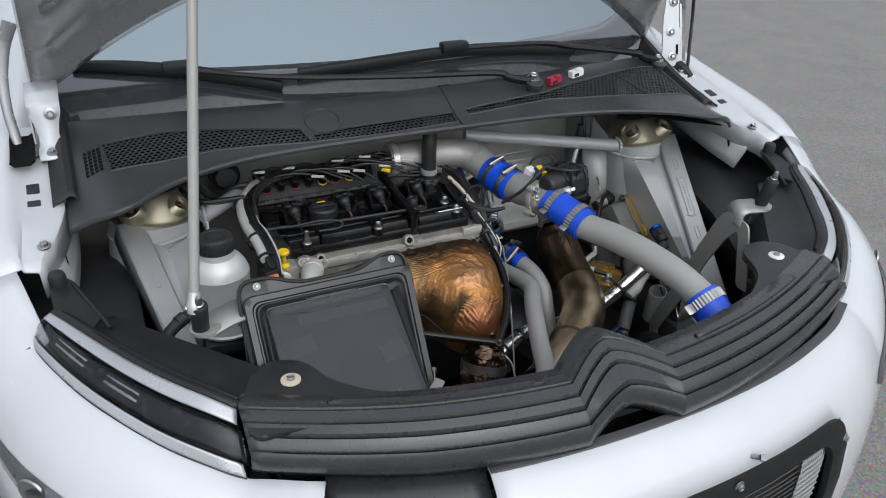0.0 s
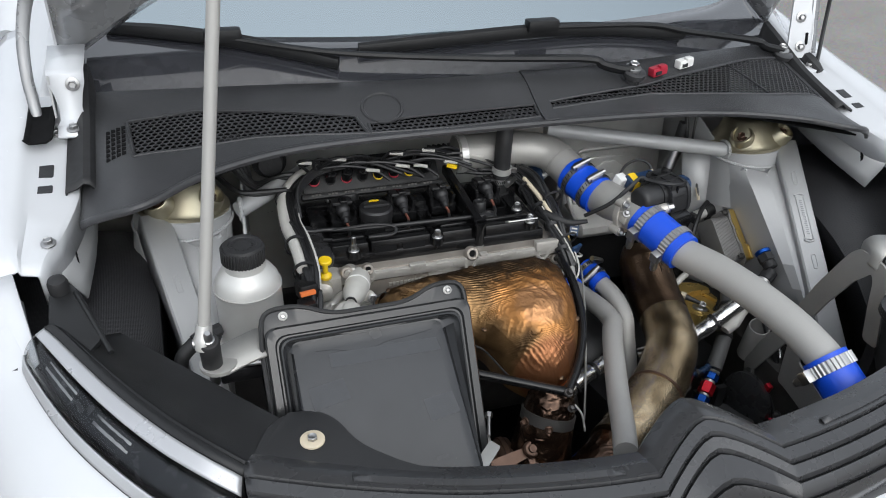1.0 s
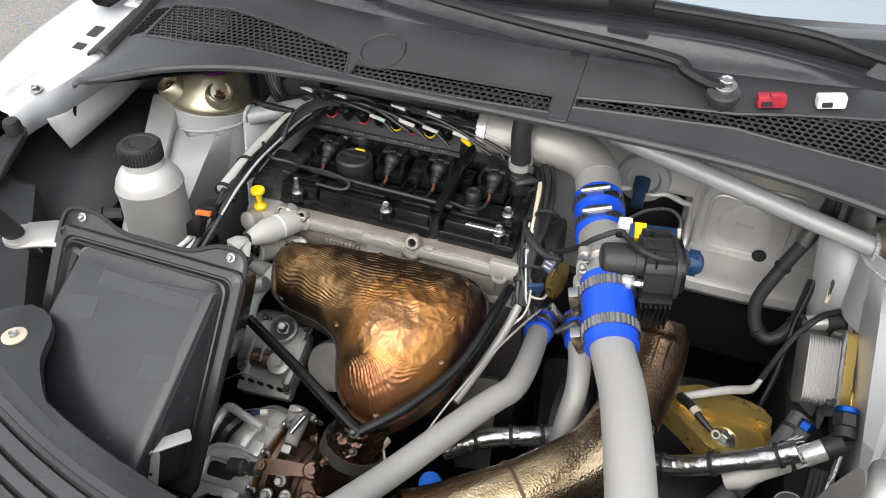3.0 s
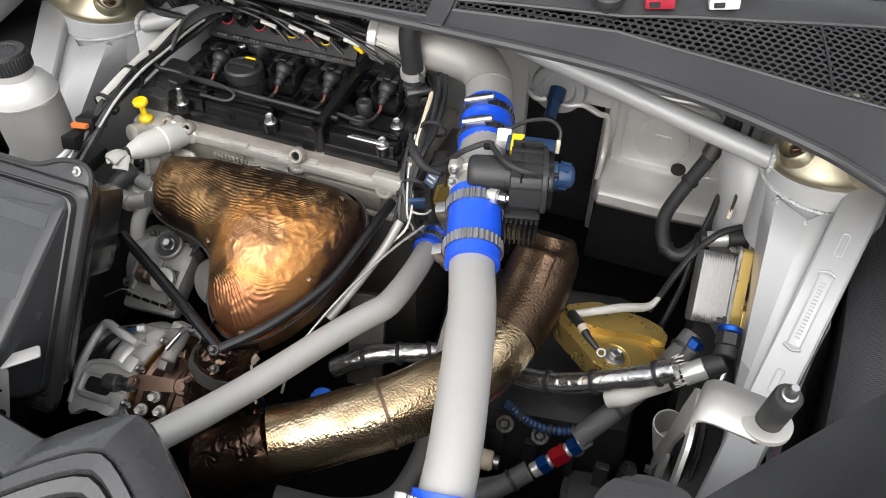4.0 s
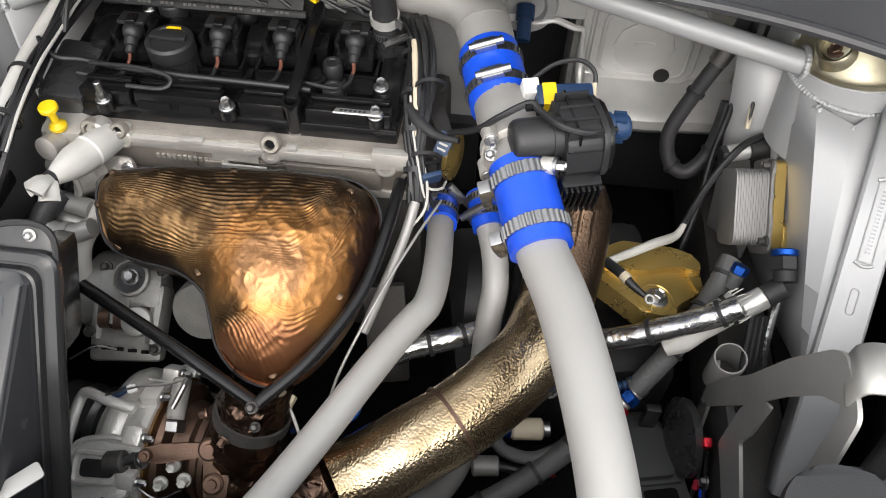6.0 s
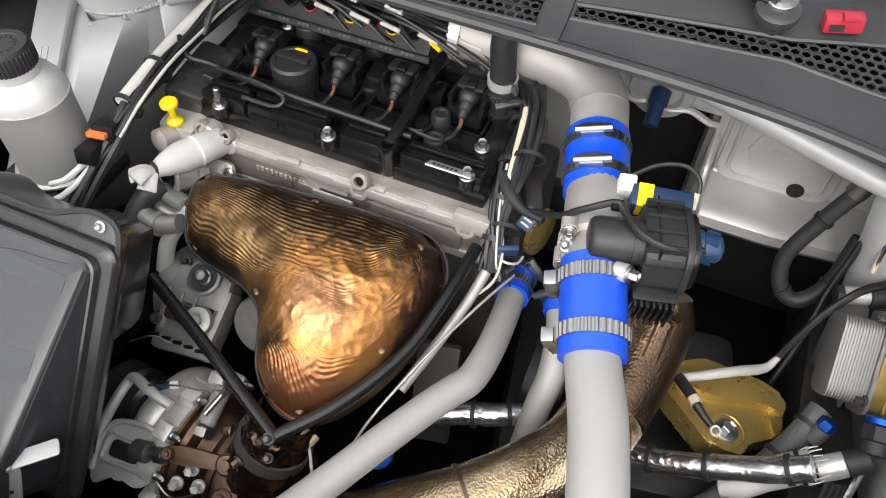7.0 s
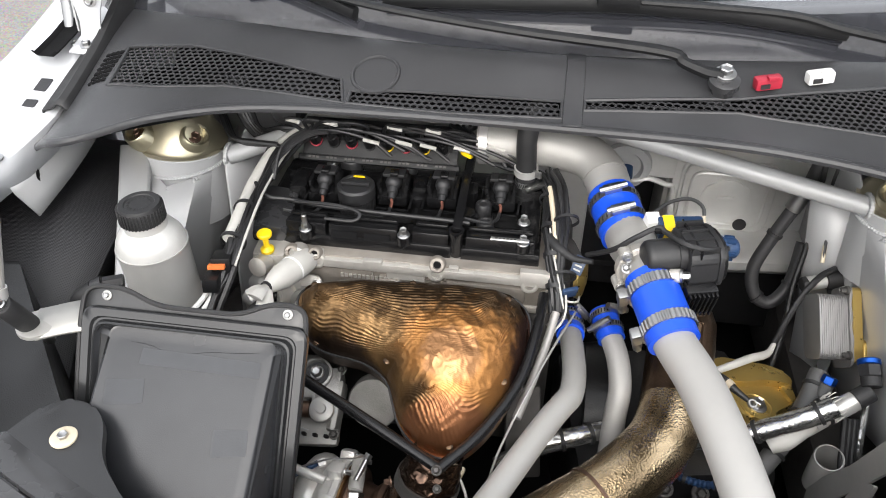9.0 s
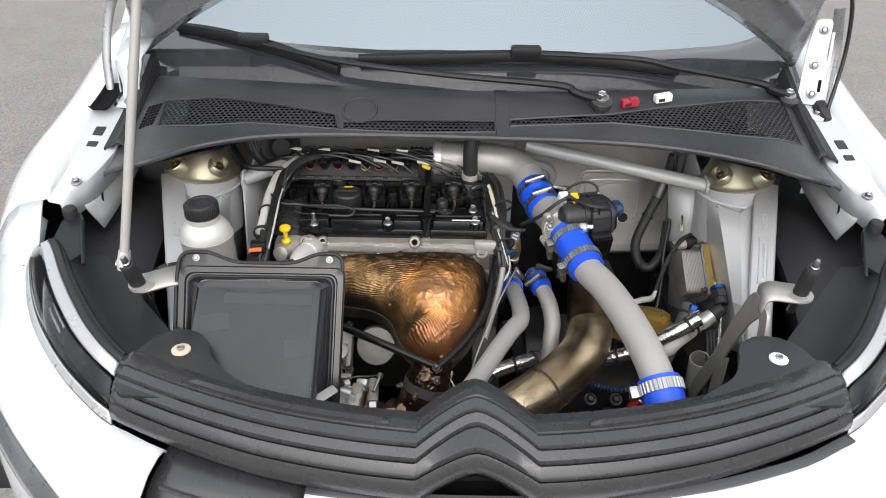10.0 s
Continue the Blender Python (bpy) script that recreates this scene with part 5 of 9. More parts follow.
# thin dark strips on the face paint the shade of hollows
for x, z, w in ((-0.222, 0.7445, 0.085), (-0.07, 0.7435, 0.05), (-0.06, 0.7, 0.10), (-0.235, 0.699, 0.07)):
    part("hollow_shade", box(bmesh.new(), (x, 0.3742, z), (w, 0.002, 0.0035), bev=0.0008), DARK, head_part)
for k in range(9):
    wd = (0.018, 0.034, 0.012, 0.028, 0.022, 0.038, 0.014, 0.03, 0.02)[k]
    part("casting_step", box(bmesh.new(), (-0.325 + 0.041 * k + 0.006 * math.sin(5 * k), 0.3745 - 0.002 * (k % 2), 0.7485 - 0.003 * (k % 3)), (wd, 0.010, 0.010), (0, 0, 3 * (k % 2)), bev=0.003), CAST, head_part)
for x, z in ((-0.305, 0.748), (-0.278, 0.742), (-0.109, 0.739), (0.02, 0.735)):
    bm = lathe(bmesh.new(), (x, 0.385, z), (0, -1, 0.15), [(0, 0.013), (0.016, 0.0125), (0.018, 0.010), (0.018, 0.006), (0.008, 0.005)], 20)
    part("lug", bm, CAST, head_part)
for x in (-0.29, -0.20, -0.11, -0.02):
    bolt((x, 0.37, 0.695), (0, -1, 0.2), 0.006, 0.008, head_part, RUST)
bm = bmesh.new()
box(bm, (-0.142, 0.3665, 0.716), (0.052, 0.003, 0.014), bev=0.001)
part("data_plate", bm, ALU, head_part, "small stamped aluminium plate")
bm = bmesh.new()
for k in range(14):
    box(bm, (-0.243 + 0.0062 * k, 0.3708, 0.722), (0.004, 0.002, 0.006))
part("cast_marks", bm, CAST, head_part)

# cam cover
bm = bmesh.new()
box(bm, (-0.175, 0.485, 0.754), (0.41, 0.175, 0.018), bev=0.005)
box(bm, (-0.175, 0.555, 0.766), (0.39, 0.04, 0.03), bev=0.01)
cover = part("cam_cover", bm, COVERM, engine, "black plastic cam cover")
for x0, x1 in ((-0.328, -0.27), (-0.266, -0.168), (-0.148, -0.096), (-0.073, 0.022)):
    c = (x0 + x1) / 2
    part("front_rail", box(bmesh.new(), (c, 0.411, 0.770), (x1 - x0, 0.024, 0.028), (-10, 0, 0), bev=0.003), COVERM, cover)
    part("rail_lip", box(bmesh.new(), (c, 0.4225, 0.7855), (x1 - x0 - 0.006, 0.008, 0.005), (-10, 0, 0), bev=0.002), COVERM, cover)
part("rail_base", box(bmesh.new(), (-0.155, 0.404, 0.758), (0.37, 0.02, 0.02), (-10, 0, 0), bev=0.003), COVERM, cover)
part("end_wedge", box(bmesh.new(), (-0.355, 0.44, 0.766), (0.05, 0.10, 0.03), (0, 10, 6), bev=0.008), GLOSSB, cover, "satin black wedge at the cover's end")
part("end_step", box(bmesh.new(), (0.012, 0.47, 0.766), (0.03, 0.09, 0.026), bev=0.006), COVERM, cover)
for x in (-0.335, -0.245, -0.155, -0.076, 0.0):
    part("cross_rib", box(bmesh.new(), (x, 0.448, 0.766), (0.010, 0.06, 0.010), bev=0.003), COVERM, cover)
for x, y, a in ((-0.155, 0.50, 0), (-0.32, 0.53, 0), (-0.076, 0.46, 0)):
    part("round_boss", lathe(bmesh.new(), (x, y, 0.760), (0, 0, 1), [(0, 0.015), (0.020, 0.0145), (0.022, 0.011), (0.026, 0.010)], 20), COVERM, cover)
for x, y, z in ((-0.296, 0.392, 0.780), (-0.158, 0.397, 0.781), (0.006, 0.402, 0.783), (0.004, 0.452, 0.780), (-0.30, 0.555, 0.783)):
    bm = lathe(bmesh.new(), (x, y, z - 0.012), (0, 0, 1), [(0, 0.010), (0.012, 0.010), (0.013, 0.007)], 16)
    part("screw_boss", bm, COVERM, cover)
    bolt((x, y, z), (0, -0.1, 1), 0.0055, 0.009, cover, STEEL)
part("stud", lathe(bmesh.new(), (-0.296, 0.392, 0.789), (0, 0, 1), [(0, 0.004), (0.016, 0.004), (0.017, 0.003)], 12), STEEL, cover)


def coil(x, y):
    """Plug-top coil: framed black housing with a clip, domed snout, bent neck and bare coppery tail."""
    ob = part("ignition_coil", box(bmesh.new(), (x, y + 0.005, 0.780), (0.045, 0.046, 0.018), bev=0.004), COVERM, engine, "black plug-top ignition coil")
    for d in (-1, 1):
        part("coil_cheek", box(bmesh.new(), (x + 0.0195 * d, y + 0.008, 0.793), (0.006, 0.034, 0.020), (0, 6 * d, 0), bev=0.0018), COVERM, ob)
    part("coil_block", box(bmesh.new(), (x, y + 0.019, 0.797), (0.038, 0.014, 0.024), bev=0.003), COVERM, ob)
    part("coil_clip", box(bmesh.new(), (x, y + 0.012, 0.8105), (0.032, 0.022, 0.005), (-6, 0, 0), bev=0.0015), CAPM, ob)
    part("clip_latch", box(bmesh.new(), (x + 0.001, y + 0.006, 0.8145), (0.012, 0.018, 0.005), (-10, 0, 4), bev=0.0015), COVERM, ob)
    part("coil_snout", lathe(bmesh.new(), (x, y + 0.008, 0.798), (0.0, -0.9, 0.25), [(0, 0.0118), (0.010, 0.0116), (0.014, 0.0102), (0.0175, 0.0072), (0.019, 0.003)], 22), CAPM, ob, "domed grey connector")
    part("coil_neck", lathe(bmesh.new(), (x + 0.001, y - 0.008, 0.797), (0.0, -0.8, -0.5), [(0, 0.0080), (0.008, 0.0076), (0.0095, 0.0058), (0.017, 0.0054), (0.018, 0.004)], 18), CAPM, ob)
    part("copper_tail", tube(bmesh.new(), [(x + 0.001, y - 0.022, 0.789), (x + 0.003, y - 0.030, 0.785), (x + 0.002, y - 0.037, 0.782)], 0.0022, 8), WINDING, ob, "bare coppery wire end")
    part("coil_wire", tube(bmesh.new(), [(x + 0.002, y - 0.036, 0.782), (x - 0.001, y - 0.050, 0.780), (x - 0.014, y - 0.062, 0.782), (x - 0.045, y - 0.064, 0.788)], 0.0026, 7), CAPM, ob)


# walls, wells and steps moulded into the cover
for x, y in ((-0.292, 0.487), (-0.191, 0.494), (-0.118, 0.499), (-0.034, 0.504)):
    for d in (-1, 1):
        part("well_wall", box(bmesh.new(), (x + 0.0275 * d, y + 0.002, 0.770), (0.004, 0.060, 0.016), bev=0.0015), COVERM, cover)
    part("well_lip", box(bmesh.new(), (x, y - 0.0275, 0.768), (0.052, 0.004, 0.012), bev=0.0015), COVERM, cover)
for x0, x1, y, z, h in ((-0.345, 0.03, 0.440, 0.766, 0.010), (-0.345, -0.10, 0.536, 0.780, 0.016), (-0.06, 0.03, 0.540, 0.782, 0.020), (-0.33, -0.21, 0.452, 0.764, 0.008), (-0.15, 0.0, 0.455, 0.764, 0.008)):
    part("long_rib", box(bmesh.new(), ((x0 + x1) / 2, y, z), (x1 - x0, 0.005, h), bev=0.0015), COVERM, cover)
for x, y, sx, sy, h in ((-0.155, 0.517, 0.022, 0.034, 0.032), (-0.076, 0.517, 0.018, 0.030, 0.030), (-0.335, 0.505, 0.026, 0.05, 0.030), (0.012, 0.530, 0.032, 0.036, 0.034), (-0.24, 0.525, 0.05, 0.028, 0.030)):
    part("moulded_block", box(bmesh.new(), (x, y, 0.760 + h / 2), (sx, sy, h), (0, 0, 3), bev=0.006), COVERM, cover)
for x, y, r, h in ((-0.050, 0.444, 0.0125, 0.026), (-0.056, 0.476, 0.0115, 0.034), (-0.268, 0.552, 0.017, 0.042), (-0.178, 0.556, 0.012, 0.036)):
    part("round_cap", lathe(bmesh.new(), (x, y, 0.758), (0, 0, 1), [(0, r + 0.003), (0.010, r + 0.003), (0.011, r), (h - 0.003, r), (h, r - 0.002), (h, r - 0.005), (h - 0.002, r - 0.006)], 24), CAPM, cover)
for x0, x1 in ((-0.262, -0.225), (-0.215, -0.178)):
    part("rail_slot", box(bmesh.new(), ((x0 + x1) / 2, 0.3985, 0.771), (x1 - x0, 0.004, 0.011), (-10, 0, 0), bev=0.001), PIT, cover)


WINDING = mat("bare_copper_wire", (0.22, 0.085, 0.06), 0.4, 0.5)
for x, y in ((-0.292, 0.487), (-0.191, 0.494), (-0.118, 0.499), (-0.034, 0.504)):
    coil(x, y)
# oil filler
bm = lathe(bmesh.new(), (-0.241, 0.470, 0.760), (0, 0, 1), [(0, 0.0262), (0.030, 0.0255), (0.032, 0.0275), (0.047, 0.0275), (0.050, 0.025), (0.050, 0.021), (0.0485, 0.020)], 36)
filler = part("oil_filler_cap", bm, CAPM, engine, "dark grey oil filler cap with a yellow symbol")
for k in range(26):
    u = 2 * math.pi * k / 26
    part("cap_rib", box(bmesh.new(), (-0.241 + 0.0258 * math.cos(u), 0.470 + 0.0258 * math.sin(u), 0.776), (0.002, 0.0028, 0.026), (0, 0, math.degrees(u))), CAPM, filler)
part("cap_grip", box(bmesh.new(), (-0.241, 0.470, 0.812), (0.042, 0.010, 0.006), bev=0.0025), CAPM, filler)
part("cap_symbol", prism(bmesh.new(), rounded([(-0.009, -0.0018), (0.009, -0.0018), (0.007, 0.0018), (-0.007, 0.0018)], 0.001), pose(-0.240, 0.488, 0.8102), 0.001), YELLOW, filler)
# flat bar between the coils and breather tube on it
bm = bmesh.new()
box(bm, (-0.085, 0.49, 0.800), (0.013, 0.18, 0.016), (5, 0, 0), bev=0.003)
lathe(bm, (-0.085, 0.399, 0.75), (0, -0.05, 1), [(0, 0.0085), (0.038, 0.0085), (0.046, 0.011), (0.05, 0.011), (0.05, 0.007), (0.03, 0.006)], 18)
part("cover_bar", bm, COVERM, engine, "black bar with a tubular foot")
part("tube_tip", cyl(bmesh.new(), (-0.085, 0.399, 0.742), (-0.085, 0.399, 0.756), 0.0092, seg=16), STEEL, engine)
# number plate of the engine
bm = bmesh.new()
box(bm, (-0.012, 0.397, 0.7915), (0.052, 0.018, 0.002), (-28, 0, 0), bev=0.0008)
tag = part("engine_tag", bm, ALU, engine, "stamped aluminium tag")
bm = bmesh.new()
for k in range(6):
    box(bm, (-0.03 + 0.005 * k, 0.3963, 0.7932), (0.003, 0.006, 0.0006), (-28, 0, 0))
part("tag_bars", bm, DARK, tag)
# dipstick
bm = lathe(bmesh.new(), (-0.346, 0.367, 0.756), (0, -0.05, 1), [(0, 0.0094), (0.004, 0.0097), (0.006, 0.0075), (0.009, 0.0042), (0.024, 0.0042), (0.026, 0.0085), (0.028, 0.0104), (0.032, 0.0104), (0.0335, 0.009)], 18)
part("dipstick_grip", bm, YELLOW, engine, "yellow plastic dipstick grip")
# breather hose
vent = thing("breather_hose", "black rubber breather hose with a steel clip", "hose", (0, 0.52, 0.78))
part("hose", tube(bmesh.new(), [(0.001, 0.525, 0.772), (0.0, 0.522, 0.80), (-0.001, 0.518, 0.84), (-0.002, 0.515, 0.885), (0.006, 0.53, 0.92), (0.02, 0.55, 0.925)], 0.0145, 16), RUBBER, vent)
worm_clamp((0.0, 0.522, 0.803), (0, 0.1, 1), 0.0148, vent, (1, -1, 0), 0.009)
part("hose_clip", ring(bmesh.new(), (-0.0005, 0.519, 0.826), (0, 0.1, -1), 0.0152, 0.011, 0.0022, 24), ALU, vent, "bright steel hose clip")
part("clip_tail", box(bmesh.new(), (0.016, 0.508, 0.827), (0.014, 0.004, 0.010), (0, 0, -35), bev=0.001), STEEL, vent)
part("hose_bead", ring(bmesh.new(), (0.001, 0.5245, 0.778), (0, 0.05, -1), 0.0148, 0.012, 0.003, 24), RUBBER, vent)
# timing side of the engine
bm = bmesh.new()
box(bm, (0.062, 0.47, 0.665), (0.03, 0.15, 0.14), bev=0.012)
box(bm, (0.075, 0.43, 0.73), (0.02, 0.05, 0.06), (0, 0, 20), bev=0.006)
part("end_casting", bm, CASTD, engine)
part("gold_pulley", lathe(bmesh.new(), (0.088, 0.42, 0.715), (1, -0.3, 0.1), [(0, 0.028), (0.006, 0.028), (0.007, 0.02), (0.01, 0.012)], 24), GOLD, engine, "gold coloured disc")

# ------------------------------------------------------------ heat shield over the manifold
SH = [(-0.274, 0.162), (-0.280, 0.190), (-0.262, 0.209), (-0.20, 0.220), (-0.137, 0.224), (-0.076, 0.227), (-0.02, 0.225), (0.008, 0.212), (0.023, 0.185), (0.023, 0.140), (0.010, 0.088), (-0.012, 0.043), (-0.036, 0.014),
      (-0.062, 0.001), (-0.094, 0.010), (-0.120, 0.034), (-0.133, 0.062), (-0.146, 0.088), (-0.178, 0.107), (-0.226, 0.115), (-0.256, 0.130)]
SE, SS, SN = V((1, 0, 0)), V((0, 0.944, 0.33)), V((0, -0.33, 0.944))
SO = V((0, 0.127, 0.668))
outline = [(p.x, p.y) for p in spline([(x, y, 0) for x, y in SH + SH[:1]], 6)][:-1]
CX, CY = -0.085, 0.135


def smooth(v, lo, hi):
    t = min(1.0, max(0.0, (v - lo) / (hi - lo)))
    return t * t * (3 - 2 * t)


def shield_h(x, y, poly):
    """Height of the foil: a pillowed shell with wandering ridges, flattened and dented over the hot bulge."""
    d = edge_gap(x, y, poly)
    h = 0.052 * (1 - (1 - min(1, d / 0.058)) ** 2) ** 0.5
    blob = 0.030 * math.exp(-(((x + 0.06) / 0.055) ** 2 + ((y - 0.105) / 0.06) ** 2))
    w = noise.noise(V((x * 18, y * 18, 7))) * 0.004
    core = math.exp(-(((x + 0.062) / 0.052) ** 4 + ((y - 0.125) / 0.058) ** 4))
    # the ridges run along the top and the left lobe, swing over on the lower lobe and stand upright at the end
    turn = 0.95 * (1 - smooth(y, 0.04, 0.13)) + 1.15 * smooth(x, -0.05, 0.01) * (1 - smooth(y, 0.17, 0.21))
    u = y * math.cos(turn) + x * math.sin(turn) + 0.30 * min(0.0, x + 0.15) * (1 - smooth(y, 0.16, 0.2))
    u += 0.009 * noise.noise(V((x * 10, y * 10, 1))) + 0.0055 * noise.noise(V((x * 36, y * 36, 4))) * (1 - 0.85 * smooth(y, 0.14, 0.18))
    rid = (0.5 + 0.5 * math.sin(2 * math.pi * u / 0.0048)) ** 1.3 * (0.30 + 0.70 * smooth(noise.noise(V((x * 48, y * 60, 9))), -0.25, 0.2))
    cross = (0.5 + 0.5 * math.sin(2 * math.pi * (x * 0.75 - y * 0.66 + 0.003 * noise.noise(V((x * 30, y * 30, 6)))) / 0.0074)) * (1 - smooth(y, 0.03, 0.075))
    amp = 0.0015 * (1 - 0.72 * core)
    crease = -0.0085 * abs(noise.noise(V((x * 21, y * 21, 5)))) - 0.0036 * abs(noise.noise(V((x * 52, y * 40, 2))))
    crumple = 0.0016 * abs(noise.noise(V((x * 75, y * 75, 12)))) + 0.0011 * abs(noise.noise(V((x * 140, y * 120, 15))))
    return h + (blob + w - crumple + amp * rid + 0.0006 * cross * (1 - core) + crease * core) * min(1, d / 0.016)


bm = bmesh.new()
rows = []
NR = 120
dense = []
for a, b in zip(outline, outline[1:] + outline[:1]):
    dense += [tuple(V(a).lerp(V(b), k / 4)) for k in range(4)]
for i in range(NR + 1):
    f = (1 - i / NR) ** 0.8
    row = []
    for x, y in dense:
        px, py = CX + (x - CX) * max(f, 0.004), CY + (y - CY) * max(f, 0.004)
        row.append(SO + SE * px + SS * py + SN * (shield_h(px, py, SH) if i else 0.0))
    rows.append(row)
rim = [SO + SE * (CX + (x - CX) * 1.02) + SS * (CY + (y - CY) * 1.02) - SN * 0.03 for x, y in dense]
lip = [SO + SE * (CX + (x - CX) * 1.03) + SS * (CY + (y - CY) * 1.03) + SN * 0.001 for x, y in dense]
grid(bm, [rim, lip] + rows, True)
shield = thing("manifold_heat_shield", "crinkled copper-gold foil heat shield over the exhaust manifold", "heat shield", (-0.12, 0.25, 0.66))
part("foil_shell", bm, COPPER, shield, sharp=60)
for x, y in ((-0.27, 0.165), (-0.245, 0.125), (-0.262, 0.2), (-0.005, 0.2), (0.0, 0.09), (-0.055, 0.008), (-0.13, 0.21), (-0.145, 0.10)):
    p = SO + SE * x + SS * y + SN * (shield_h(x, y, SH) - 0.001)
    bm = lathe(bmesh.new(), p, SN, [(0, 0.0045), (0.001, 0.0045), (0.002, 0.0032), (0.0023, 0.002)], 12)
    part("foil_rivet", bm, BROWNF, shield)
part("seam_wire", tube(bmesh.new(), lip[::8] + [lip[0]], 0.0016, 6, smooth=False), DARK, shield)

# ------------------------------------------------------------ turbocharger
turbo = thing("turbocharger", "turbocharger with cast compressor cover and foil-wrapped turbine", "turbocharger", (-0.16, 0.10, 0.45))
tax = V((1, -0.10, 0.02)).normalized()
tc = V((-0.203, 0.112, 0.532))
tu = V((0, 0, 1))
tu = (tu - tax * tu.dot(tax)).normalized()
tv = tax.cross(tu)


def round_turbo(u, r, d=0.0):
    """A point round the shaft: u degrees up from the front."""
    return tc + tax * d + (tu * math.sin(radians(u)) + tv * math.cos(radians(u))) * r


bm = bmesh.new()
lathe(bm, tc, tax, [(-0.06, 0.040), (-0.052, 0.044), (-0.036, 0.047), (-0.03, 0.058), (-0.02, 0.068), (-0.008, 0.072), (0.004, 0.073), (0.006, 0.077), (0.014, 0.077), (0.016, 0.072)], 44)
tube(bm, [round_turbo(-60 + 300 * k / 18, 0.056, -0.026) for k in range(19)], [0.012 + 0.013 * k / 8 for k in range(9)], 14, 2)
tube(bm, [round_turbo(-60, 0.056, -0.026), round_turbo(-75, 0.08, -0.026), round_turbo(-80, 0.12, -0.03)], 0.024, 14)
comp = part("compressor_cover", bm, CASTC, turbo, "cast aluminium compressor cover")
for k in range(9):
    u = -30 + 33 * k
    d = (round_turbo(u, 1) - tc).normalized()
    bm = bmesh.new()
    box(bm, None, (0.020, 0.017, 0.020), bev=0.004, m=facing(round_turbo(u, 0.079, 0.006), tax, d))
    part("cover_tab", bm, CASTC, comp)
    bolt(round_turbo(u, 0.081, 0.016), tax, 0.0038, 0.007, comp, washer=1.4)
for u in (28, 62, 95, 128):
    bm = bmesh.new()
    d = (round_turbo(u, 1) - tc).normalized()
    box(bm, None, (0.006, 0.012, 0.034), bev=0.002, m=facing(round_turbo(u, 0.068, -0.016), tax, d))
    part("cover_rib", bm, CASTC, comp)
part("backplate", lathe(bmesh.new(), tc + tax * 0.016, tax, [(0, 0.074), (0.003, 0.074), (0.004, 0.070)], 40), COPPER, turbo, "coppery back plate")
bm = lathe(bmesh.new(), tc - tax * 0.058, -tax, [(0, 0.042), (0.02, 0.044), (0.04, 0.046), (0.06, 0.046)], 28)
inl = part("inlet_hose", bm, RUBBER, turbo, "black rubber compressor inlet")
for d in (0.066, 0.088):
    part("inlet_band", ring(bmesh.new(), tc - tax * d, tax, 0.0445, 0.009, 0.002), STEEL, inl)
part("bearing_housing", lathe(bmesh.new(), tc + tax * 0.02, tax, [(0, 0.068), (0.004, 0.071), (0.010, 0.068), (0.014, 0.052), (0.03, 0.048), (0.036, 0.054), (0.044, 0.056), (0.05, 0.053)], 36), RUST, turbo, "brown heat-stained bearing housing")
part("v_band", ring(bmesh.new(), tc + tax * 0.064, tax, 0.053, 0.007, 0.005), RUST, turbo, "browned band clamp")
part("v_band", ring(bmesh.new(), tc + tax * 0.072, tax, 0.053, 0.005, 0.003), RUST, turbo)
bm = bmesh.new()
rows = []
q = tc + tax * 0.112 + V((0, -0.006, 0.008))
for i in range(41):
    lat = -math.pi / 2 + math.pi * i / 40
    rows.append([q + (tax * math.sin(lat) * 0.05 + (tu * math.sin(u) + tv * math.cos(u)) * max(0.002, math.cos(lat)) * 0.066) * (1 + 0.09 * noise.noise(V((math.sin(u) * 2.5, math.cos(u) * 2.5, lat * 2.5))) - 0.12 * abs(noise.noise(V((math.sin(u) * 6, math.cos(u) * 6, lat * 6)))))
                 for u in (2 * math.pi * k / 72 for k in range(72))])
part("turbine_wrap", grid(bm, rows, True), WRAPF, turbo, "crumpled brown foil over the turbine", sharp=70)
line = spline([(-0.066, 0.130, 0.678), (-0.071, 0.123, 0.662), (-0.078, 0.112, 0.64), (-0.088, 0.10, 0.60), (-0.092, 0.095, 0.57)], 8)
rows = []
for i, (p, (t, a, b)) in enumerate(zip(line, frames(line))):
    rows.append([p + (a * math.cos(u) + b * math.sin(u)) * (0.030 + 0.018 * i / len(line)) * (1 - 0.16 * abs(noise.noise(V((math.cos(u) * 5, math.sin(u) * 5, i * 0.35))))) for u in (2 * math.pi * k / 48 for k in range(48))])
part("neck_wrap", grid(bmesh.new(), rows, True), WRAPF, turbo, "creased foil round the turbine neck", sharp=70)
part("neck_clamp", ring(bmesh.new(), (-0.079, 0.110, 0.636), (0.3, 0.35, 1), 0.0365, 0.016, 0.003), CASTD, turbo, "dark steel band round the neck")
for u in (200, 250):
    bolt(V((-0.082, 0.112, 0.648)) + V((math.cos(radians(u)), math.sin(radians(u)), 0.0)) * 0.040, (math.cos(radians(u)), math.sin(radians(u)), 0), 0.004, 0.006, turbo, RUST)
# oil line, actuator and linkage
bm = tube(bmesh.new(), [(-0.205, 0.105, 0.622), (-0.235, 0.110, 0.627), (-0.258, 0.117, 0.625), (-0.267, 0.113, 0.618), (-0.272, 0.092, 0.606), (-0.276, 0.065, 0.588), (-0.272, 0.048, 0.572)], 0.0058, 12)
part("oil_line", bm, CASTC, turbo, "bent aluminium oil line")
part("green_lead", tube(bmesh.new(), [(-0.245, 0.112, 0.617), (-0.232, 0.118, 0.620), (-0.220, 0.128, 0.622)], 0.0035, 8), SENSOR, turbo)
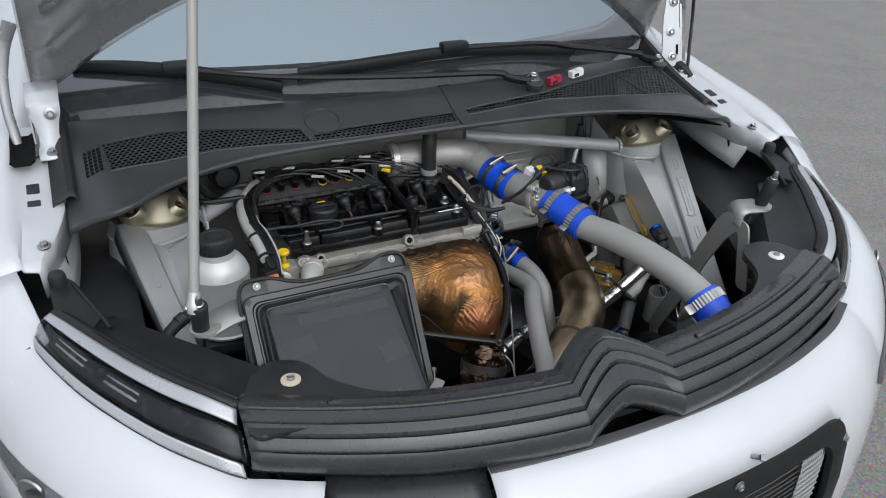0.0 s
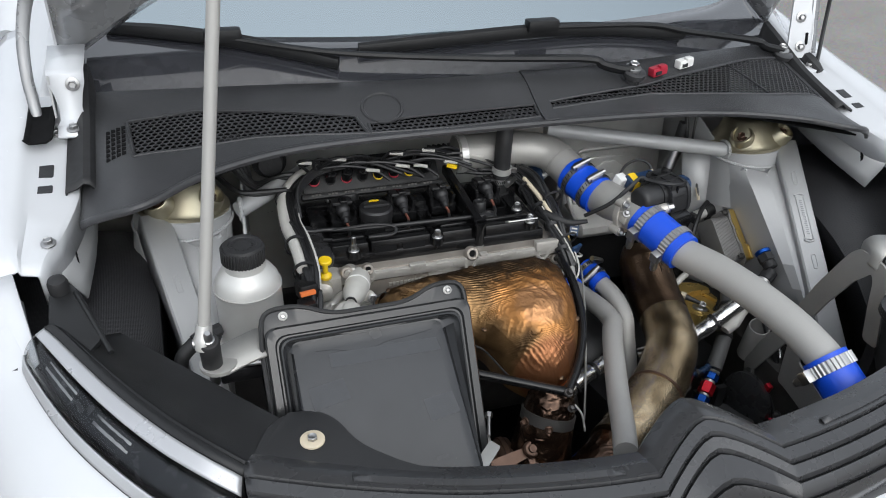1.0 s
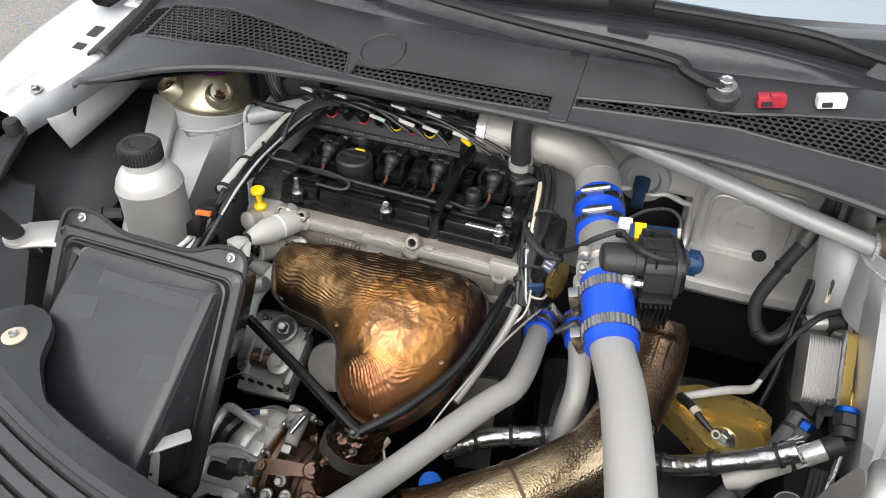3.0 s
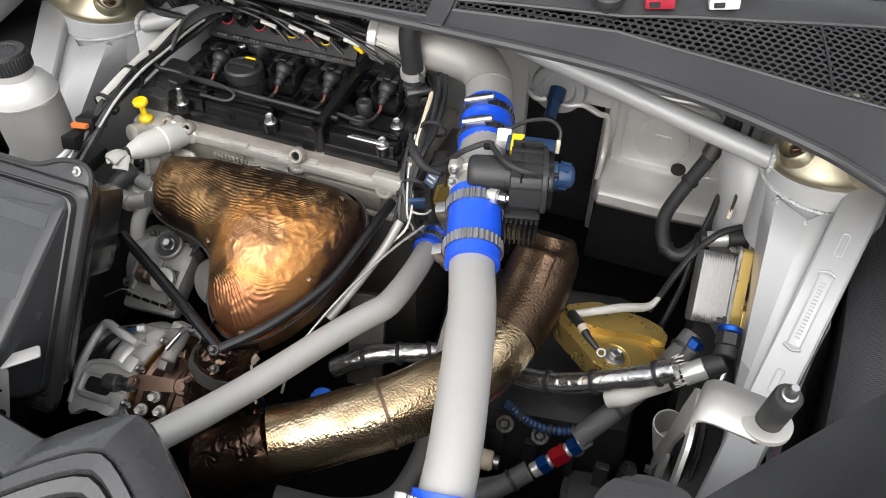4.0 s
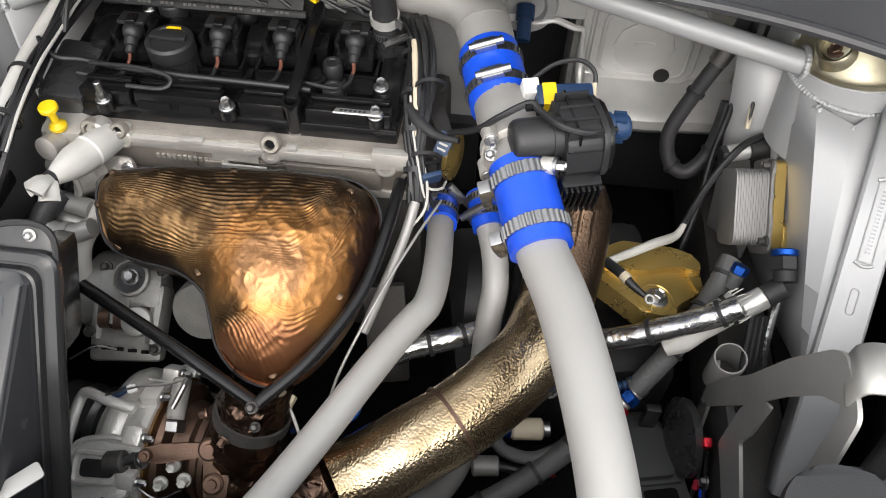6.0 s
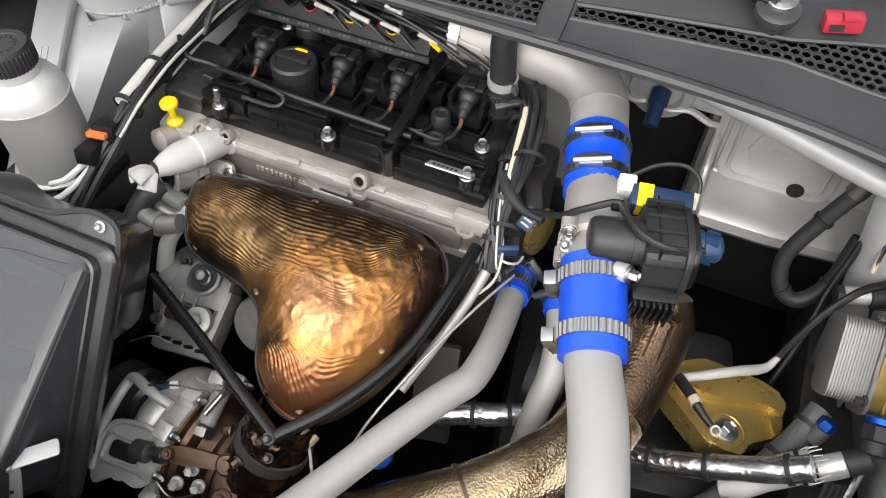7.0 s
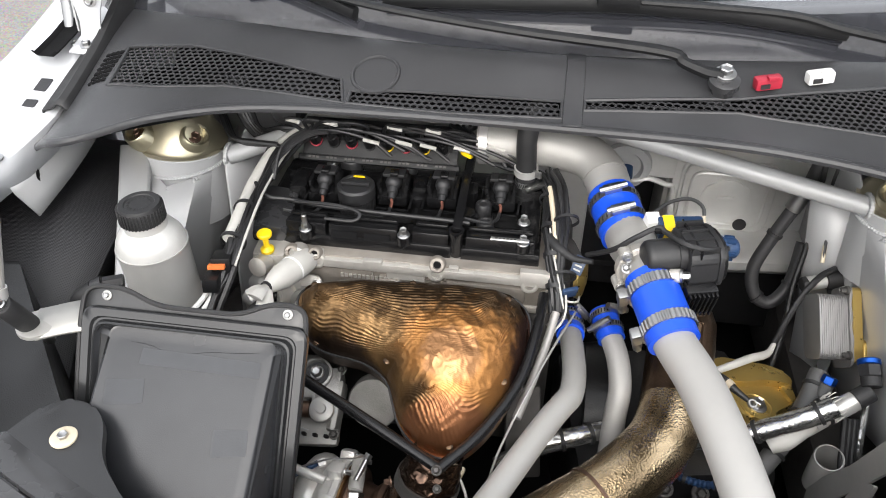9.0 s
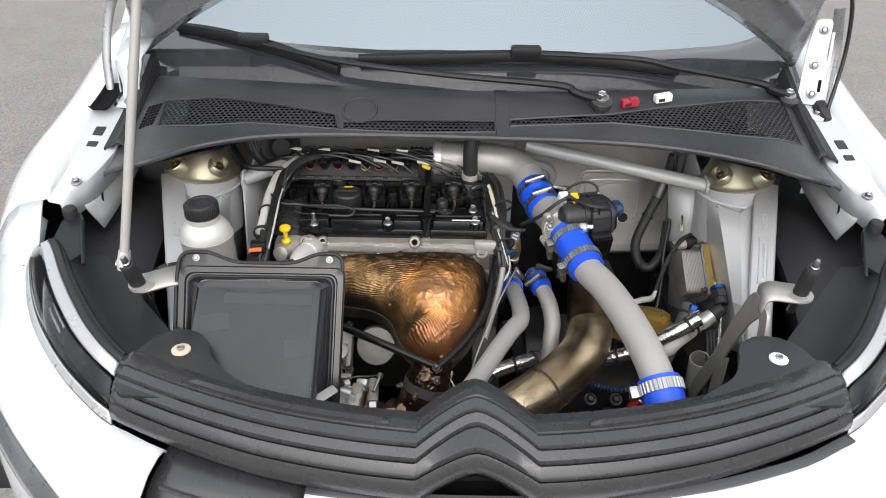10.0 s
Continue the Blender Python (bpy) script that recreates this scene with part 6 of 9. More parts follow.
part("line_marker", box(bmesh.new(), (-0.214, 0.126, 0.626), (0.010, 0.009, 0.009), (20, 0, 30), bev=0.002), WHITEP, turbo, "small white marker")
BK = facing((-0.243, 0.060, 0.570), (0.0, -0.50, 0.86))
bm = prism(bmesh.new(), rounded([(-0.020, -0.046), (-0.008, -0.034), (0.006, -0.026), (0.022, -0.030), (0.034, -0.030), (0.040, -0.018), (0.034, 0.006), (0.030, 0.034), (0.006, 0.036), (-0.026, 0.022), (-0.032, 0.0), (-0.028, -0.028)], 0.008), BK, 0.012, 0.003)
brk_ = part("actuator_bracket", bm, CASTC, turbo, "cast aluminium actuator bracket")
part("bracket_slot", prism(bmesh.new(), rounded([(-0.014, -0.010), (0.022, -0.008), (0.022, 0.010), (-0.014, 0.009)], 0.006), BK @ pose(0, 0, 0.0115), 0.002), DARK, brk_)
part("bracket_rim", tube(bmesh.new(), [BK @ V((x, y, 0.013)) for x, y in rounded([(-0.021, -0.016), (0.028, -0.013), (0.028, 0.016), (-0.021, 0.015)], 0.008)] + [BK @ V((-0.021, -0.009, 0.013))], 0.0034, 8, smooth=False), CASTC, brk_)
part("bracket_rib", tube(bmesh.new(), [BK @ V(p) for p in ((-0.026, -0.030, 0.012), (-0.029, 0.0, 0.013), (-0.020, 0.024, 0.013), (0.010, 0.033, 0.013), (0.026, 0.032, 0.012))], 0.0034, 8), CASTC, brk_)
bm = cyl(bmesh.new(), (-0.228, 0.058, 0.590), (-0.207, 0.060, 0.594), 0.0115, seg=20, bev=0.002)
part("actuator_body", bm, CASTD, turbo)
bm = cyl(bmesh.new(), (-0.207, 0.060, 0.594), (-0.199, 0.061, 0.596), 0.006, seg=10)
cyl(bm, (-0.199, 0.061, 0.596), (-0.193, 0.062, 0.597), 0.0095, seg=6)
cyl(bm, (-0.193, 0.062, 0.597), (-0.184, 0.064, 0.598), 0.0095, seg=16, bev=0.003)
part("rod_end", bm, STEEL, turbo)
LM = facing((-0.150, 0.074, 0.604), (0.05, -0.55, 0.84), (-0.2, 0.84, 0.5))
prism(bm := bmesh.new(), rounded([(-0.040, -0.006), (-0.020, -0.010), (0.026, -0.007), (0.036, -0.008), (0.036, 0.009), (0.026, 0.007), (-0.02, 0.010), (-0.040, 0.007)], 0.005), LM, 0.006, 0.0012)
part("link_arm", bm, RUST, turbo, "brown steel link arm")
prism(bm := bmesh.new(), rounded([(-0.010, -0.045), (0.012, -0.045), (0.018, 0.0), (0.010, 0.012), (-0.012, 0.010)], 0.008), facing((-0.114, 0.074, 0.598), (0.05, -0.55, 0.84)), 0.008, 0.002)
part("lever", bm, RUST, turbo, "dark brown lever")
for q, r in (((-0.118, 0.077, 0.612), 0.012), ((-0.183, 0.065, 0.606), 0.007), ((-0.112, 0.050, 0.590), 0.011)):
    part("link_pivot", lathe(bmesh.new(), q, (0.05, -0.55, 0.84), [(0, r), (0.005, r), (0.007, r * 0.8), (0.007, r * 0.5), (0.010, r * 0.45)], 20), RUST, turbo)
for q in ((-0.149, 0.056, 0.572), (-0.172, 0.050, 0.572), (-0.160, 0.066, 0.585)):
    bolt(q, (0.1, -0.65, 0.75), 0.0055, 0.009, turbo, CASTC, washer=1.4)
bm = cyl(bmesh.new(), (-0.170, 0.109, 0.598), (-0.172, 0.152, 0.610), 0.0098, seg=18, bev=0.002)
part("oil_union", bm, PIPE, turbo, "grey oil feed stub")
part("union_nut", cyl(bmesh.new(), (-0.169, 0.098, 0.592), (-0.1695, 0.109, 0.598), 0.0115, seg=6, bev=0.0015), STEEL, turbo)
bm = cyl(bmesh.new(), (-0.168, 0.112, 0.620), (-0.158, 0.140, 0.632), 0.003, seg=10)
cyl(bm, (-0.160, 0.136, 0.630), (-0.157, 0.142, 0.633), 0.0055, seg=6)
part("lock_wire_bolt", bm, STEEL, turbo)
part("lock_wire", tube(bmesh.new(), [(-0.235, 0.112, 0.634), (-0.200, 0.120, 0.645), (-0.175, 0.128, 0.640), (-0.158, 0.140, 0.634)], 0.0011, 6), STEEL, turbo)
part("lock_wire", tube(bmesh.new(), [(-0.20, 0.045, 0.570), (-0.175, 0.036, 0.562), (-0.15, 0.045, 0.570)], 0.0011, 6), STEEL, turbo)
part("lock_wire", tube(bmesh.new(), [(-0.29, 0.15, 0.63), (-0.262, 0.16, 0.645), (-0.24, 0.162, 0.64)], 0.0011, 6), STEEL, turbo)
part("flag_lead", tube(bmesh.new(), [(-0.043, 0.118, 0.650), (-0.036, 0.108, 0.645), (-0.030, 0.098, 0.635), (-0.026, 0.09, 0.61)], 0.0016, 6), SLEEVE, turbo)
part("flag", box(bmesh.new(), (-0.044, 0.122, 0.652), (0.016, 0.012, 0.010), (15, 0, -20), bev=0.002), CREAM, turbo, "small cream plastic flag")

# alternator and oil filter behind
alt = thing("alternator", "cast aluminium alternator below the manifold", "alternator", (-0.27, 0.24, 0.56))
bm = bmesh.new()
lathe(bm, (-0.32, 0.26, 0.59), (1, 0, 0), [(0, 0.04), (0.01, 0.052), (0.05, 0.055), (0.06, 0.05), (0.065, 0.03)], 28)
part("alternator_case", bm, ALTM, alt)
for c, sz, rt in (((-0.255, 0.248, 0.622), (0.072, 0.045, 0.045), (25, 0, 6)), ((-0.254, 0.196, 0.592), (0.082, 0.04, 0.022), (30, 0, 6)), ((-0.222, 0.225, 0.612), (0.016, 0.07, 0.036), (28, 0, 0)), ((-0.292, 0.225, 0.610), (0.014, 0.07, 0.03), (28, 0, 10))):
    part("case_lug", box(bmesh.new(), c, sz, rt, bev=0.008), ALTM, alt)
for k in range(5):
    part("case_slot", box(bmesh.new(), (-0.286 + 0.015 * k, 0.1815, 0.604), (0.005, 0.004, 0.016), (30, 0, 6), bev=0.001), PIT, alt)
part("rear_cap", lathe(bmesh.new(), (-0.236, 0.205, 0.628), (0.1, -0.5, 0.86), [(0, 0.017), (0.008, 0.016), (0.010, 0.012), (0.010, 0.007), (0.016, 0.006)], 20), DULLA, alt)
for x, y, z in ((-0.293, 0.196, 0.612), (-0.216, 0.186, 0.604), (-0.222, 0.262, 0.645), (-0.288, 0.262, 0.645)):
    bolt((x, y, z), (0, -0.5, 0.86), 0.0045, 0.006, alt, CASTD)
for k in range(3):
    part("case_fin", box(bmesh.new(), (-0.286 + 0.018 * k, 0.218, 0.624), (0.004, 0.03, 0.022), (28, 0, 6), bev=0.001), ALTM, alt)
for k in range(2):
    part("winding", cyl(bmesh.new(), (-0.283 + 0.016 * k, 0.210, 0.618), (-0.271 + 0.016 * k, 0.211, 0.618), 0.011, seg=16), RUST, alt, "reddish copper winding")
part("boss_ring", lathe(bmesh.new(), (-0.252, 0.248, 0.648), (0, -0.4, 0.9), [(0, 0.021), (0.006, 0.021), (0.007, 0.018), (0.001, 0.016)], 24), ALTM, alt)
part("boss_pit", lathe(bmesh.new(), (-0.252, 0.248, 0.649), (0, -0.4, 0.9), [(0, 0.0165), (0.001, 0.0165)], 24), DARK, alt)
bolt((-0.252, 0.248, 0.650), (0, -0.4, 0.9), 0.008, 0.009, alt, washer=1.2)
bm = lathe(bmesh.new(), (-0.172, 0.25, 0.61), (0, -0.85, 0.5), [(0, 0.036), (0.02, 0.036), (0.024, 0.034), (0.025, 0.02)], 28)
whole("oil_filter", bm, ALTM, "round grey oil filter canister end", "oil filter")

# white-wrapped hose end by the head
wrapd = thing("sleeved_hose", "grey fibre-sleeved hose end tied at the tip", "hose", (-0.32, 0.34, 0.72))
part("sleeve", tube(bmesh.new(), [(-0.292, 0.374, 0.742), (-0.300, 0.348, 0.748), (-0.311, 0.322, 0.752), (-0.320, 0.300, 0.754), (-0.323, 0.294, 0.755)], [0.0165, 0.019, 0.018, 0.011, 0.007], 20), SLEEVE, wrapd)
part("seam_band", ring(bmesh.new(), (-0.303, 0.341, 0.7495), (-0.35, -0.9, 0.1), 0.0182, 0.003, 0.001), WHITEP, wrapd)
for d in ((-0.020, -0.016, -0.004), (0.004, -0.024, -0.010), (-0.008, -0.024, 0.002)):
    q = V((-0.323, 0.294, 0.755))
    part("sleeve_tail", tube(bmesh.new(), [q, q + V(d) * 0.5 + V((0, 0, 0.003)), q + V(d)], [0.006, 0.010, 0.012], 12, 6, flat=0.4), SLEEVE, wrapd)
part("zip_tie", ring(bmesh.new(), (-0.323, 0.294, 0.755), (-0.3, -0.9, 0.05), 0.0072, 0.004, 0.0016), RUBBER, wrapd)
for i, pts in enumerate([[(-0.37, 0.33, 0.70), (-0.34, 0.31, 0.70), (-0.30, 0.30, 0.70)], [(-0.36, 0.28, 0.69), (-0.32, 0.27, 0.69), (-0.29, 0.275, 0.70)], [(-0.37, 0.36, 0.70), (-0.345, 0.345, 0.715), (-0.32, 0.36, 0.72)]]):
    bm = tube(bmesh.new(), pts, 0.011, 12)
    ring(bm, pts[1], V(pts[2]) - V(pts[0]), 0.011, 0.008, 0.003)
    whole("coolant_union", bm, DULLA, "short cast coolant pipe union", "pipe fitting", group="coolant unions")
bm = bmesh.new()
box(bm, (-0.345, 0.385, 0.725), (0.05, 0.05, 0.06), bev=0.01)
lathe(bm, (-0.35, 0.36, 0.74), (-0.2, -1, 0.3), [(0, 0.014), (0.02, 0.014), (0.022, 0.01)], 16)
part("thermostat_housing", bm, CAST, engine)

cluster = thing("coolant_housing", "cast coolant outlet housing with hose stubs and a black sensor", "coolant housing", (-0.33, 0.33, 0.66))
part("outlet", lathe(bmesh.new(), (-0.318, 0.352, 0.70), (-0.35, -0.85, 0.35), [(0, 0.024), (0.012, 0.024), (0.014, 0.019), (0.034, 0.018), (0.038, 0.021), (0.042, 0.020), (0.042, 0.014), (0.02, 0.013)], 22), CAST, cluster)
part("outlet", lathe(bmesh.new(), (-0.292, 0.355, 0.69), (0.05, -0.9, 0.3), [(0, 0.018), (0.020, 0.017), (0.022, 0.020), (0.028, 0.019), (0.028, 0.012), (0.01, 0.011)], 20), DULLA, cluster)
part("sensor", lathe(bmesh.new(), (-0.325, 0.328, 0.708), (-0.2, -0.6, 0.8), [(0, 0.008), (0.008, 0.008), (0.010, 0.0105), (0.022, 0.010), (0.024, 0.007)], 14), COVERM, cluster, "black sensor plug")
part("flange_plate", prism(bmesh.new(), rounded([(-0.035, -0.016), (0.035, -0.016), (0.035, 0.016), (-0.035, 0.016)], 0.012), facing((-0.305, 0.36, 0.705), (0, -0.85, 0.5)), 0.007, 0.002), CAST, cluster)
for x in (-0.334, -0.276):
    bolt((x, 0.355, 0.711), (0, -0.85, 0.5), 0.005, 0.006, cluster)
for k, pts in enumerate(([(-0.335, 0.31, 0.71), (-0.35, 0.285, 0.70), (-0.355, 0.255, 0.67), (-0.345, 0.23, 0.63)], [(-0.29, 0.325, 0.70), (-0.295, 0.30, 0.695), (-0.31, 0.27, 0.67), (-0.315, 0.25, 0.63)], [(-0.37, 0.335, 0.69), (-0.345, 0.30, 0.685), (-0.315, 0.295, 0.68), (-0.285, 0.30, 0.69)])):
    part("hose", tube(bmesh.new(), pts, (0.013, 0.010, 0.009)[k], 12), (HOSEG, SLEEVE, DULLA)[k], cluster)

# ------------------------------------------------------------ air filter box
ax_, ay_ = V((1, 0, 0)), V((0, 0.586, 0.81)).normalized()
an_ = ax_.cross(ay_)
AM = Matrix.Translation((-0.334, 0.066, 0.760)) @ Matrix((ax_, ay_, an_)).transposed().to_4x4()
airbox = thing("air_filter_box", "black moulded air filter box with a dusty lid", "air filter box", (-0.333, 0.06, 0.64))
LID = [(-0.128, -0.15), (0.119, -0.15), (0.124, 0.09), (0.123, 0.137), (0.085, 0.139), (0.05, 0.122), (-0.045, 0.122), (-0.085, 0.139), (-0.128, 0.137), (-0.132, 0.09)]
rim_ = rounded(LID, 0.018)
loops = [[AM @ V((x * f, y * (f if y < 0.1 else g), z)) for x, y in rim_] for f, g, z in ((0.90, 0.78, -0.006), (0.99, 0.99, -0.006), (1.0, 1.0, -0.004), (1.0, 1.0, -0.001), (0.99, 0.99, 0.0), (0.90, 0.78, 0.0))]
part("flange", grid(bmesh.new(), loops, True), BOXM, airbox)
loops = [[AM @ V((-0.09 * (1 - f) + x * f, y * g, z)) for x, y in rounded(LID, 0.018)] for f, g, z in ((0.95, 0.90, -0.005), (0.93, 0.86, -0.03), (0.88, 0.82, -0.045), (0.72, 0.8, -0.06), (0.62, 0.7, -0.115), (0.4, 0.5, -0.12))]
part("body", grid(bmesh.new(), loops, True), BOXM, airbox, solid=0.003)
rows = []
for f, h in ((0.985, 0.0), (0.98, 0.006), (0.965, 0.008), (0.90, 0.008), (0.885, 0.005), (0.87, 0.005), (0.855, 0.011), (0.84, 0.012), (0.83, 0.010)):
    loop = rounded([(-0.128 * f, -0.15 * f), (0.124 * f, -0.15 * f), (0.13 * f, 0.118 * f), (-0.13 * f, 0.118 * f)], 0.016, 5)
    rows.append([AM @ V((x, y, h)) for x, y in loop])
def lid_field(x, y):
    """Height of the wedge-shaped lid top over the flange."""
    return 0.036 - 0.44 * y


part("lid_rim", grid(bmesh.new(), rows, True), BOXM, airbox, "stepped glossy black lid rim")
rows = rows[-1:]
xr_, xl_, yt_, yb_ = 0.0885, -0.0965, 0.0935, -0.122
for f, k in ((0.014, 0.0), (0.012, 0.1), (0.004, 0.9), (0.0015, 0.97), (0.0, 1.0)):
    loop = rounded([(xl_ - f * 0.6, yb_ - f), (xr_ + f, yb_ - f), (xr_ + f, yt_ + f * 0.4), (xl_ - f * 0.6, yt_ + f * 0.4)], 0.012, 5)
    rows.append([AM @ V((x, y, 0.006 + k * (lid_field(x, y) - 0.006))) for x, y in loop])
for k in range(1, 9):
    f = 1 - k / 8.5
    loop = rounded([(-0.004 + (xl_ + 0.004) * f, -0.014 + (yb_ + 0.014) * f), (-0.004 + (xr_ + 0.004) * f, -0.014 + (yb_ + 0.014) * f), (-0.004 + (xr_ + 0.004) * f, -0.014 + (yt_ + 0.014) * f), (-0.004 + (xl_ + 0.004) * f, -0.014 + (yt_ + 0.014) * f)], 0.012 * f, 5)
    rows.append([AM @ V((x, y, lid_field(x, y))) for x, y in loop])
bm = grid(bmesh.new(), rows, True)
bm.faces.new([v for v in bm.verts][-len(rows[0]):])
part("lid_panel", bm, LIDM, airbox, "sloping dusty black lid panel", solid=0.0)
for x, y, a, w, h, c in ((0.063, -0.006, 6, 0.019, 0.014, TAPEM), (-0.064, 0.03, 8, 0.022, 0.014, TAPEM), (0.012, 0.066, -1, 0.068, 0.009, TAPEM), (0.044, -0.099, -14, 0.019, 0.013, LIDM), (-0.004, -0.096, -20, 0.011, 0.007, TAPES)):
    part("tape_mark", prism(bmesh.new(), rounded([(-w, -h), (w, -h * 0.9), (w * 0.96, h), (-w, h)], 0.002), AM @ pose(x, y, lid_field(x, y) - 0.0002, -23.75, 0, 0) @ pose(0, 0, 0, 0, 0, a), 0.0005), c, airbox, "faint square of old tape")
part("scratch", tube(bmesh.new(), [AM @ V((x, y, lid_field(x, y) - 0.0006)) for x, y in ((-0.071, 0.080), (-0.05, 0.0785), (-0.03, 0.074), (-0.006, 0.0735), (0.02, 0.078), (0.05, 0.080), (0.075, 0.083))], 0.0007, 5), PIT, airbox, "fine dark crack")
part("side_hump", box(bmesh.new(), None, (0.03, 0.11, 0.09), bev=0.014, m=AM @ pose(0.080, 0.05, -0.06, 0, 12, 0)), BOXM, airbox, "black moulded hump under the lid")
part("lid_seal", tube(bmesh.new(), [AM @ V((x, y, 0.001)) for x, y in rounded(LID, 0.018) + rounded(LID, 0.018)[:1]], 0.0028, 7, smooth=False), RUBBER, airbox)
for x, y in ((-0.1025, 0.128), (0.1025, 0.128), (0.108, -0.136)):
    p = AM @ V((x, y, 0.0))
    part("screw_socket", lathe(bmesh.new(), p, an_, [(0, 0.0056), (0.0015, 0.0056), (0.002, 0.0048), (0.002, 0.0036)], 20), DULLA, airbox)
    bolt(p + an_ * 0.001, an_, 0.0034, 0.003, airbox, STEEL, washer=0)
lb = thing("angle_bracket", "bent bare aluminium angle bracket on the air box", "bracket", (-0.238, -0.03, 0.68))
LB = facing((-0.2285, -0.0165, 0.728), (0.05, -0.2, 1), (-0.67, 0.74, 0))
part("upper_leg", prism(bmesh.new(), rounded([(-0.0215, -0.0075), (0.0215, -0.0075), (0.0215, 0.0075), (-0.0215, 0.0075)], 0.003), LB, 0.002, 0.0006), DULLA, lb)
part("bend", cyl(bmesh.new(), (-0.2385, -0.0375, 0.7275), (-0.2485, -0.0265, 0.7285), 0.0022, seg=10), DULLA, lb)
LC = facing((-0.2385, -0.0475, 0.7005), (0.55, -0.72, 0.42), (-0.05, 0.45, 0.9))
part("lower_leg", prism(bmesh.new(), rounded([(-0.0075, -0.032), (0.0075, -0.032), (0.0085, 0.030), (-0.0085, 0.030)], 0.005), LC, 0.002, 0.0006), DULLA, lb)
for y, r in ((-0.023, 0.0046), (0.004, 0.0018)):
    part("eye", lathe(bmesh.new(), LC @ V((0, y, 0.0018)), LC.to_3x3() @ V((0, 0, 1)), [(0, r), (0.0008, r), (0.0008, r * 0.8), (0.0007, 0.0005)], 20), PIT, lb)

# ------------------------------------------------------------ fluid tank
tank = thing("oil_catch_tank", "brushed aluminium tank with a ribbed black screw cap", "fluid tank", (-0.47, 0.30, 0.73))
tp = V((-0.463, 0.288, 0.715))
bm = lathe(bmesh.new(), tp, (-0.02, 0, 1), [(0, 0.049), (0.004, 0.050), (0.006, 0.046), (0.012, 0.0445), (0.098, 0.0445), (0.100, 0.0455), (0.103, 0.0445), (0.114, 0.042), (0.124, 0.036), (0.131, 0.027), (0.146, 0.0262)], 44)
part("tank_body", bm, TANKM, tank, "pale brushed aluminium body")
bm = lathe(bmesh.new(), tp + V((-0.003, 0, 0.140)), (-0.02, 0, 1), [(0, 0.0255), (0.002, 0.0272), (0.022, 0.0272), (0.026, 0.025), (0.026, 0.019), (0.0247, 0.018), (0.0247, 0.01)], 40)
capo = part("screw_cap", bm, RUBBER, tank, "ribbed black plastic screw cap")
bm = bmesh.new()
for k in range(40):
    u = 2 * math.pi * k / 40
    box(bm, tuple(tp + V((-0.004 + 0.0274 * math.cos(u), 0.0274 * math.sin(u), 0.152))), (0.003, 0.0022, 0.021), (0, 0, math.degrees(u)), bev=0.0005, seg=1)
part("cap_ribs", bm, RUBBER, capo, kind="stuff")
bm = bmesh.new()
for k in range(16):
    u = 2 * math.pi * k / 16
    box(bm, tuple(tp + V((-0.0035 + 0.0135 * math.cos(u), 0.0135 * math.sin(u), 0.1652))), (0.003, 0.0012, 0.001), (0, 0, math.degrees(u)))
part("cap_marks", bm, RUBBER, capo, kind="stuff")
part("weld_ring", ring(bmesh.new(), tp + V((-0.002, 0, 0.101)), (-0.02, 0, 1), 0.0445, 0.004, 0.0015), ALU, tank)
bm = cyl(bmesh.new(), tp + V((-0.045, -0.02, 0.05)), tp + V((-0.068, -0.03, 0.05)), 0.009, seg=6)
cyl(bm, tp + V((-0.068, -0.03, 0.05)), tp + V((-0.08, -0.036, 0.046)), 0.011, seg=14)
part("side_union", bm, DARK, tank)
part("side_hose", tube(bmesh.new(), [tp + V((-0.08, -0.036, 0.046)), tp + V((-0.1, -0.05, 0.03)), tp + V((-0.10, -0.06, -0.02)), tp + V((-0.08, -0.06, -0.08))], 0.010, 12), RUBBER, tank)
whole("tank_stand", box(bmesh.new(), (-0.463, 0.29, 0.70), (0.11, 0.10, 0.022), bev=0.006), DARK, "dark bracket under the aluminium tank", "bracket")

# ------------------------------------------------------------ intake tract
duct = thing("intake_duct", "blasted aluminium intake elbow above the engine", "intake pipe", (0.03, 0.55, 0.80))
bm = tube(bmesh.new(), [(-0.075, 0.56, 0.845), (0.0, 0.56, 0.845), (0.045, 0.558, 0.843), (0.085, 0.546, 0.84), (0.107, 0.524, 0.832), (0.118, 0.495, 0.822), (0.123, 0.475, 0.816)], 0.031, 24)
part("elbow", bm, ELBOW, duct)
part("weld_ring", ring(bmesh.new(), (0.111, 0.514, 0.829), (0.3, -0.9, -0.3), 0.031, 0.003, 0.001), ELBOW, duct)
part("end_ring", ring(bmesh.new(), (-0.066, 0.56, 0.845), (1, 0, 0), 0.031, 0.012, 0.004), ALU, duct)
H1 = V((0.135, 0.432, 0.804)) - V((0.119, 0.489, 0.82))
h1a, h1b = V((0.121, 0.482, 0.818)), V((0.141, 0.412, 0.806))
coup1 = thing("silicone_coupler", "bright blue silicone coupler with two steel clamps", "hose", (0.127, 0.46, 0.78), "blue couplers")
part("sleeve", tube(bmesh.new(), [h1a, h1a.lerp(h1b, 0.5), h1b], 0.0335, 28), BLUE, coup1)
for f in (0.22, 0.74):
    worm_clamp(h1a.lerp(h1b, f), H1, 0.0338, coup1, (-0.2, -0.5, 1))

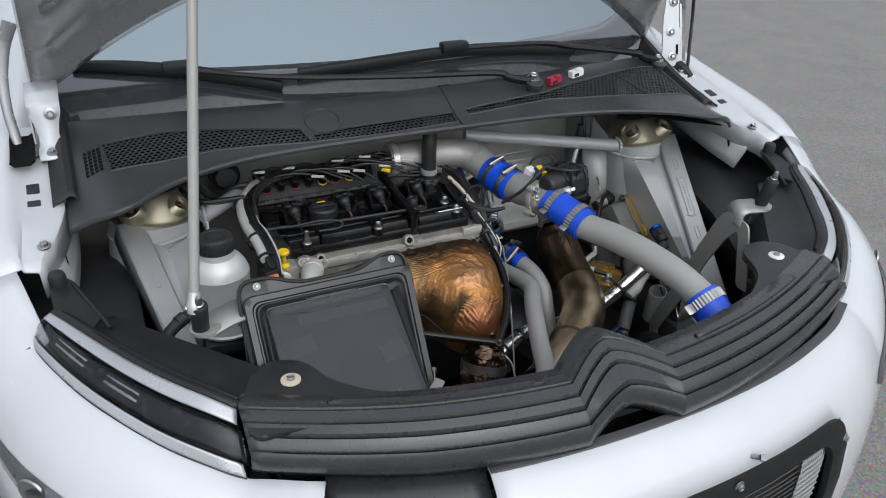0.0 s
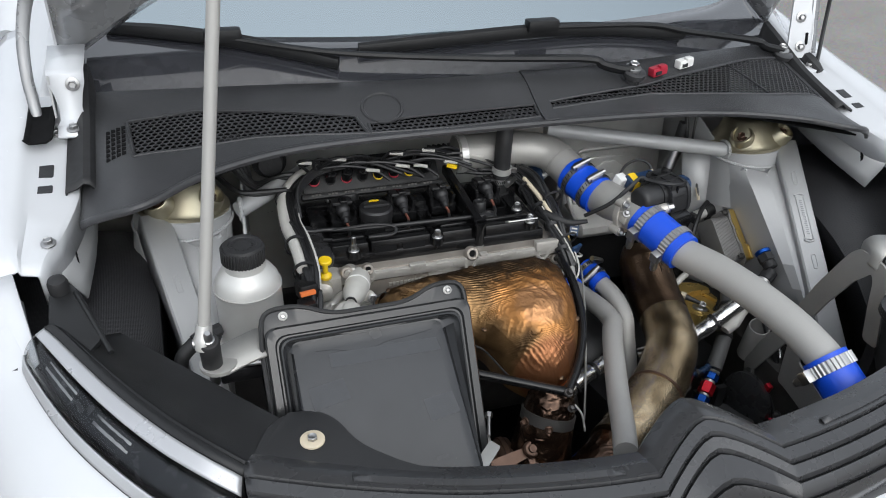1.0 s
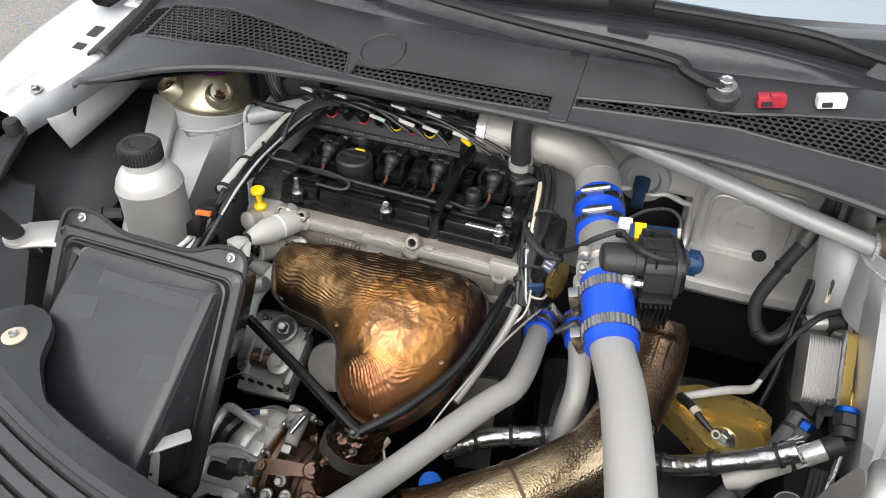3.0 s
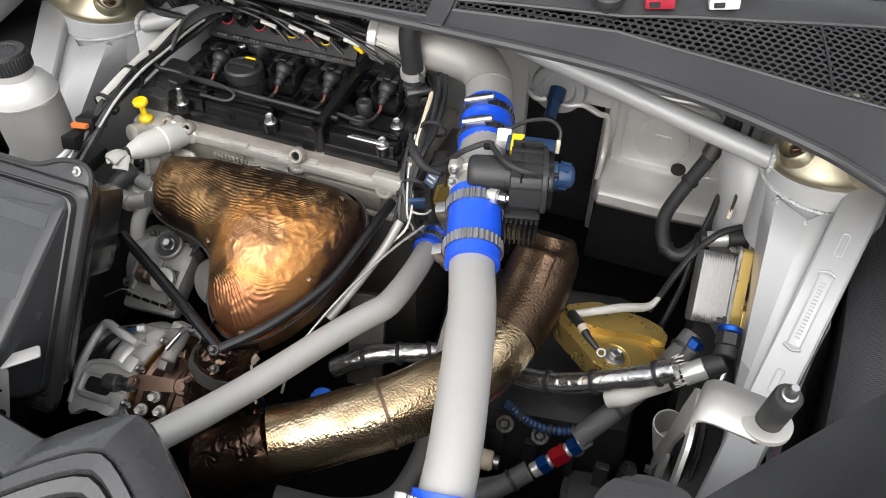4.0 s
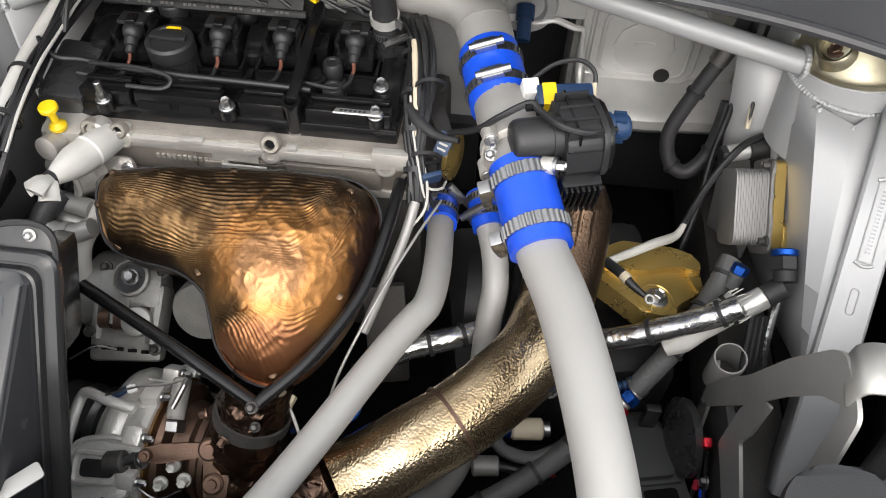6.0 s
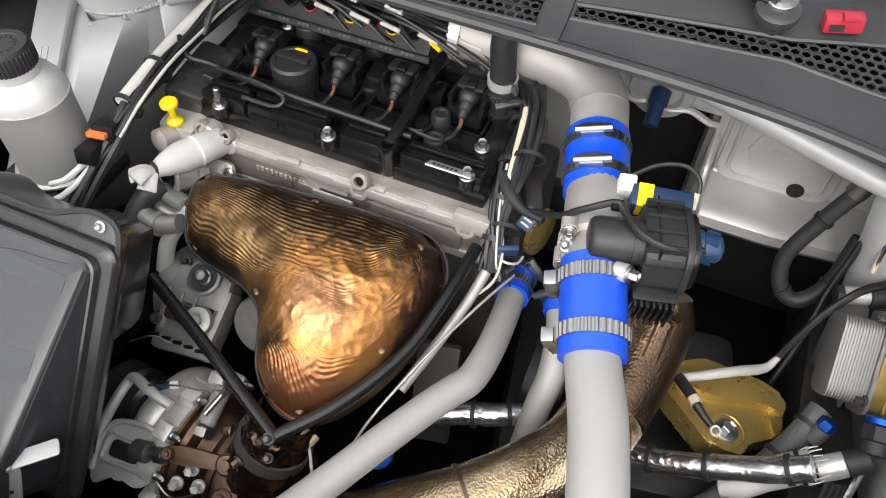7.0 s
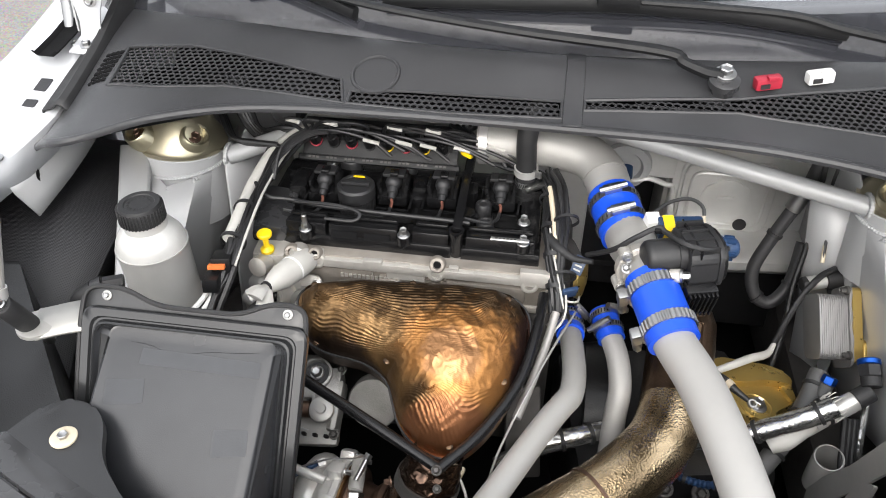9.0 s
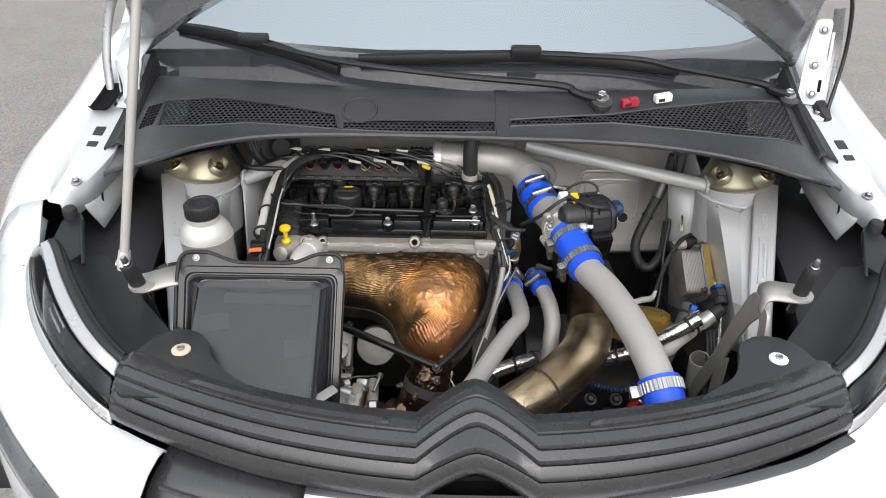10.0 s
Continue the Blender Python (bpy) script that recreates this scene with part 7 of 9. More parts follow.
tb = thing("throttle_body", "cast throttle body with a black electric motor", "throttle body", (0.155, 0.37, 0.77))
t0, t1 = V((0.139, 0.424, 0.808)), V((0.164, 0.312, 0.814))
bm = tube(bmesh.new(), [t0, t0.lerp(t1, 0.35), t0.lerp(t1, 0.6), t1], [0.0305, 0.031, 0.027, 0.0265], 26)
part("bore", bm, ELBOW, tb, "grey cast bore")
bm = bmesh.new()
for p in (t0.lerp(t1, 0.72),):
    lathe(bm, p - (t1 - t0).normalized() * 0.006, t1 - t0, [(0, 0.03), (0.002, 0.034), (0.012, 0.034), (0.014, 0.03)], 26)
for a in (45, 135, 225, 315):
    d = V((math.cos(radians(a)), 0.25 * math.cos(radians(a)), math.sin(radians(a))))
    q = t0.lerp(t1, 0.72) + d * 0.036
    cyl(bm, q - (t1 - t0).normalized() * 0.009, q + (t1 - t0).normalized() * 0.011, 0.008, seg=14)
part("bolt_flange", bm, CAST, tb)
for a in (45, 135, 225, 315):
    d = V((math.cos(radians(a)), 0.25 * math.cos(radians(a)), math.sin(radians(a))))
    bolt(t0.lerp(t1, 0.72) + d * 0.036 + (t1 - t0).normalized() * 0.011, t1 - t0, 0.0045, 0.006, tb)
# drive: round motor, gear case with its flange and ribs, finned foot, plug and sensor
mn, mf = V((0.152, 0.320, 0.845)), V((0.241, 0.345, 0.845))
md = (mf - mn).normalized()
mot = part("motor", lathe(bmesh.new(), mn, md, [(0, 0.012), (0.001, 0.0165), (0.004, 0.0195), (0.009, 0.0205), (0.052, 0.0215), (0.054, 0.018)], 36), CAPM, tb, "black round motor housing")
part("motor_band", ring(bmesh.new(), mn + md * 0.040, md, 0.0212, 0.004, 0.0018, 32), CAPM, mot)
MX = Matrix.Translation(mn + md * 0.046 + V((0, 0.006, -0.004))) @ Matrix((V((0, 0, 1)).cross(md), V((0, 0, 1)), md)).transposed().to_4x4()
outl = rounded([(-0.040, -0.022), (-0.034, 0.018), (-0.018, 0.027), (0.022, 0.025), (0.036, 0.010), (0.034, -0.024)], 0.012, 4)
gc_ = part("gear_case", prism(bmesh.new(), outl, MX, 0.036, 0.004), CAPM, tb, "black moulded gear case")
part("case_flange", prism(bmesh.new(), [(x * 1.07, y * 1.08) for x, y in outl], MX @ pose(0, 0, 0.035), 0.006, 0.0015), CAPM, gc_)
part("case_cover", prism(bmesh.new(), [(x * 0.95, y * 0.93) for x, y in outl], MX @ pose(0, 0, 0.0412), 0.006, 0.002), COVERM, gc_)
for k in range(4):
    part("case_rib", box(bmesh.new(), None, (0.003, 0.05, 0.034), bev=0.001, m=MX @ pose(-0.028 + 0.018 * k, 0.004, 0.018)), CAPM, gc_)
part("case_seam", box(bmesh.new(), None, (0.066, 0.054, 0.0022), bev=0.0006, m=MX @ pose(0, 0, 0.012)), COVERM, gc_)
part("finned_foot", box(bmesh.new(), (0.220, 0.314, 0.803), (0.040, 0.034, 0.044), (12, 0, 15), bev=0.004), COVERM, gc_, "finned black foot of the drive")
for k in range(7):
    part("foot_fin", box(bmesh.new(), None, (0.0026, 0.008, 0.040), bev=0.0008, m=pose(0.220, 0.314, 0.803, 12, 0, 15) @ pose(-0.0165 + 0.0055 * k, -0.0185, 0)), COVERM, gc_)
part("plug", lathe(bmesh.new(), mf + V((0.0, 0.002, 0.002)), md, [(0, 0.016), (0.006, 0.016), (0.008, 0.0135), (0.020, 0.0135), (0.024, 0.011), (0.026, 0.006)], 12), SENSOR, tb, "dark blue-black plug")
for u in range(6):
    part("plug_rib", box(bmesh.new(), tuple(mf + md * 0.014 + V((0, 0.002 + 0.0135 * math.cos(u), 0.002 + 0.0135 * math.sin(u)))), (0.012, 0.003, 0.003)), SENSOR, tb)
tag2 = part("sensor_block", box(bmesh.new(), (0.203, 0.396, 0.838), (0.058, 0.024, 0.020), (18, 0, 10), bev=0.004), SENSOR, tb, "dark blue sensor block")
part("sensor_label", box(bmesh.new(), None, (0.014, 0.0246, 0.0206), m=pose(0.203, 0.396, 0.838, 18, 0, 10) @ pose(-0.016, 0, 0.0)), YELLOW, tag2, "yellow label")
part("sensor_socket", box(bmesh.new(), (0.168, 0.402, 0.840), (0.017, 0.018, 0.018), (20, 0, 14), bev=0.002), WHITEP, tb, "white plastic sensor socket")
part("sensor_lead", tube(bmesh.new(), [(0.170, 0.41, 0.848), (0.19, 0.425, 0.856), (0.215, 0.43, 0.860), (0.231, 0.42, 0.855), (0.233, 0.405, 0.840)], 0.0024, 8), WIRE, tb)
part("lead_tip", tube(bmesh.new(), [(0.232, 0.412, 0.848), (0.233, 0.402, 0.836)], 0.003, 8), CREAM, tb)
part("motor_lead", tube(bmesh.new(), [(0.090, 0.37, 0.80), (0.118, 0.345, 0.832), (0.140, 0.338, 0.858), (0.166, 0.345, 0.872), (0.176, 0.338, 0.871), (0.196, 0.318, 0.872), (0.222, 0.316, 0.868), (0.250, 0.335, 0.858)], 0.0034, 9), WIRE, tb)
part("cable_clip", box(bmesh.new(), (0.168, 0.344, 0.870), (0.012, 0.010, 0.007), (0, 0, 15), bev=0.002), COVERM, tb)
bm = cyl(bmesh.new(), (0.184, 0.303, 0.834), (0.196, 0.300, 0.838), 0.0085, seg=18, bev=0.001)
part("side_lug", bm, CAST, tb)
bolt((0.196, 0.300, 0.838), (1, -0.25, 0.3), 0.0052, 0.007, tb)
part("side_lug", box(bmesh.new(), (0.138, 0.326, 0.815), (0.018, 0.016, 0.020), (0, 0, 20), bev=0.004), CAST, tb)
bolt((0.136, 0.320, 0.824), (-0.3, -0.6, 0.8), 0.0045, 0.006, tb)

coup2 = thing("silicone_coupler", "bright blue silicone coupler with ribbed clamps", "hose", (0.178, 0.28, 0.76), "blue couplers")
h2a, h2b = V((0.164, 0.318, 0.815)), V((0.191, 0.232, 0.794))
part("sleeve", tube(bmesh.new(), [h2a, h2a.lerp(h2b, 0.5), h2b], 0.0305, 36), BLUE, coup2)
rib_clamp(h2a.lerp(h2b, 0.2), h2b - h2a, 0.0308, coup2, (-1, -0.2, -0.2))
rib_clamp(h2a.lerp(h2b, 0.78), h2b - h2a, 0.0308, coup2, (-1, -0.2, -0.3))

cpipe = thing("charge_pipe", "long light grey coated charge pipe", "intake pipe", (0.24, 0.09, 0.75))
part("pipe", tube(bmesh.new(), [h2a.lerp(h2b, 0.6), h2b, (0.212, 0.175, 0.795), (0.229, 0.115, 0.792), (0.243, 0.06, 0.785), (0.252, 0.02, 0.776), (0.258, -0.016, 0.765), (0.263, -0.045, 0.75), (0.268, -0.07, 0.73)], 0.0248, 28), PIPE, cpipe)
coup3 = thing("silicone_coupler", "bright blue silicone coupler low behind the front cover", "hose", (0.262, -0.04, 0.70), "blue couplers")
h3a, h3b = V((0.2575, -0.012, 0.767)), V((0.268, -0.068, 0.733))
part("sleeve", tube(bmesh.new(), [h3a, h3a.lerp(h3b, 0.5), h3b], 0.0305, 28), BLUE, coup3)
rib_clamp(h3a.lerp(h3b, 0.22), h3b - h3a, 0.0308, coup3, (-1, 0, -0.2), 0.016)
rib_clamp(h3a.lerp(h3b, 0.86), h3b - h3a, 0.0308, coup3, (-1, 0, -0.2), 0.012)

# ------------------------------------------------------------ coolant pipes
def coolant(label, top, rest, r):
    ob = thing("coolant_pipe", label, "pipe", rest[-1], "grey pipes")
    part("pipe", tube(bmesh.new(), [top] + rest, r, 22), PIPE, ob)
    d = (V(rest[0]) - V(top)).normalized()
    part("sleeve", tube(bmesh.new(), [V(top) - d * 0.035, V(top) - d * 0.01, V(top) + d * 0.012], r + 0.004, 22), BLUE, ob, "blue silicone sleeve")
    worm_clamp(V(top) - d * 0.004, d, r + 0.0045, ob, (-0.6, -0.5, 0.6), 0.009)
    worm_clamp(V(top) - d * 0.026, d, r + 0.0045, ob, (0.6, -0.5, 0.6), 0.009)


coolant("light grey coated pipe bent forward under the cover", (0.083, 0.372, 0.658), [(0.087, 0.32, 0.668), (0.0885, 0.27, 0.679), (0.0845, 0.232, 0.684), (0.073, 0.210, 0.686), (0.060, 0.187, 0.687), (0.036, 0.139, 0.689), (0.001, 0.066, 0.692), (-0.029, 0.002, 0.701), (-0.052, -0.042, 0.708)], 0.0157)
coolant("light grey coated pipe running down behind the exhaust", (0.138, 0.375, 0.66), [(0.150, 0.335, 0.65), (0.155, 0.30, 0.63), (0.152, 0.278, 0.60), (0.150, 0.25, 0.55), (0.149, 0.225, 0.49), (0.14, 0.19, 0.42), (0.11, 0.15, 0.36), (0.04, 0.12, 0.34), (-0.05, 0.10, 0.35)], 0.0155)

# ------------------------------------------------------------ exhaust downpipe
dp = thing("exhaust_downpipe", "bronze foil-wrapped exhaust downpipe with a welded seam", "exhaust pipe", (0.15, 0.2, 0.56))
line = [(0.01, 0.062, 0.60), (0.045, 0.085, 0.60), (0.085, 0.115, 0.605), (0.12, 0.14, 0.61), (0.165, 0.18, 0.62), (0.205, 0.23, 0.627), (0.224, 0.287, 0.634), (0.232, 0.335, 0.645), (0.237, 0.372, 0.662), (0.240, 0.400, 0.684), (0.241, 0.416, 0.704)]
line = [V(p) - V((0, 0.004, 0.006)) for p in line]
part("wrapped_pipe", tube(bmesh.new(), line[:7], 0.0425, 30), BRONZE, dp)
part("rear_wrap", tube(bmesh.new(), line[6:], [0.043, 0.045, 0.046, 0.043, 0.030], 30), BROWNF, dp, "dark brown pebbled foil")
EM = facing((0.2465, 0.337, 0.6885), (0.25, -0.55, 0.78), (0.10, 0.80, 0.55))
part("embossed_bar", tube(bmesh.new(), [EM @ V((x, y, 0)) for x, y in rounded([(-0.008, -0.034), (0.008, -0.034), (0.008, 0.034), (-0.008, 0.034)], 0.003)] + [EM @ V((-0.008, -0.03, 0))], 0.0014, 6, smooth=False), BROWNF, dp, "raised embossed bar")
for k in range(7):
    part("emboss_bar", box(bmesh.new(), None, (0.008, 0.005, 0.002), m=EM @ pose(0, -0.026 + 0.0085 * k, 0.0)), BROWNF, dp)
part("weld_seam", ring(bmesh.new(), (0.122, 0.1375, 0.6045), (0.75, 0.65, 0.1), 0.042, 0.004, 0.0022), RUST, dp)
part("foil_collar", tube(bmesh.new(), [(-0.06, 0.03, 0.545), (-0.03, 0.040, 0.562), (0.0, 0.052, 0.58), (0.02, 0.064, 0.592)], [0.043, 0.044, 0.042, 0.0415], 26), WRAPF, dp, "crumpled brown collar")
part("foil_flap", grid(bmesh.new(), [[(0.012 + 0.004 * i, 0.030 + 0.012 * i - 0.004 * j, 0.628 - 0.0035 * i * i + 0.006 * j) for j in (0, 1)] for i in range(4)]), COPPER, dp, "turned-up orange foil edge", solid=0.0008)

# ------------------------------------------------------------ black V brace
vb = thing("front_brace", "black V-shaped steel brace bolted at its point", "brace", (-0.06, 0.1, 0.66))
part("tube_arm", tube(bmesh.new(), [(-0.262, 0.19, 0.716), (-0.16, 0.143, 0.702), (-0.062, 0.095, 0.69)], 0.0068, 14), COVERM, vb)
part("tube_arm", tube(bmesh.new(), [(-0.062, 0.095, 0.69), (-0.02, 0.145, 0.70), (0.018, 0.215, 0.715), (0.035, 0.29, 0.735), (0.04, 0.35, 0.74)], 0.0068, 14), COVERM, vb)
bolt((-0.064, 0.090, 0.693), (0, -0.5, 0.9), 0.0045, 0.008, vb, CASTD, washer=1.4)
bolt((-0.062, 0.08, 0.672), (0, -0.5, 0.9), 0.004, 0.006, vb, CASTD, washer=1.3)

# ------------------------------------------------------------ strut braces
for s, a, b in ((1, (0.478, 0.525, 0.808), (0.115, 0.592, 0.86)), (-1, (-0.455, 0.52, 0.805), (-0.34, 0.60, 0.82))):
    ob = thing("strut_brace", "silver tubular brace from strut tower to firewall", "brace", a, "strut braces")
    part("bar", tube(bmesh.new(), [a, V(a).lerp(V(b), 0.5), b], 0.0138, 20), SILVERL, ob)
    d = V(b) - V(a)
    bead = []
    for j in range(23):
        u = 2 * math.pi * j / 22
        q = V(a) + d.normalized() * 0.004 + V((0, 0.0165 * math.cos(u), 0.0165 * math.sin(u)))
        bead.append(q)
    part("weld_bead", tube(bmesh.new(), bead, [0.0041, 0.0030] * 23, 8, 4), SILVERL, ob)

# welded gusset between brace and tower
bm = grid(bmesh.new(), [[V((0.415, 0.577, 0.795)), V((0.448, 0.562, 0.792)), V((0.484, 0.545, 0.788))], [V((0.430, 0.566, 0.70)), V((0.456, 0.552, 0.70)), V((0.482, 0.535, 0.70))], [V((0.448, 0.548, 0.58)), V((0.466, 0.535, 0.58)), V((0.486, 0.515, 0.58))], [V((0.462, 0.53, 0.45)), V((0.476, 0.515, 0.45)), V((0.49, 0.495, 0.45))]])
gus = whole("brace_gusset", bm, SILVER, "grey painted gusset plate welded below the strut brace", "bracket", solid=0.004)
part("weld_bead", tube(bmesh.new(), [V((0.413, 0.576, 0.797)).lerp(V((0.486, 0.542, 0.790)), k / 20) + V((0, -0.002, 0.0008 * math.sin(9 * k))) for k in range(21)], [0.0034, 0.0024] * 12, 8, 3), SILVERL, gus, "rippled weld bead")

# ------------------------------------------------------------ oil cooler, mount, hoses
FINM = mat("grey_fin_aluminium", (0.27, 0.265, 0.26), 0.45, 0.6, var=0.1, bump=0.05)
cool = thing("oil_cooler", "finned aluminium oil cooler on a gold plate", "oil cooler", (0.45, 0.43, 0.60))
ce1 = V((0.97, 0.137, -0.05)).normalized()
ce2 = V((-0.10, 0.72, 0.68))
ce2 = (ce2 - ce1 * ce2.dot(ce1)).normalized()
ce3 = ce1.cross(ce2)
# local x runs along the stack, y along the plates, z towards their open side
CM = Matrix.Translation((0.440, 0.430, 0.664)) @ Matrix((ce1, ce2, ce3)).transposed().to_4x4()
TURN = Matrix(((0, 0, 1, 0), (1, 0, 0, 0), (0, 1, 0, 0), (0, 0, 0, 1)))
PLATE = [(-0.047, -0.040), (-0.047, -0.006), (-0.041, 0.0), (0.041, 0.0), (0.047, -0.006), (0.047, -0.040), (0.040, -0.048), (-0.040, -0.048)]
for k in range(13):
    part("fin", prism(bmesh.new(), rounded(PLATE, 0.006, 3), CM @ pose(-0.007 + 0.0032 * k, 0, 0) @ TURN, 0.0023, 0.0005), FINM, cool)
part("fin_core", prism(bmesh.new(), rounded([(y * 0.95, z * 0.95 - 0.0012) for y, z in PLATE], 0.006, 3), CM @ pose(-0.006, 0, 0) @ TURN, 0.040), FINM, cool)
flange = [(-0.058, -0.045), (-0.057, -0.004), (-0.050, 0.005), (-0.036, 0.003), (-0.020, 0.006), (0.0, 0.001), (0.020, 0.005), (0.030, 0.0), (0.042, 0.004), (0.056, 0.006), (0.060, -0.006), (0.057, -0.045)]
part("end_flange", prism(bmesh.new(), rounded(flange, 0.006, 3), CM @ pose(0.0345, 0, 0) @ TURN, 0.0042, 0.0008), FINM, cool, "scalloped aluminium flange")
for y in (-0.040, 0.052):
    bolt(CM @ V((0.0343, y, 0.0005)), CM.to_3x3() @ V((-1, 0, 0.1)), 0.0042, 0.008, cool, CASTD)
gold_out = [(-0.050, -0.042), (-0.050, 0.0), (-0.030, 0.004), (0.055, 0.004), (0.058, -0.004), (0.058, -0.042)]
part("mount_plate", prism(bmesh.new(), rounded(gold_out, 0.004, 3), CM @ pose(0.0391, 0, 0) @ TURN, 0.013, 0.0015), GOLD, cool, "gold anodised mounting plate")
part("mount_foot", prism(bmesh.new(), rounded([(-0.050, -0.042), (-0.050, 0.004), (-0.022, 0.006), (-0.016, -0.004), (-0.016, -0.042)], 0.003, 3), CM @ pose(0.0523, 0, 0) @ TURN, 0.016, 0.0015), GOLD, cool)
for y in (0.020, -0.012):
    part("mount_pin", cyl(bmesh.new(), CM @ V((0.048, y, -0.010)), CM @ V((0.078, y, -0.012)), 0.0058, seg=16, bev=0.001), GOLD, cool)
mount = thing("engine_mount", "gold anodised machined engine mount bracket", "bracket", (0.34, 0.36, 0.52))
GM = Matrix.Translation((0.350, 0.388, 0.570)) @ pose(0, 0, 0, -4, 10, 4)
bm = prism(bmesh.new(), rounded([(-0.080, 0.008), (-0.036, 0.037), (0.037, 0.038), (0.066, 0.028), (0.066, -0.020), (0.032, -0.044), (0.024, -0.064), (-0.018, -0.064), (-0.036, -0.048), (-0.080, -0.012)], 0.007), GM @ pose(0, 0, -0.03), 0.03, 0.003)
part("bracket", bm, GOLD, mount)
part("raised_deck", prism(bmesh.new(), rounded([(-0.080, 0.010), (-0.036, 0.039), (0.037, 0.040), (0.067, 0.030), (0.067, 0.004), (0.044, 0.008), (0.016, 0.004), (-0.006, -0.006), (-0.034, -0.010), (-0.062, -0.006)], 0.008), GM, 0.012, 0.005), GOLD, mount, "stepped upper deck")
part("side_web", prism(bmesh.new(), rounded([(0.046, 0.012), (0.067, 0.012), (0.067, -0.018), (0.058, -0.024)], 0.004), GM, 0.006, 0.003), GOLD, mount)
part("bolt_recess", lathe(bmesh.new(), GM @ V((0.003, -0.040, -0.004)), GM.to_3x3() @ V((0, 0, 1)), [(0, 0.026), (0.005, 0.026), (0.0055, 0.022), (0.001, 0.018)], 24), GOLD, mount)
bolt(GM @ V((0.003, -0.040, 0.0)), GM.to_3x3() @ V((0, 0, 1)), 0.009, 0.008, mount)

hoses = [
    ("foil-wrapped oil hose with black ties", [(0.20, 0.30, 0.53), (0.271, 0.29, 0.552), (0.31, 0.288, 0.568), (0.35, 0.289, 0.592), (0.40, 0.292, 0.625), (0.43, 0.298, 0.645)], 0.014, TINFOIL),
    ("foil-wrapped oil hose by the gearbox", [(0.0, 0.225, 0.525), (0.041, 0.243, 0.548), (0.075, 0.256, 0.556), (0.106, 0.266, 0.56), (0.16, 0.29, 0.56)], 0.014, TINFOIL),
    ("grey braided oil hose", [(0.34, 0.255, 0.505), (0.385, 0.30, 0.55), (0.425, 0.36, 0.58), (0.445, 0.40, 0.60)], 0.014, BRAID),
    ("grey braided oil hose running low", [(0.10, 0.08, 0.42), (0.18, 0.13, 0.42), (0.25, 0.18, 0.435), (0.29, 0.215, 0.455)], 0.014, BRAID),
    ("thin blue corrugated hose", [(0.235, 0.275, 0.50), (0.262, 0.262, 0.50), (0.292, 0.255, 0.502), (0.325, 0.258, 0.508), (0.35, 0.27, 0.52)], 0.0056, SENSOR),
    ("grey cooling hose looped beside the firewall", [(0.425, 0.60, 0.84), (0.415, 0.60, 0.77), (0.39, 0.59, 0.70), (0.37, 0.575, 0.64), (0.38, 0.56, 0.60), (0.405, 0.555, 0.59), (0.43, 0.57, 0.62), (0.44, 0.60, 0.68)], 0.0102, HOSEG),
]
for label, pts, r, m in hoses:
    ob = thing("hose", label, "hose", pts[0], "hoses")
    rr = [r * 1.12, r * 1.12, r * 0.84, r * 0.84] * 20 if "corrugated" in label else r
    part("hose_body", tube(bmesh.new(), pts, rr, 16, 20 if "corrugated" in label else 6), m, ob)
    ln = spline(pts, 6)
    for f in (0.3, 0.62, 0.9):
        k = int(f * (len(ln) - 2))
        part("zip_tie", ring(bmesh.new(), ln[k], ln[k + 1] - ln[k], r, 0.005, 0.0022), RUBBER, ob)


def fitting(p, axis, r, pieces, name, label):
    ob = thing(name, label, "hose fitting", p, "hose fittings")
    q, t = V(p), V(axis).normalized()
    for length, rr, m, seg in pieces:
        part("nut" if seg == 6 else "collar", cyl(bmesh.new(), q, q + t * length, r * rr, seg=seg, bev=0.0012), m, ob)
        q = q + t * length
    return ob


fitting((0.294, 0.218, 0.451), (0.75, 0.6, 0.6), 0.0118, [(0.012, 0.9, ALU, 16), (0.014, 1.1, BLUEAN, 6), (0.006, 0.8, ALU, 16), (0.022, 1.2, REDAN, 6), (0.006, 0.85, ALU, 16), (0.014, 1.1, BLUEAN, 6), (0.016, 0.9, ALU, 16)], "hose_union", "red and blue anodised hose union")
fitting((0.479, 0.364, 0.672), (0.05, -0.85, -0.5), 0.0135, [(0.008, 1.1, BLUEAN, 18), (0.016, 1.1, RUBBER, 6), (0.014, 0.95, RUBBER, 16)], "hose_end", "blue and black swivel hose end")
fitting((0.483, 0.332, 0.645), (-0.75, -0.35, -0.45), 0.0135, [(0.024, 1.0, RUBBER, 16), (0.028, 1.0, ALU, 18)], "hose_end", "black elbow with a silver ferrule")
fitting((0.452, 0.380, 0.615), (-0.3, -0.5, -0.8), 0.0095, [(0.012, 1.1, BLUEAN, 6), (0.02, 1.0, BRAID, 16)], "hose_end", "blue and black elbow fitting")
fitting((0.478, 0.525, 0.676), (-0.9, -0.25, -0.1), 0.0115, [(0.022, 1.15, RUBBER, 16), (0.028, 0.95, ALU, 16), (0.008, 1.05, RUBBER, 6)], "hose_end", "silver hose end above the cooler")
part("knuckle", lathe(bmesh.new(), (0.478, 0.535, 0.668), (0.1, -0.7, -0.6), [(0, 0.012), (0.02, 0.014), (0.036, 0.012)], 16), RUBBER, cool)
fitting((-0.012, 0.205, 0.47), (0.1, -0.5, 0.85), 0.017, [(0.014, 1.0, BLUEAN, 20)], "plug_fitting", "round bright blue plug low in the bay")
fitting((-0.005, 0.405, 0.655), (0, -1, 0.3), 0.008, [(0.01, 1.0, ALU, 12), (0.014, 1.1, BLUEAN, 6)], "blue_union", "small blue anodised union on the head")
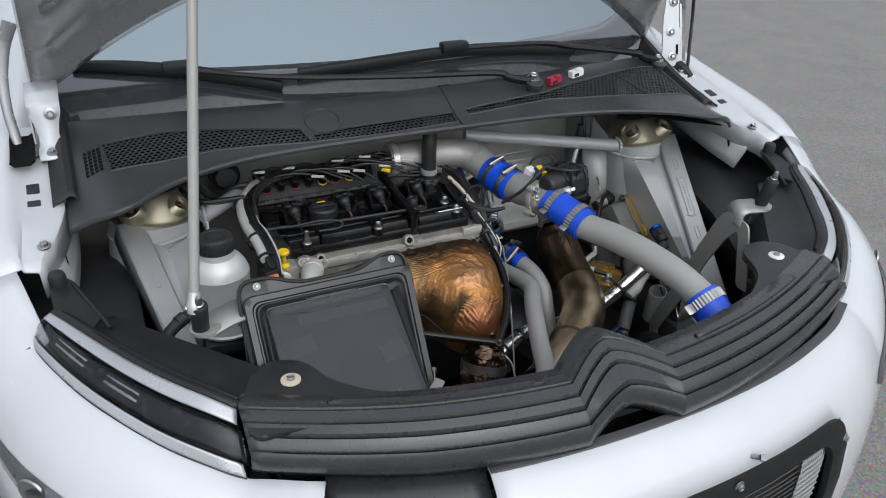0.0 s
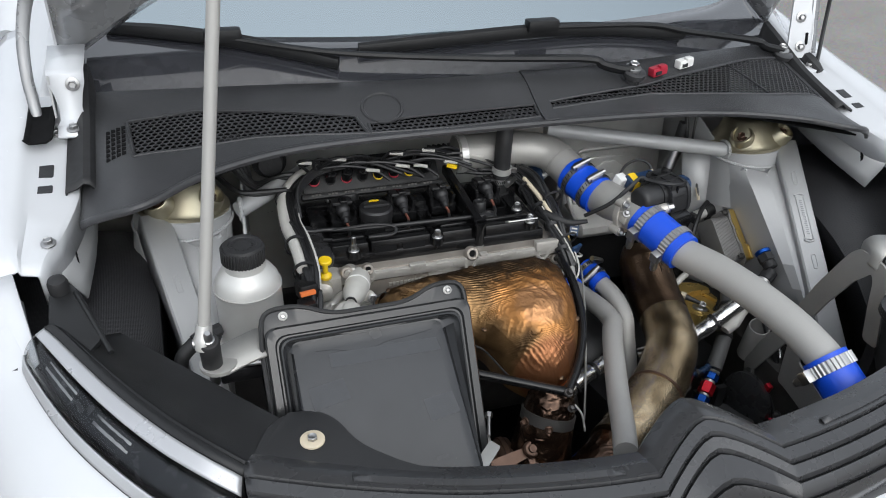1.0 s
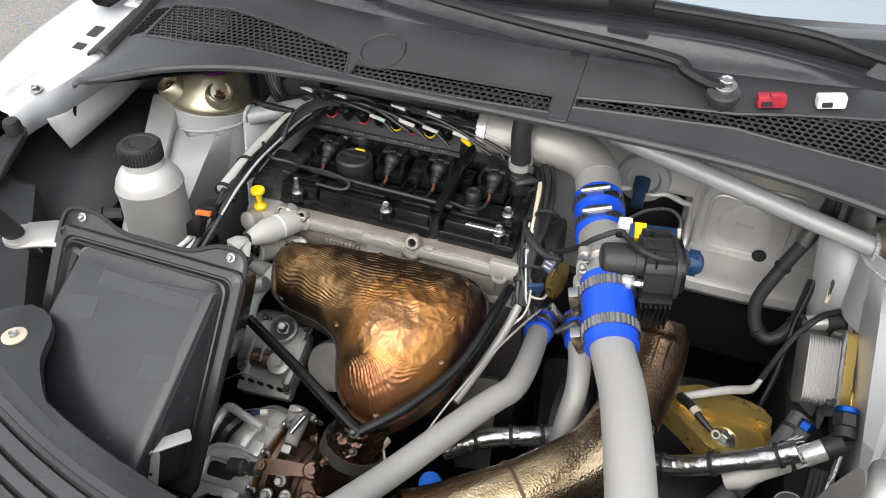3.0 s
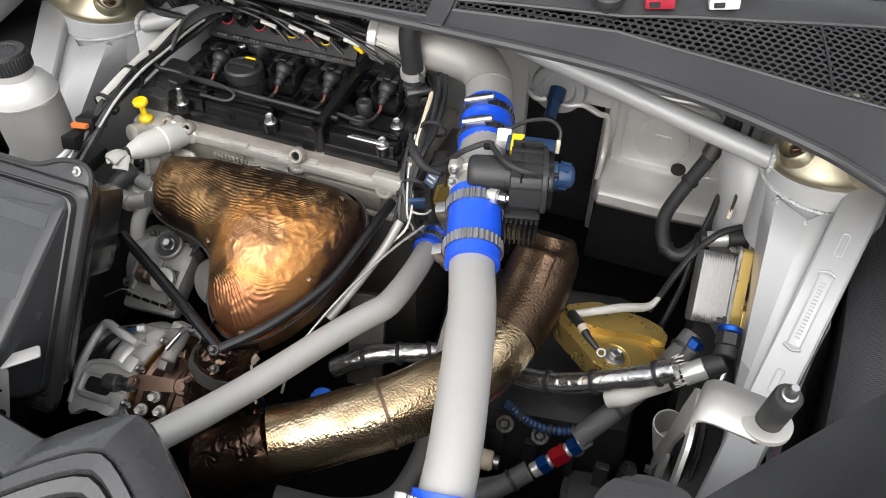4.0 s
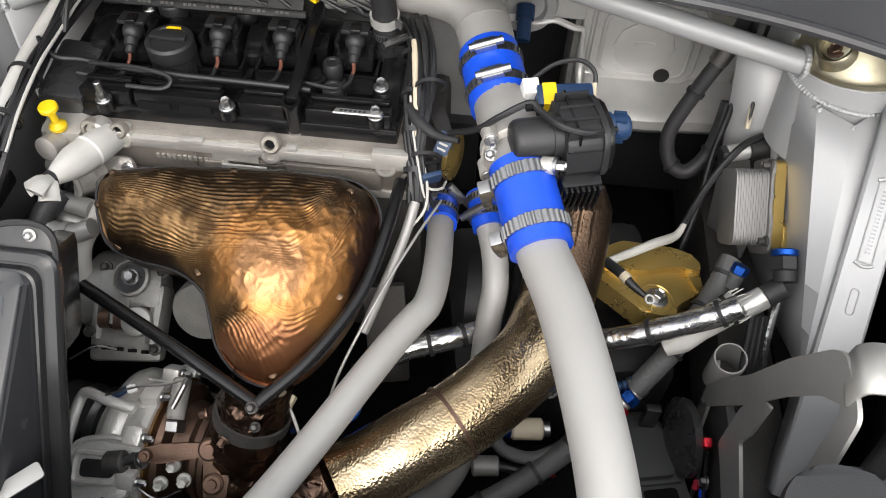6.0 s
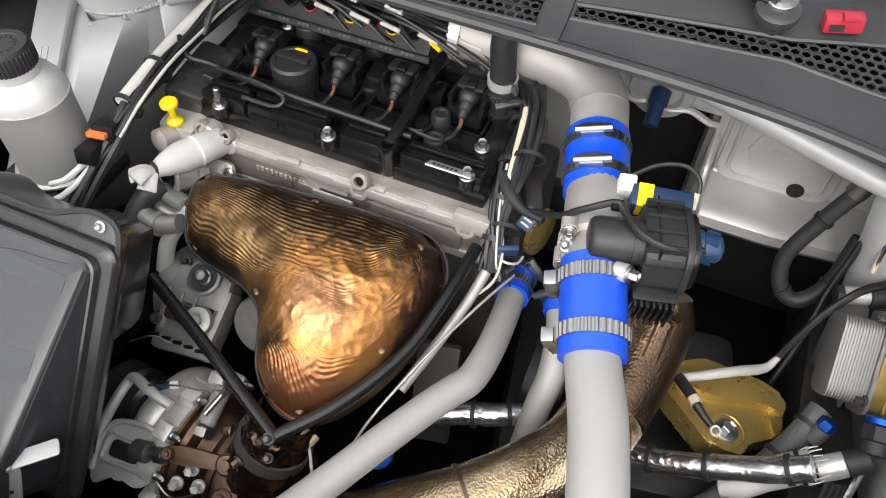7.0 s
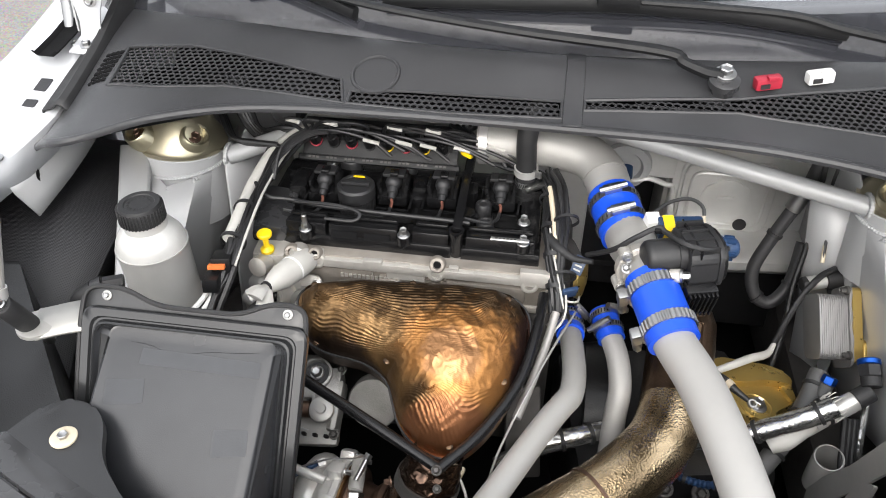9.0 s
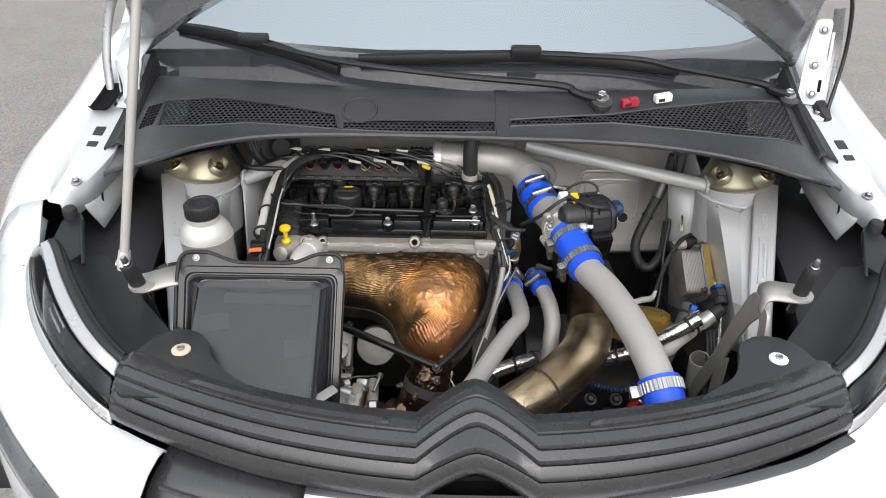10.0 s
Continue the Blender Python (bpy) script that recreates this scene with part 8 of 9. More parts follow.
ob = whole("stub_pipe", lathe(bmesh.new(), (0.455, 0.30, 0.48), (-0.15, -0.25, 1), [(0, 0.02), (0.085, 0.02), (0.087, 0.019), (0.087, 0.0175), (0.02, 0.017)], 24), PIPE, "open-ended grey pipe stub", "pipe")

for c, d, n_f in (((0.425, 0.308, 0.621), (0.8, 0.35, 0.45), 18),):
    fr0 = thing("frayed_sleeve", "frayed white fibre wrap tied round a hose", "hose wrap", c, "hose wraps")
    part("wrap", tube(bmesh.new(), [V(c) - V(d) * 0.02, V(c), V(c) + V(d) * 0.012], [0.0165, 0.0175, 0.0155], 16), SLEEVE, fr0)
    random.seed(9)
    for k in range(n_f):
        u = 2 * math.pi * k / n_f
        o = V((0.35 * math.cos(u), -0.8 * math.cos(u), math.sin(u))).normalized()
        part("fibre", tube(bmesh.new(), [V(c) + o * 0.015, V(c) + o * 0.019 + V(d) * 0.008, V(c) + o * random.uniform(0.016, 0.021) + V(d) * random.uniform(0.012, 0.024)], 0.0007, 5, 2), SLEEVE, fr0)
    part("zip_tie", ring(bmesh.new(), c, d, 0.0172, 0.005, 0.002), RUBBER, fr0)
ob = whole("sleeved_hose", tube(bmesh.new(), [(0.362, 0.278, 0.572), (0.38, 0.284, 0.583), (0.40, 0.294, 0.594), (0.425, 0.31, 0.608)], [0.010, 0.0145, 0.012, 0.015], 14), SLEEVE, "white woven sleeve bunched along a hose", "hose", group="hoses")

low = thing("oil_canister", "pale canister with a hose and coloured unions low in the bay", "canister", (0.21, 0.22, 0.40))
part("canister_body", cyl(bmesh.new(), (0.196, 0.220, 0.430), (0.237, 0.224, 0.430), 0.0145, seg=24, bev=0.003), CREAM, low, "pale cream canister")
part("canister_collar", cyl(bmesh.new(), (0.183, 0.2185, 0.430), (0.196, 0.220, 0.430), 0.0125, seg=20, bev=0.002), BLUEAN, low, "blue anodised collar")
part("canister_end", cyl(bmesh.new(), (0.237, 0.224, 0.430), (0.246, 0.225, 0.430), 0.010, seg=16, bev=0.001), STEEL, low)
part("low_hose", tube(bmesh.new(), [(0.176, 0.216, 0.430), (0.180, 0.198, 0.430), (0.194, 0.187, 0.430), (0.224, 0.182, 0.432), (0.254, 0.196, 0.434), (0.276, 0.215, 0.436)], 0.0085, 14), BRAID, low, "grey braided hose loop")
part("red_union", cyl(bmesh.new(), (0.228, 0.170, 0.415), (0.255, 0.176, 0.415), 0.0085, seg=6, bev=0.001), REDAN, low, "red anodised union")
part("grey_stub", cyl(bmesh.new(), (0.150, 0.170, 0.415), (0.184, 0.174, 0.415), 0.013, seg=20, bev=0.002), FINT, low)
part("stub_neck", cyl(bmesh.new(), (0.184, 0.174, 0.415), (0.226, 0.170, 0.415), 0.006, seg=12), WIRE, low)

# gearbox and darker units low in the bay
gear = thing("gearbox", "dark cast gearbox low in the bay", "gearbox", (0.25, 0.35, 0.20))
bm = box(bmesh.new(), (0.24, 0.40, 0.36), (0.30, 0.26, 0.26), (0, 0, 10), bev=0.03)
lathe(bm, (0.12, 0.42, 0.42), (1, 0, 0), [(0, 0.12), (0.05, 0.13), (0.06, 0.10)], 28)
part("case", bm, GEARM, gear)
for k in range(6):
    part("case_rib", box(bmesh.new(), (0.13 + 0.05 * k, 0.265, 0.42), (0.02, 0.012, 0.05), bev=0.003), GEARM, gear)
for k in range(5):
    bolt((0.14 + 0.05 * k, 0.262, 0.47), (0, -0.5, 0.8), 0.008, 0.01, gear, CASTD)
part("bell_plate", box(bmesh.new(), (0.03, 0.27, 0.55), (0.05, 0.012, 0.14), (-25, 0, 12), bev=0.004), CASTD, gear, "grey cast end plate")

rad = thing("radiator", "black radiator and fan pack behind the bumper", "radiator", (0, -0.09, 0.17))
part("core", box(bmesh.new(), (0, -0.10, 0.42), (0.78, 0.04, 0.50), bev=0.006), DARK, rad)
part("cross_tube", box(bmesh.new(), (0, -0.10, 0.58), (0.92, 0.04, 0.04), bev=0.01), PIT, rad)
IM = Matrix.Translation((0.193, 0.045, 0.470)) @ pose(0, 0, 0, -24, 0, 0)
part("end_tank", prism(bmesh.new(), rounded([(-0.062, -0.062), (0.062, -0.062), (0.062, 0.048), (-0.062, 0.048)], 0.006), IM @ pose(0, 0, -0.05), 0.05, 0.003), FINT, rad, "grey ribbed intercooler end")
for k in range(15):
    part("tank_fin", box(bmesh.new(), None, (0.0042, 0.100, 0.006), bev=0.0012, m=IM @ pose(-0.056 + 0.008 * k, -0.007, 0.0015)), FINT, rad)
batt = thing("control_box", "dark plastic box with a raised lid beside the radiator", "box", (0.355, 0.19, 0.29))
CM2 = Matrix.Translation((0.382, 0.205, 0.40)) @ pose(0, 0, 0, -12, 0, 12)
part("box_body", prism(bmesh.new(), rounded([(-0.038, -0.085), (0.034, -0.085), (0.040, 0.05), (0.024, 0.085), (-0.032, 0.085), (-0.040, 0.05)], 0.010), CM2 @ pose(0, 0, -0.14), 0.14, 0.006), LIPM, batt)
part("box_lid", prism(bmesh.new(), rounded([(-0.030, -0.022), (0.026, -0.022), (0.030, 0.045), (0.018, 0.075), (-0.026, 0.075), (-0.031, 0.045)], 0.008), CM2, 0.008, 0.003), LIPM, batt)
part("box_window", prism(bmesh.new(), rounded([(-0.022, -0.070), (0.020, -0.070), (0.022, -0.036), (-0.022, -0.036)], 0.006), CM2, 0.0012, 0.0004), PIT, batt, "dark recessed window")
for y in (-0.029, -0.078):
    part("box_rib", box(bmesh.new(), None, (0.060, 0.004, 0.006), bev=0.0015, m=CM2 @ pose(0, y, 0.002)), LIPM, batt)

horn = thing("horn", "black disc horn with red and blue leads", "horn", (0.42, 0.24, 0.38))
part("disc", lathe(bmesh.new(), (0.425, 0.235, 0.43), (-1, -0.15, 0.1), [(0, 0.03), (0.004, 0.052), (0.014, 0.052), (0.018, 0.042), (0.022, 0.02)], 32), GLOSSB, horn)
part("spade", box(bmesh.new(), (0.432, 0.21, 0.47), (0.01, 0.012, 0.03), (15, 0, 0), bev=0.002), REDAN, horn)
part("lead", tube(bmesh.new(), [(0.432, 0.205, 0.46), (0.435, 0.19, 0.43), (0.43, 0.17, 0.41), (0.432, 0.14, 0.37)], 0.003, 8), WIRE, horn)
part("lead", tube(bmesh.new(), [(0.437, 0.205, 0.46), (0.44, 0.185, 0.435), (0.44, 0.16, 0.41), (0.44, 0.13, 0.37)], 0.003, 8), WIRE, horn)
part("red_marker", cyl(bmesh.new(), (0.434, 0.182, 0.425), (0.432, 0.174, 0.415), 0.0045, seg=10), REDP, horn)
part("blue_marker", cyl(bmesh.new(), (0.44, 0.172, 0.42), (0.44, 0.165, 0.413), 0.0045, seg=10), BLUE, horn)
part("silver_lead", tube(bmesh.new(), [(0.488, 0.34, 0.62), (0.482, 0.30, 0.58), (0.487, 0.27, 0.53), (0.48, 0.22, 0.47), (0.484, 0.17, 0.42)], 0.0045, 9), TINFOIL, horn)
for k in range(3):
    part("cable", tube(bmesh.new(), [(0.462 + 0.006 * k, 0.32, 0.60), (0.462 + 0.006 * k, 0.27, 0.54), (0.47, 0.22 + 0.004 * k, 0.48), (0.475, 0.17, 0.42)], 0.0055, 9), WIRE, horn)

# ------------------------------------------------------------ bonnet pins and prop
BRKM = mat("matt_bare_aluminium", (0.35, 0.343, 0.325), 0.46, 0.5, var=0.16, scale=30, bump=0.08, bscale=300)


def pin_bracket(s):
    ob = thing("bonnet_pin_bracket", "bent aluminium bonnet pin bracket with a black sleeved pin", "bracket", (s * 0.46, 0.2, 0.52), "bonnet pins")
    end = V((s * (0.495 if s > 0 else 0.515), 0.115, 0.832))
    if s < 0:
        path = [end, V((s * 0.475, 0.13, 0.836)), V((s * 0.458, 0.14, 0.828)), V((s * 0.45, 0.155, 0.79)), V((s * 0.447, 0.175, 0.73)), V((s * 0.446, 0.215, 0.64)), V((s * 0.446, 0.26, 0.53))]
    else:
        path = [end, V((0.474, 0.116, 0.834)), V((0.456, 0.117, 0.8355)), V((0.446, 0.118, 0.832)), V((0.4415, 0.118, 0.824)), V((0.4405, 0.118, 0.805))]
        PL = Matrix.Translation((0.4425, 0, 0)) @ Matrix(((0, 0, -1, 0), (1, 0, 0, 0), (0, 1, 0, 0), (0, 0, 0, 1)))
        arm_ = [(0.098, 0.820), (0.138, 0.820), (0.152, 0.803), (0.189, 0.722), (0.226, 0.62), (0.288, 0.492), (0.262, 0.470), (0.200, 0.60), (0.160, 0.70), (0.128, 0.765), (0.112, 0.785), (0.104, 0.795), (0.097, 0.785), (0.090, 0.745), (0.078, 0.69), (0.050, 0.69), (0.066, 0.76), (0.080, 0.815)]
        part("arched_plate", prism(bmesh.new(), rounded(arm_, 0.008, 3), PL, 0.004), DULLA, ob, "dull grey arched aluminium plate")
        part("rear_leg", prism(bmesh.new(), [(0.288, 0.492), (0.260, 0.474), (0.222, 0.36), (0.262, 0.36)], PL, 0.004), DULLA, ob)
        part("front_leg", prism(bmesh.new(), rounded([(0.196, 0.63), (0.168, 0.66), (0.166, 0.60), (0.172, 0.565), (0.097, 0.54), (0.10, 0.48), (0.179, 0.498), (0.200, 0.50), (0.205, 0.58)], 0.006), PL, 0.0042), DULLA, ob)
        for y, z in ((0.268, 0.468), (0.175, 0.435)):
            bolt((0.441, y, z), (-1, 0, 0), 0.006, 0.006, ob)
    ln = spline(path, 5)
    fr = frames(ln)
    rows = []
    for i, (p, (t, a, b)) in enumerate(zip(ln, fr)):
        w = (V((0.15 * s, 1, 0.15)) if i < 11 or s > 0 else V((-0.55 * s, 0.5, 0.45))).normalized()
        w = (w - t * w.dot(t)).normalized() * (0.0215 if i < 12 or s > 0 else 0.018)
        rows.append([p - w, p, p + w])
    part("strap", grid(bmesh.new(), rows), BRKM, ob, "bent aluminium strap", solid=0.004)
    part("strap_end", lathe(bmesh.new(), end - V((0, 0, 0.003)), (0, 0, 1), [(0, 0.022), (0.005, 0.022), (0.006, 0.020)], 26), BRKM, ob)
    q = V((0.497, 0.115, 0.834)) if s > 0 else V((-0.522, 0.113, 0.832))
    ax = V((0.0, -0.27, 1)) if s > 0 else V((-0.0, -0.45, 1))
    ax.normalize()
    part("pin_sleeve", lathe(bmesh.new(), q, ax, [(0, 0.010), (0.002, 0.0115), (0.056, 0.0115), (0.058, 0.010)], 20), RUBBER, ob, "black rubber sleeve")
    part("pin_tip", lathe(bmesh.new(), q + ax * 0.058, ax, [(0, 0.0065), (0.004, 0.0065), (0.005, 0.005), (0.014, 0.0046), (0.018, 0.003)], 16), STEEL, ob, "bright steel pin tip")
    part("pin_thread", cyl(bmesh.new(), q - ax * 0.045, q, 0.006, seg=12), STEEL, ob)


pin_bracket(1)
pin_bracket(-1)
prop = thing("bonnet_prop", "thin pale grey bonnet prop rod", "prop rod", (-0.526, 0.098, 0.86))
pb, pd = V((-0.527, 0.094, 0.885)), V((0.058, 0.084, 0.356)).normalized()
part("rod", tube(bmesh.new(), [pb, pb + pd * 0.5, pb + pd * 1.03], 0.0068, 14), PIPE, prop)
part("swivel", lathe(bmesh.new(), pb - pd * 0.012, pd, [(0, 0.009), (0.012, 0.011), (0.016, 0.0095), (0.03, 0.0085)], 14), ALU, prop)
bm = cyl(bmesh.new(), pb + V((0.012, 0, -0.004)), pb + V((-0.012, 0, -0.004)), 0.005, seg=12)
part("swivel_pin", bm, STEEL, prop)

# ------------------------------------------------------------ looms
loomL = thing("wiring_loom", "black wiring loom in a grey sleeve beside the engine", "wiring", (-0.38, 0.35, 0.76), "looms")
main = [(-0.30, 0.575, 0.835), (-0.345, 0.57, 0.825), (-0.378, 0.53, 0.81), (-0.386, 0.46, 0.80), (-0.382, 0.40, 0.798), (-0.380, 0.34, 0.79), (-0.384, 0.30, 0.772), (-0.39, 0.26, 0.745), (-0.40, 0.22, 0.71)]
random.seed(4)
for k in range(7):
    dx, dz = random.uniform(-0.013, 0.013), random.uniform(-0.009, 0.009)
    pts = [V(p) + V((dx + random.uniform(-0.004, 0.004), random.uniform(-0.004, 0.004), dz + random.uniform(-0.004, 0.004))) for p in main]
    part("wire", tube(bmesh.new(), pts, random.choice((0.0028, 0.0035, 0.005)), 7), WIRE, loomL)
part("sleeve", tube(bmesh.new(), [V(p) + V((-0.004, -0.004, 0.006)) for p in main[:6]], 0.0085, 12), SLEEVE, loomL, "grey fibre sleeve")
for p, d in ((main[2], (0.1, -1, -0.1)), (main[4], (0, -1, 0)), (main[5], (0, -1, -0.2))):
    part("zip_tie", ring(bmesh.new(), p, d, 0.016, 0.005, 0.002), RUBBER, loomL)
for k in range(4):
    pts = [V(p) + V((0.007 + 0.004 * k, random.uniform(-0.003, 0.003), 0.010 + random.uniform(-0.003, 0.003))) for p in main[1:7]]
    part("wire", tube(bmesh.new(), pts, (0.003, 0.0024, 0.0036, 0.002)[k], 7), (WIRE, CAPM, WIRE, SLEEVE)[k], loomL)
part("white_strand", tube(bmesh.new(), [(-0.386, 0.30, 0.775), (-0.392, 0.27, 0.762), (-0.405, 0.245, 0.75), (-0.42, 0.235, 0.745)], 0.0035, 8), WHITEP, loomL)
part("white_strand", tube(bmesh.new(), [(-0.384, 0.295, 0.768), (-0.39, 0.262, 0.752), (-0.402, 0.235, 0.738), (-0.415, 0.222, 0.732)], 0.0035, 8), WHITEP, loomL)
bm = box(box(bmesh.new(), (-0.384, 0.308, 0.780), (0.026, 0.032, 0.022), (-15, 0, 10), bev=0.003), (-0.388, 0.278, 0.771), (0.020, 0.034, 0.018), (-15, 0, 10), bev=0.002)
cn = part("connector", bm, PLASTIC, loomL, "black multi-pin connector")
part("connector_lock", box(bmesh.new(), (-0.385, 0.290, 0.786), (0.022, 0.009, 0.006), (-15, 0, 10), bev=0.001), ORANGE, cn, "orange connector lock")

loomR = thing("wiring_loom", "bundle of black and cream wires at the engine's end", "wiring", (0.05, 0.42, 0.72), "looms")
mainR = [(-0.06, 0.565, 0.81), (-0.02, 0.55, 0.812), (0.02, 0.53, 0.808), (0.036, 0.49, 0.798), (0.042, 0.44, 0.785), (0.048, 0.40, 0.77), (0.055, 0.365, 0.745), (0.06, 0.335, 0.72)]
for k in range(10):
    pts = [V(p) + V((random.uniform(-0.010, 0.010), random.uniform(-0.004, 0.004), random.uniform(-0.007, 0.007))) for p in mainR]
    part("wire", tube(bmesh.new(), pts, random.choice((0.0022, 0.003, 0.004)), 7), WIRE, loomR)
random.seed(77)
for k in range(7):
    dx = 0.010 + 0.0026 * k + random.uniform(-0.005, 0.005)
    pts = [(0.016 + dx, 0.53 + random.uniform(-0.006, 0.006), 0.822), (0.030 + dx, 0.49, 0.815 + random.uniform(-0.006, 0.006)), (0.037 + dx, 0.44, 0.80 + random.uniform(-0.005, 0.005)), (0.043 + 0.7 * dx, 0.40, 0.782 + random.uniform(-0.005, 0.005)), (0.050 + 0.4 * dx, 0.365, 0.756), (0.056 + 0.3 * dx, 0.335, 0.727)]
    part("wire", tube(bmesh.new(), pts, random.choice((0.0022, 0.003, 0.0036)), 8), (WIRE, WIRE, CAPM, WIRE, WIRE, CAPM, WIRE)[k], loomR)
for q_ in ((0.062, 0.44, 0.80), (0.064, 0.372, 0.757)):
    part("zip_tie", ring(bmesh.new(), q_, (0.12, -1, -0.45), 0.016, 0.004, 0.0016, 18), RUBBER, loomR)
tg = part("loom_tag", box(bmesh.new(), (0.083, 0.386, 0.768), (0.016, 0.003, 0.026), (-35, 12, -15), bev=0.0008), SENSOR, loomR, "dark blue tag with unreadable pale marks")
for k in range(3):
    part("tag_bar", box(bmesh.new(), None, (0.010, 0.0006, 0.0022), m=Matrix.Translation((0.083, 0.386, 0.768)) @ pose(0, 0, 0, -35, 12, -15) @ pose(0, -0.0018, -0.007 + 0.006 * k)), SLEEVE, tg)
part("cream_wire", tube(bmesh.new(), [(0.036, 0.50, 0.812), (0.044, 0.45, 0.80), (0.05, 0.41, 0.785), (0.056, 0.37, 0.755)], 0.004, 10), CREAM, loomR, "cream sleeve")
part("fat_boot", tube(bmesh.new(), [(0.04, 0.42, 0.785), (0.055, 0.40, 0.782), (0.075, 0.385, 0.78), (0.10, 0.375, 0.785)], [0.007, 0.008, 0.005, 0.0035], 12), RUBBER, loomR)
part("wrapped_tail", tube(bmesh.new(), [(0.058, 0.335, 0.725), (0.05, 0.30, 0.705), (0.036, 0.25, 0.685), (0.02, 0.20, 0.665)], 0.0058, 12), ELBOW, loomR, "grey wrapped tail")
part("steel_cable", tube(bmesh.new(), [(0.085, 0.35, 0.715), (0.06, 0.29, 0.71), (0.03, 0.22, 0.69), (0.0, 0.15, 0.65), (-0.01, 0.12, 0.60)], 0.0016, 8), DULLA, loomR)
part("blue_tag", box(bmesh.new(), (0.073, 0.355, 0.745), (0.022, 0.006, 0.02), (20, 0, 25), bev=0.002), SENSOR, loomR, "small dark blue tag")

random.seed(31)
for k in range(6):
    dx = random.uniform(-0.006, 0.010)
    pts = [(0.040 + dx, 0.43, 0.792), (0.047 + dx, 0.395, 0.778), (0.056 + dx, 0.365, 0.757 + random.uniform(-0.004, 0.004)), (0.066 + 0.5 * dx, 0.345 + random.uniform(-0.006, 0.006), 0.735), (0.070 + dx, 0.345, 0.712), (0.068 + 2 * dx, 0.355, 0.69)]
    part("stray_wire", tube(bmesh.new(), pts, random.choice((0.0014, 0.0018, 0.0024)), 6), (WIRE, WIRE, CAPM, WIRE, SLEEVE, WIRE)[k], loomR)
part("pale_lead", tube(bmesh.new(), [(0.058, 0.352, 0.742), (0.073, 0.345, 0.738), (0.085, 0.352, 0.733), (0.088, 0.366, 0.729)], 0.0016, 6), SLEEVE, loomR)
for k in range(4):
    part("loom_tape", ring(bmesh.new(), V(mainR[3 + k]) + V((0, 0, 0.0)), V(mainR[4 + k]) - V(mainR[3 + k]), 0.0125, 0.006, 0.0015, 16), WIRE, loomR)
part("green_wire", tube(bmesh.new(), [(0.04, 0.40, 0.775), (0.065, 0.36, 0.752), (0.07, 0.33, 0.725), (0.05, 0.31, 0.70)], 0.0016, 6), SLEEVE, loomR)

# wire rail along the cam cover
rail = thing("coil_loom", "thin black loom along the cam cover", "wiring", (-0.2, 0.43, 0.79), "looms")
part("wire", tube(bmesh.new(), [(-0.385, 0.45, 0.81), (-0.36, 0.43, 0.803), (-0.33, 0.432, 0.80), (-0.28, 0.428, 0.797), (-0.2, 0.426, 0.795), (-0.12, 0.425, 0.794), (-0.07, 0.425, 0.792)], 0.0036, 10), WIRE, rail)
part("wire", tube(bmesh.new(), [(-0.32, 0.428, 0.80), (-0.26, 0.42, 0.806), (-0.225, 0.416, 0.80), (-0.23, 0.405, 0.793), (-0.27, 0.402, 0.795)], 0.0025, 8), WIRE, rail)

loomF = thing("firewall_loom", "black hose and wires tied to the brace", "wiring", (0.40, 0.56, 0.72), "looms")
for k in (2,):
    x = 0.40 + 0.012 * k
    part("wire", tube(bmesh.new(), [(x, 0.60, 0.87), (x + 0.004, 0.59, 0.82), (x + 0.006, 0.58, 0.76), (x + 0.008 * (k - 1), 0.565, 0.70), (x + 0.006 * (k - 2), 0.54, 0.64), (x - 0.006, 0.50, 0.58), (x - 0.02, 0.46, 0.52)], (0.0065, 0.0025, 0.0045, 0.0022)[k], 9), WIRE, loomF)
part("thin_lead", tube(bmesh.new(), [(0.45, 0.60, 0.86), (0.445, 0.585, 0.78), (0.452, 0.56, 0.73), (0.45, 0.535, 0.695)], 0.0025, 7), WIRE, loomF)
part("pale_tip", tube(bmesh.new(), [(0.452, 0.552, 0.715), (0.45, 0.535, 0.695)], 0.0032, 7), CREAM, loomF)
part("hose_ferrule", cyl(bmesh.new(), (0.418, 0.60, 0.785), (0.405, 0.596, 0.745), 0.0125, seg=18, bev=0.001), STEEL, loomF, "bright steel hose ferrule")
part("lead", tube(bmesh.new(), [(0.47, 0.53, 0.69), (0.444, 0.512, 0.685), (0.42, 0.49, 0.66), (0.404, 0.47, 0.63), (0.393, 0.455, 0.60), (0.383, 0.44, 0.58)], 0.0048, 9), WIRE, loomF)
part("lead_sleeve", tube(bmesh.new(), [(0.392, 0.452, 0.598), (0.38, 0.435, 0.592), (0.35, 0.41, 0.604), (0.32, 0.39, 0.606), (0.288, 0.372, 0.604)], [0.0035, 0.0062, 0.006, 0.005], 10), SLEEVE, loomF, "white woven sleeve")
lp = part("lead_plug", tube(bmesh.new(), [(0.288, 0.372, 0.606), (0.305, 0.352, 0.612), (0.318, 0.338, 0.610), (0.334, 0.328, 0.604)], [0.0066, 0.0066, 0.005, 0.0036], 10), CAPM, loomF)
part("plug_band", cyl(bmesh.new(), (0.307, 0.350, 0.612), (0.313, 0.343, 0.612), 0.0069, seg=12), CREAM, lp)
part("ring_terminal", ring(bmesh.new(), (0.340, 0.325, 0.602), (0.1, -0.4, 0.9), 0.004, 0.002, 0.0022, 16), DULLA, lp)

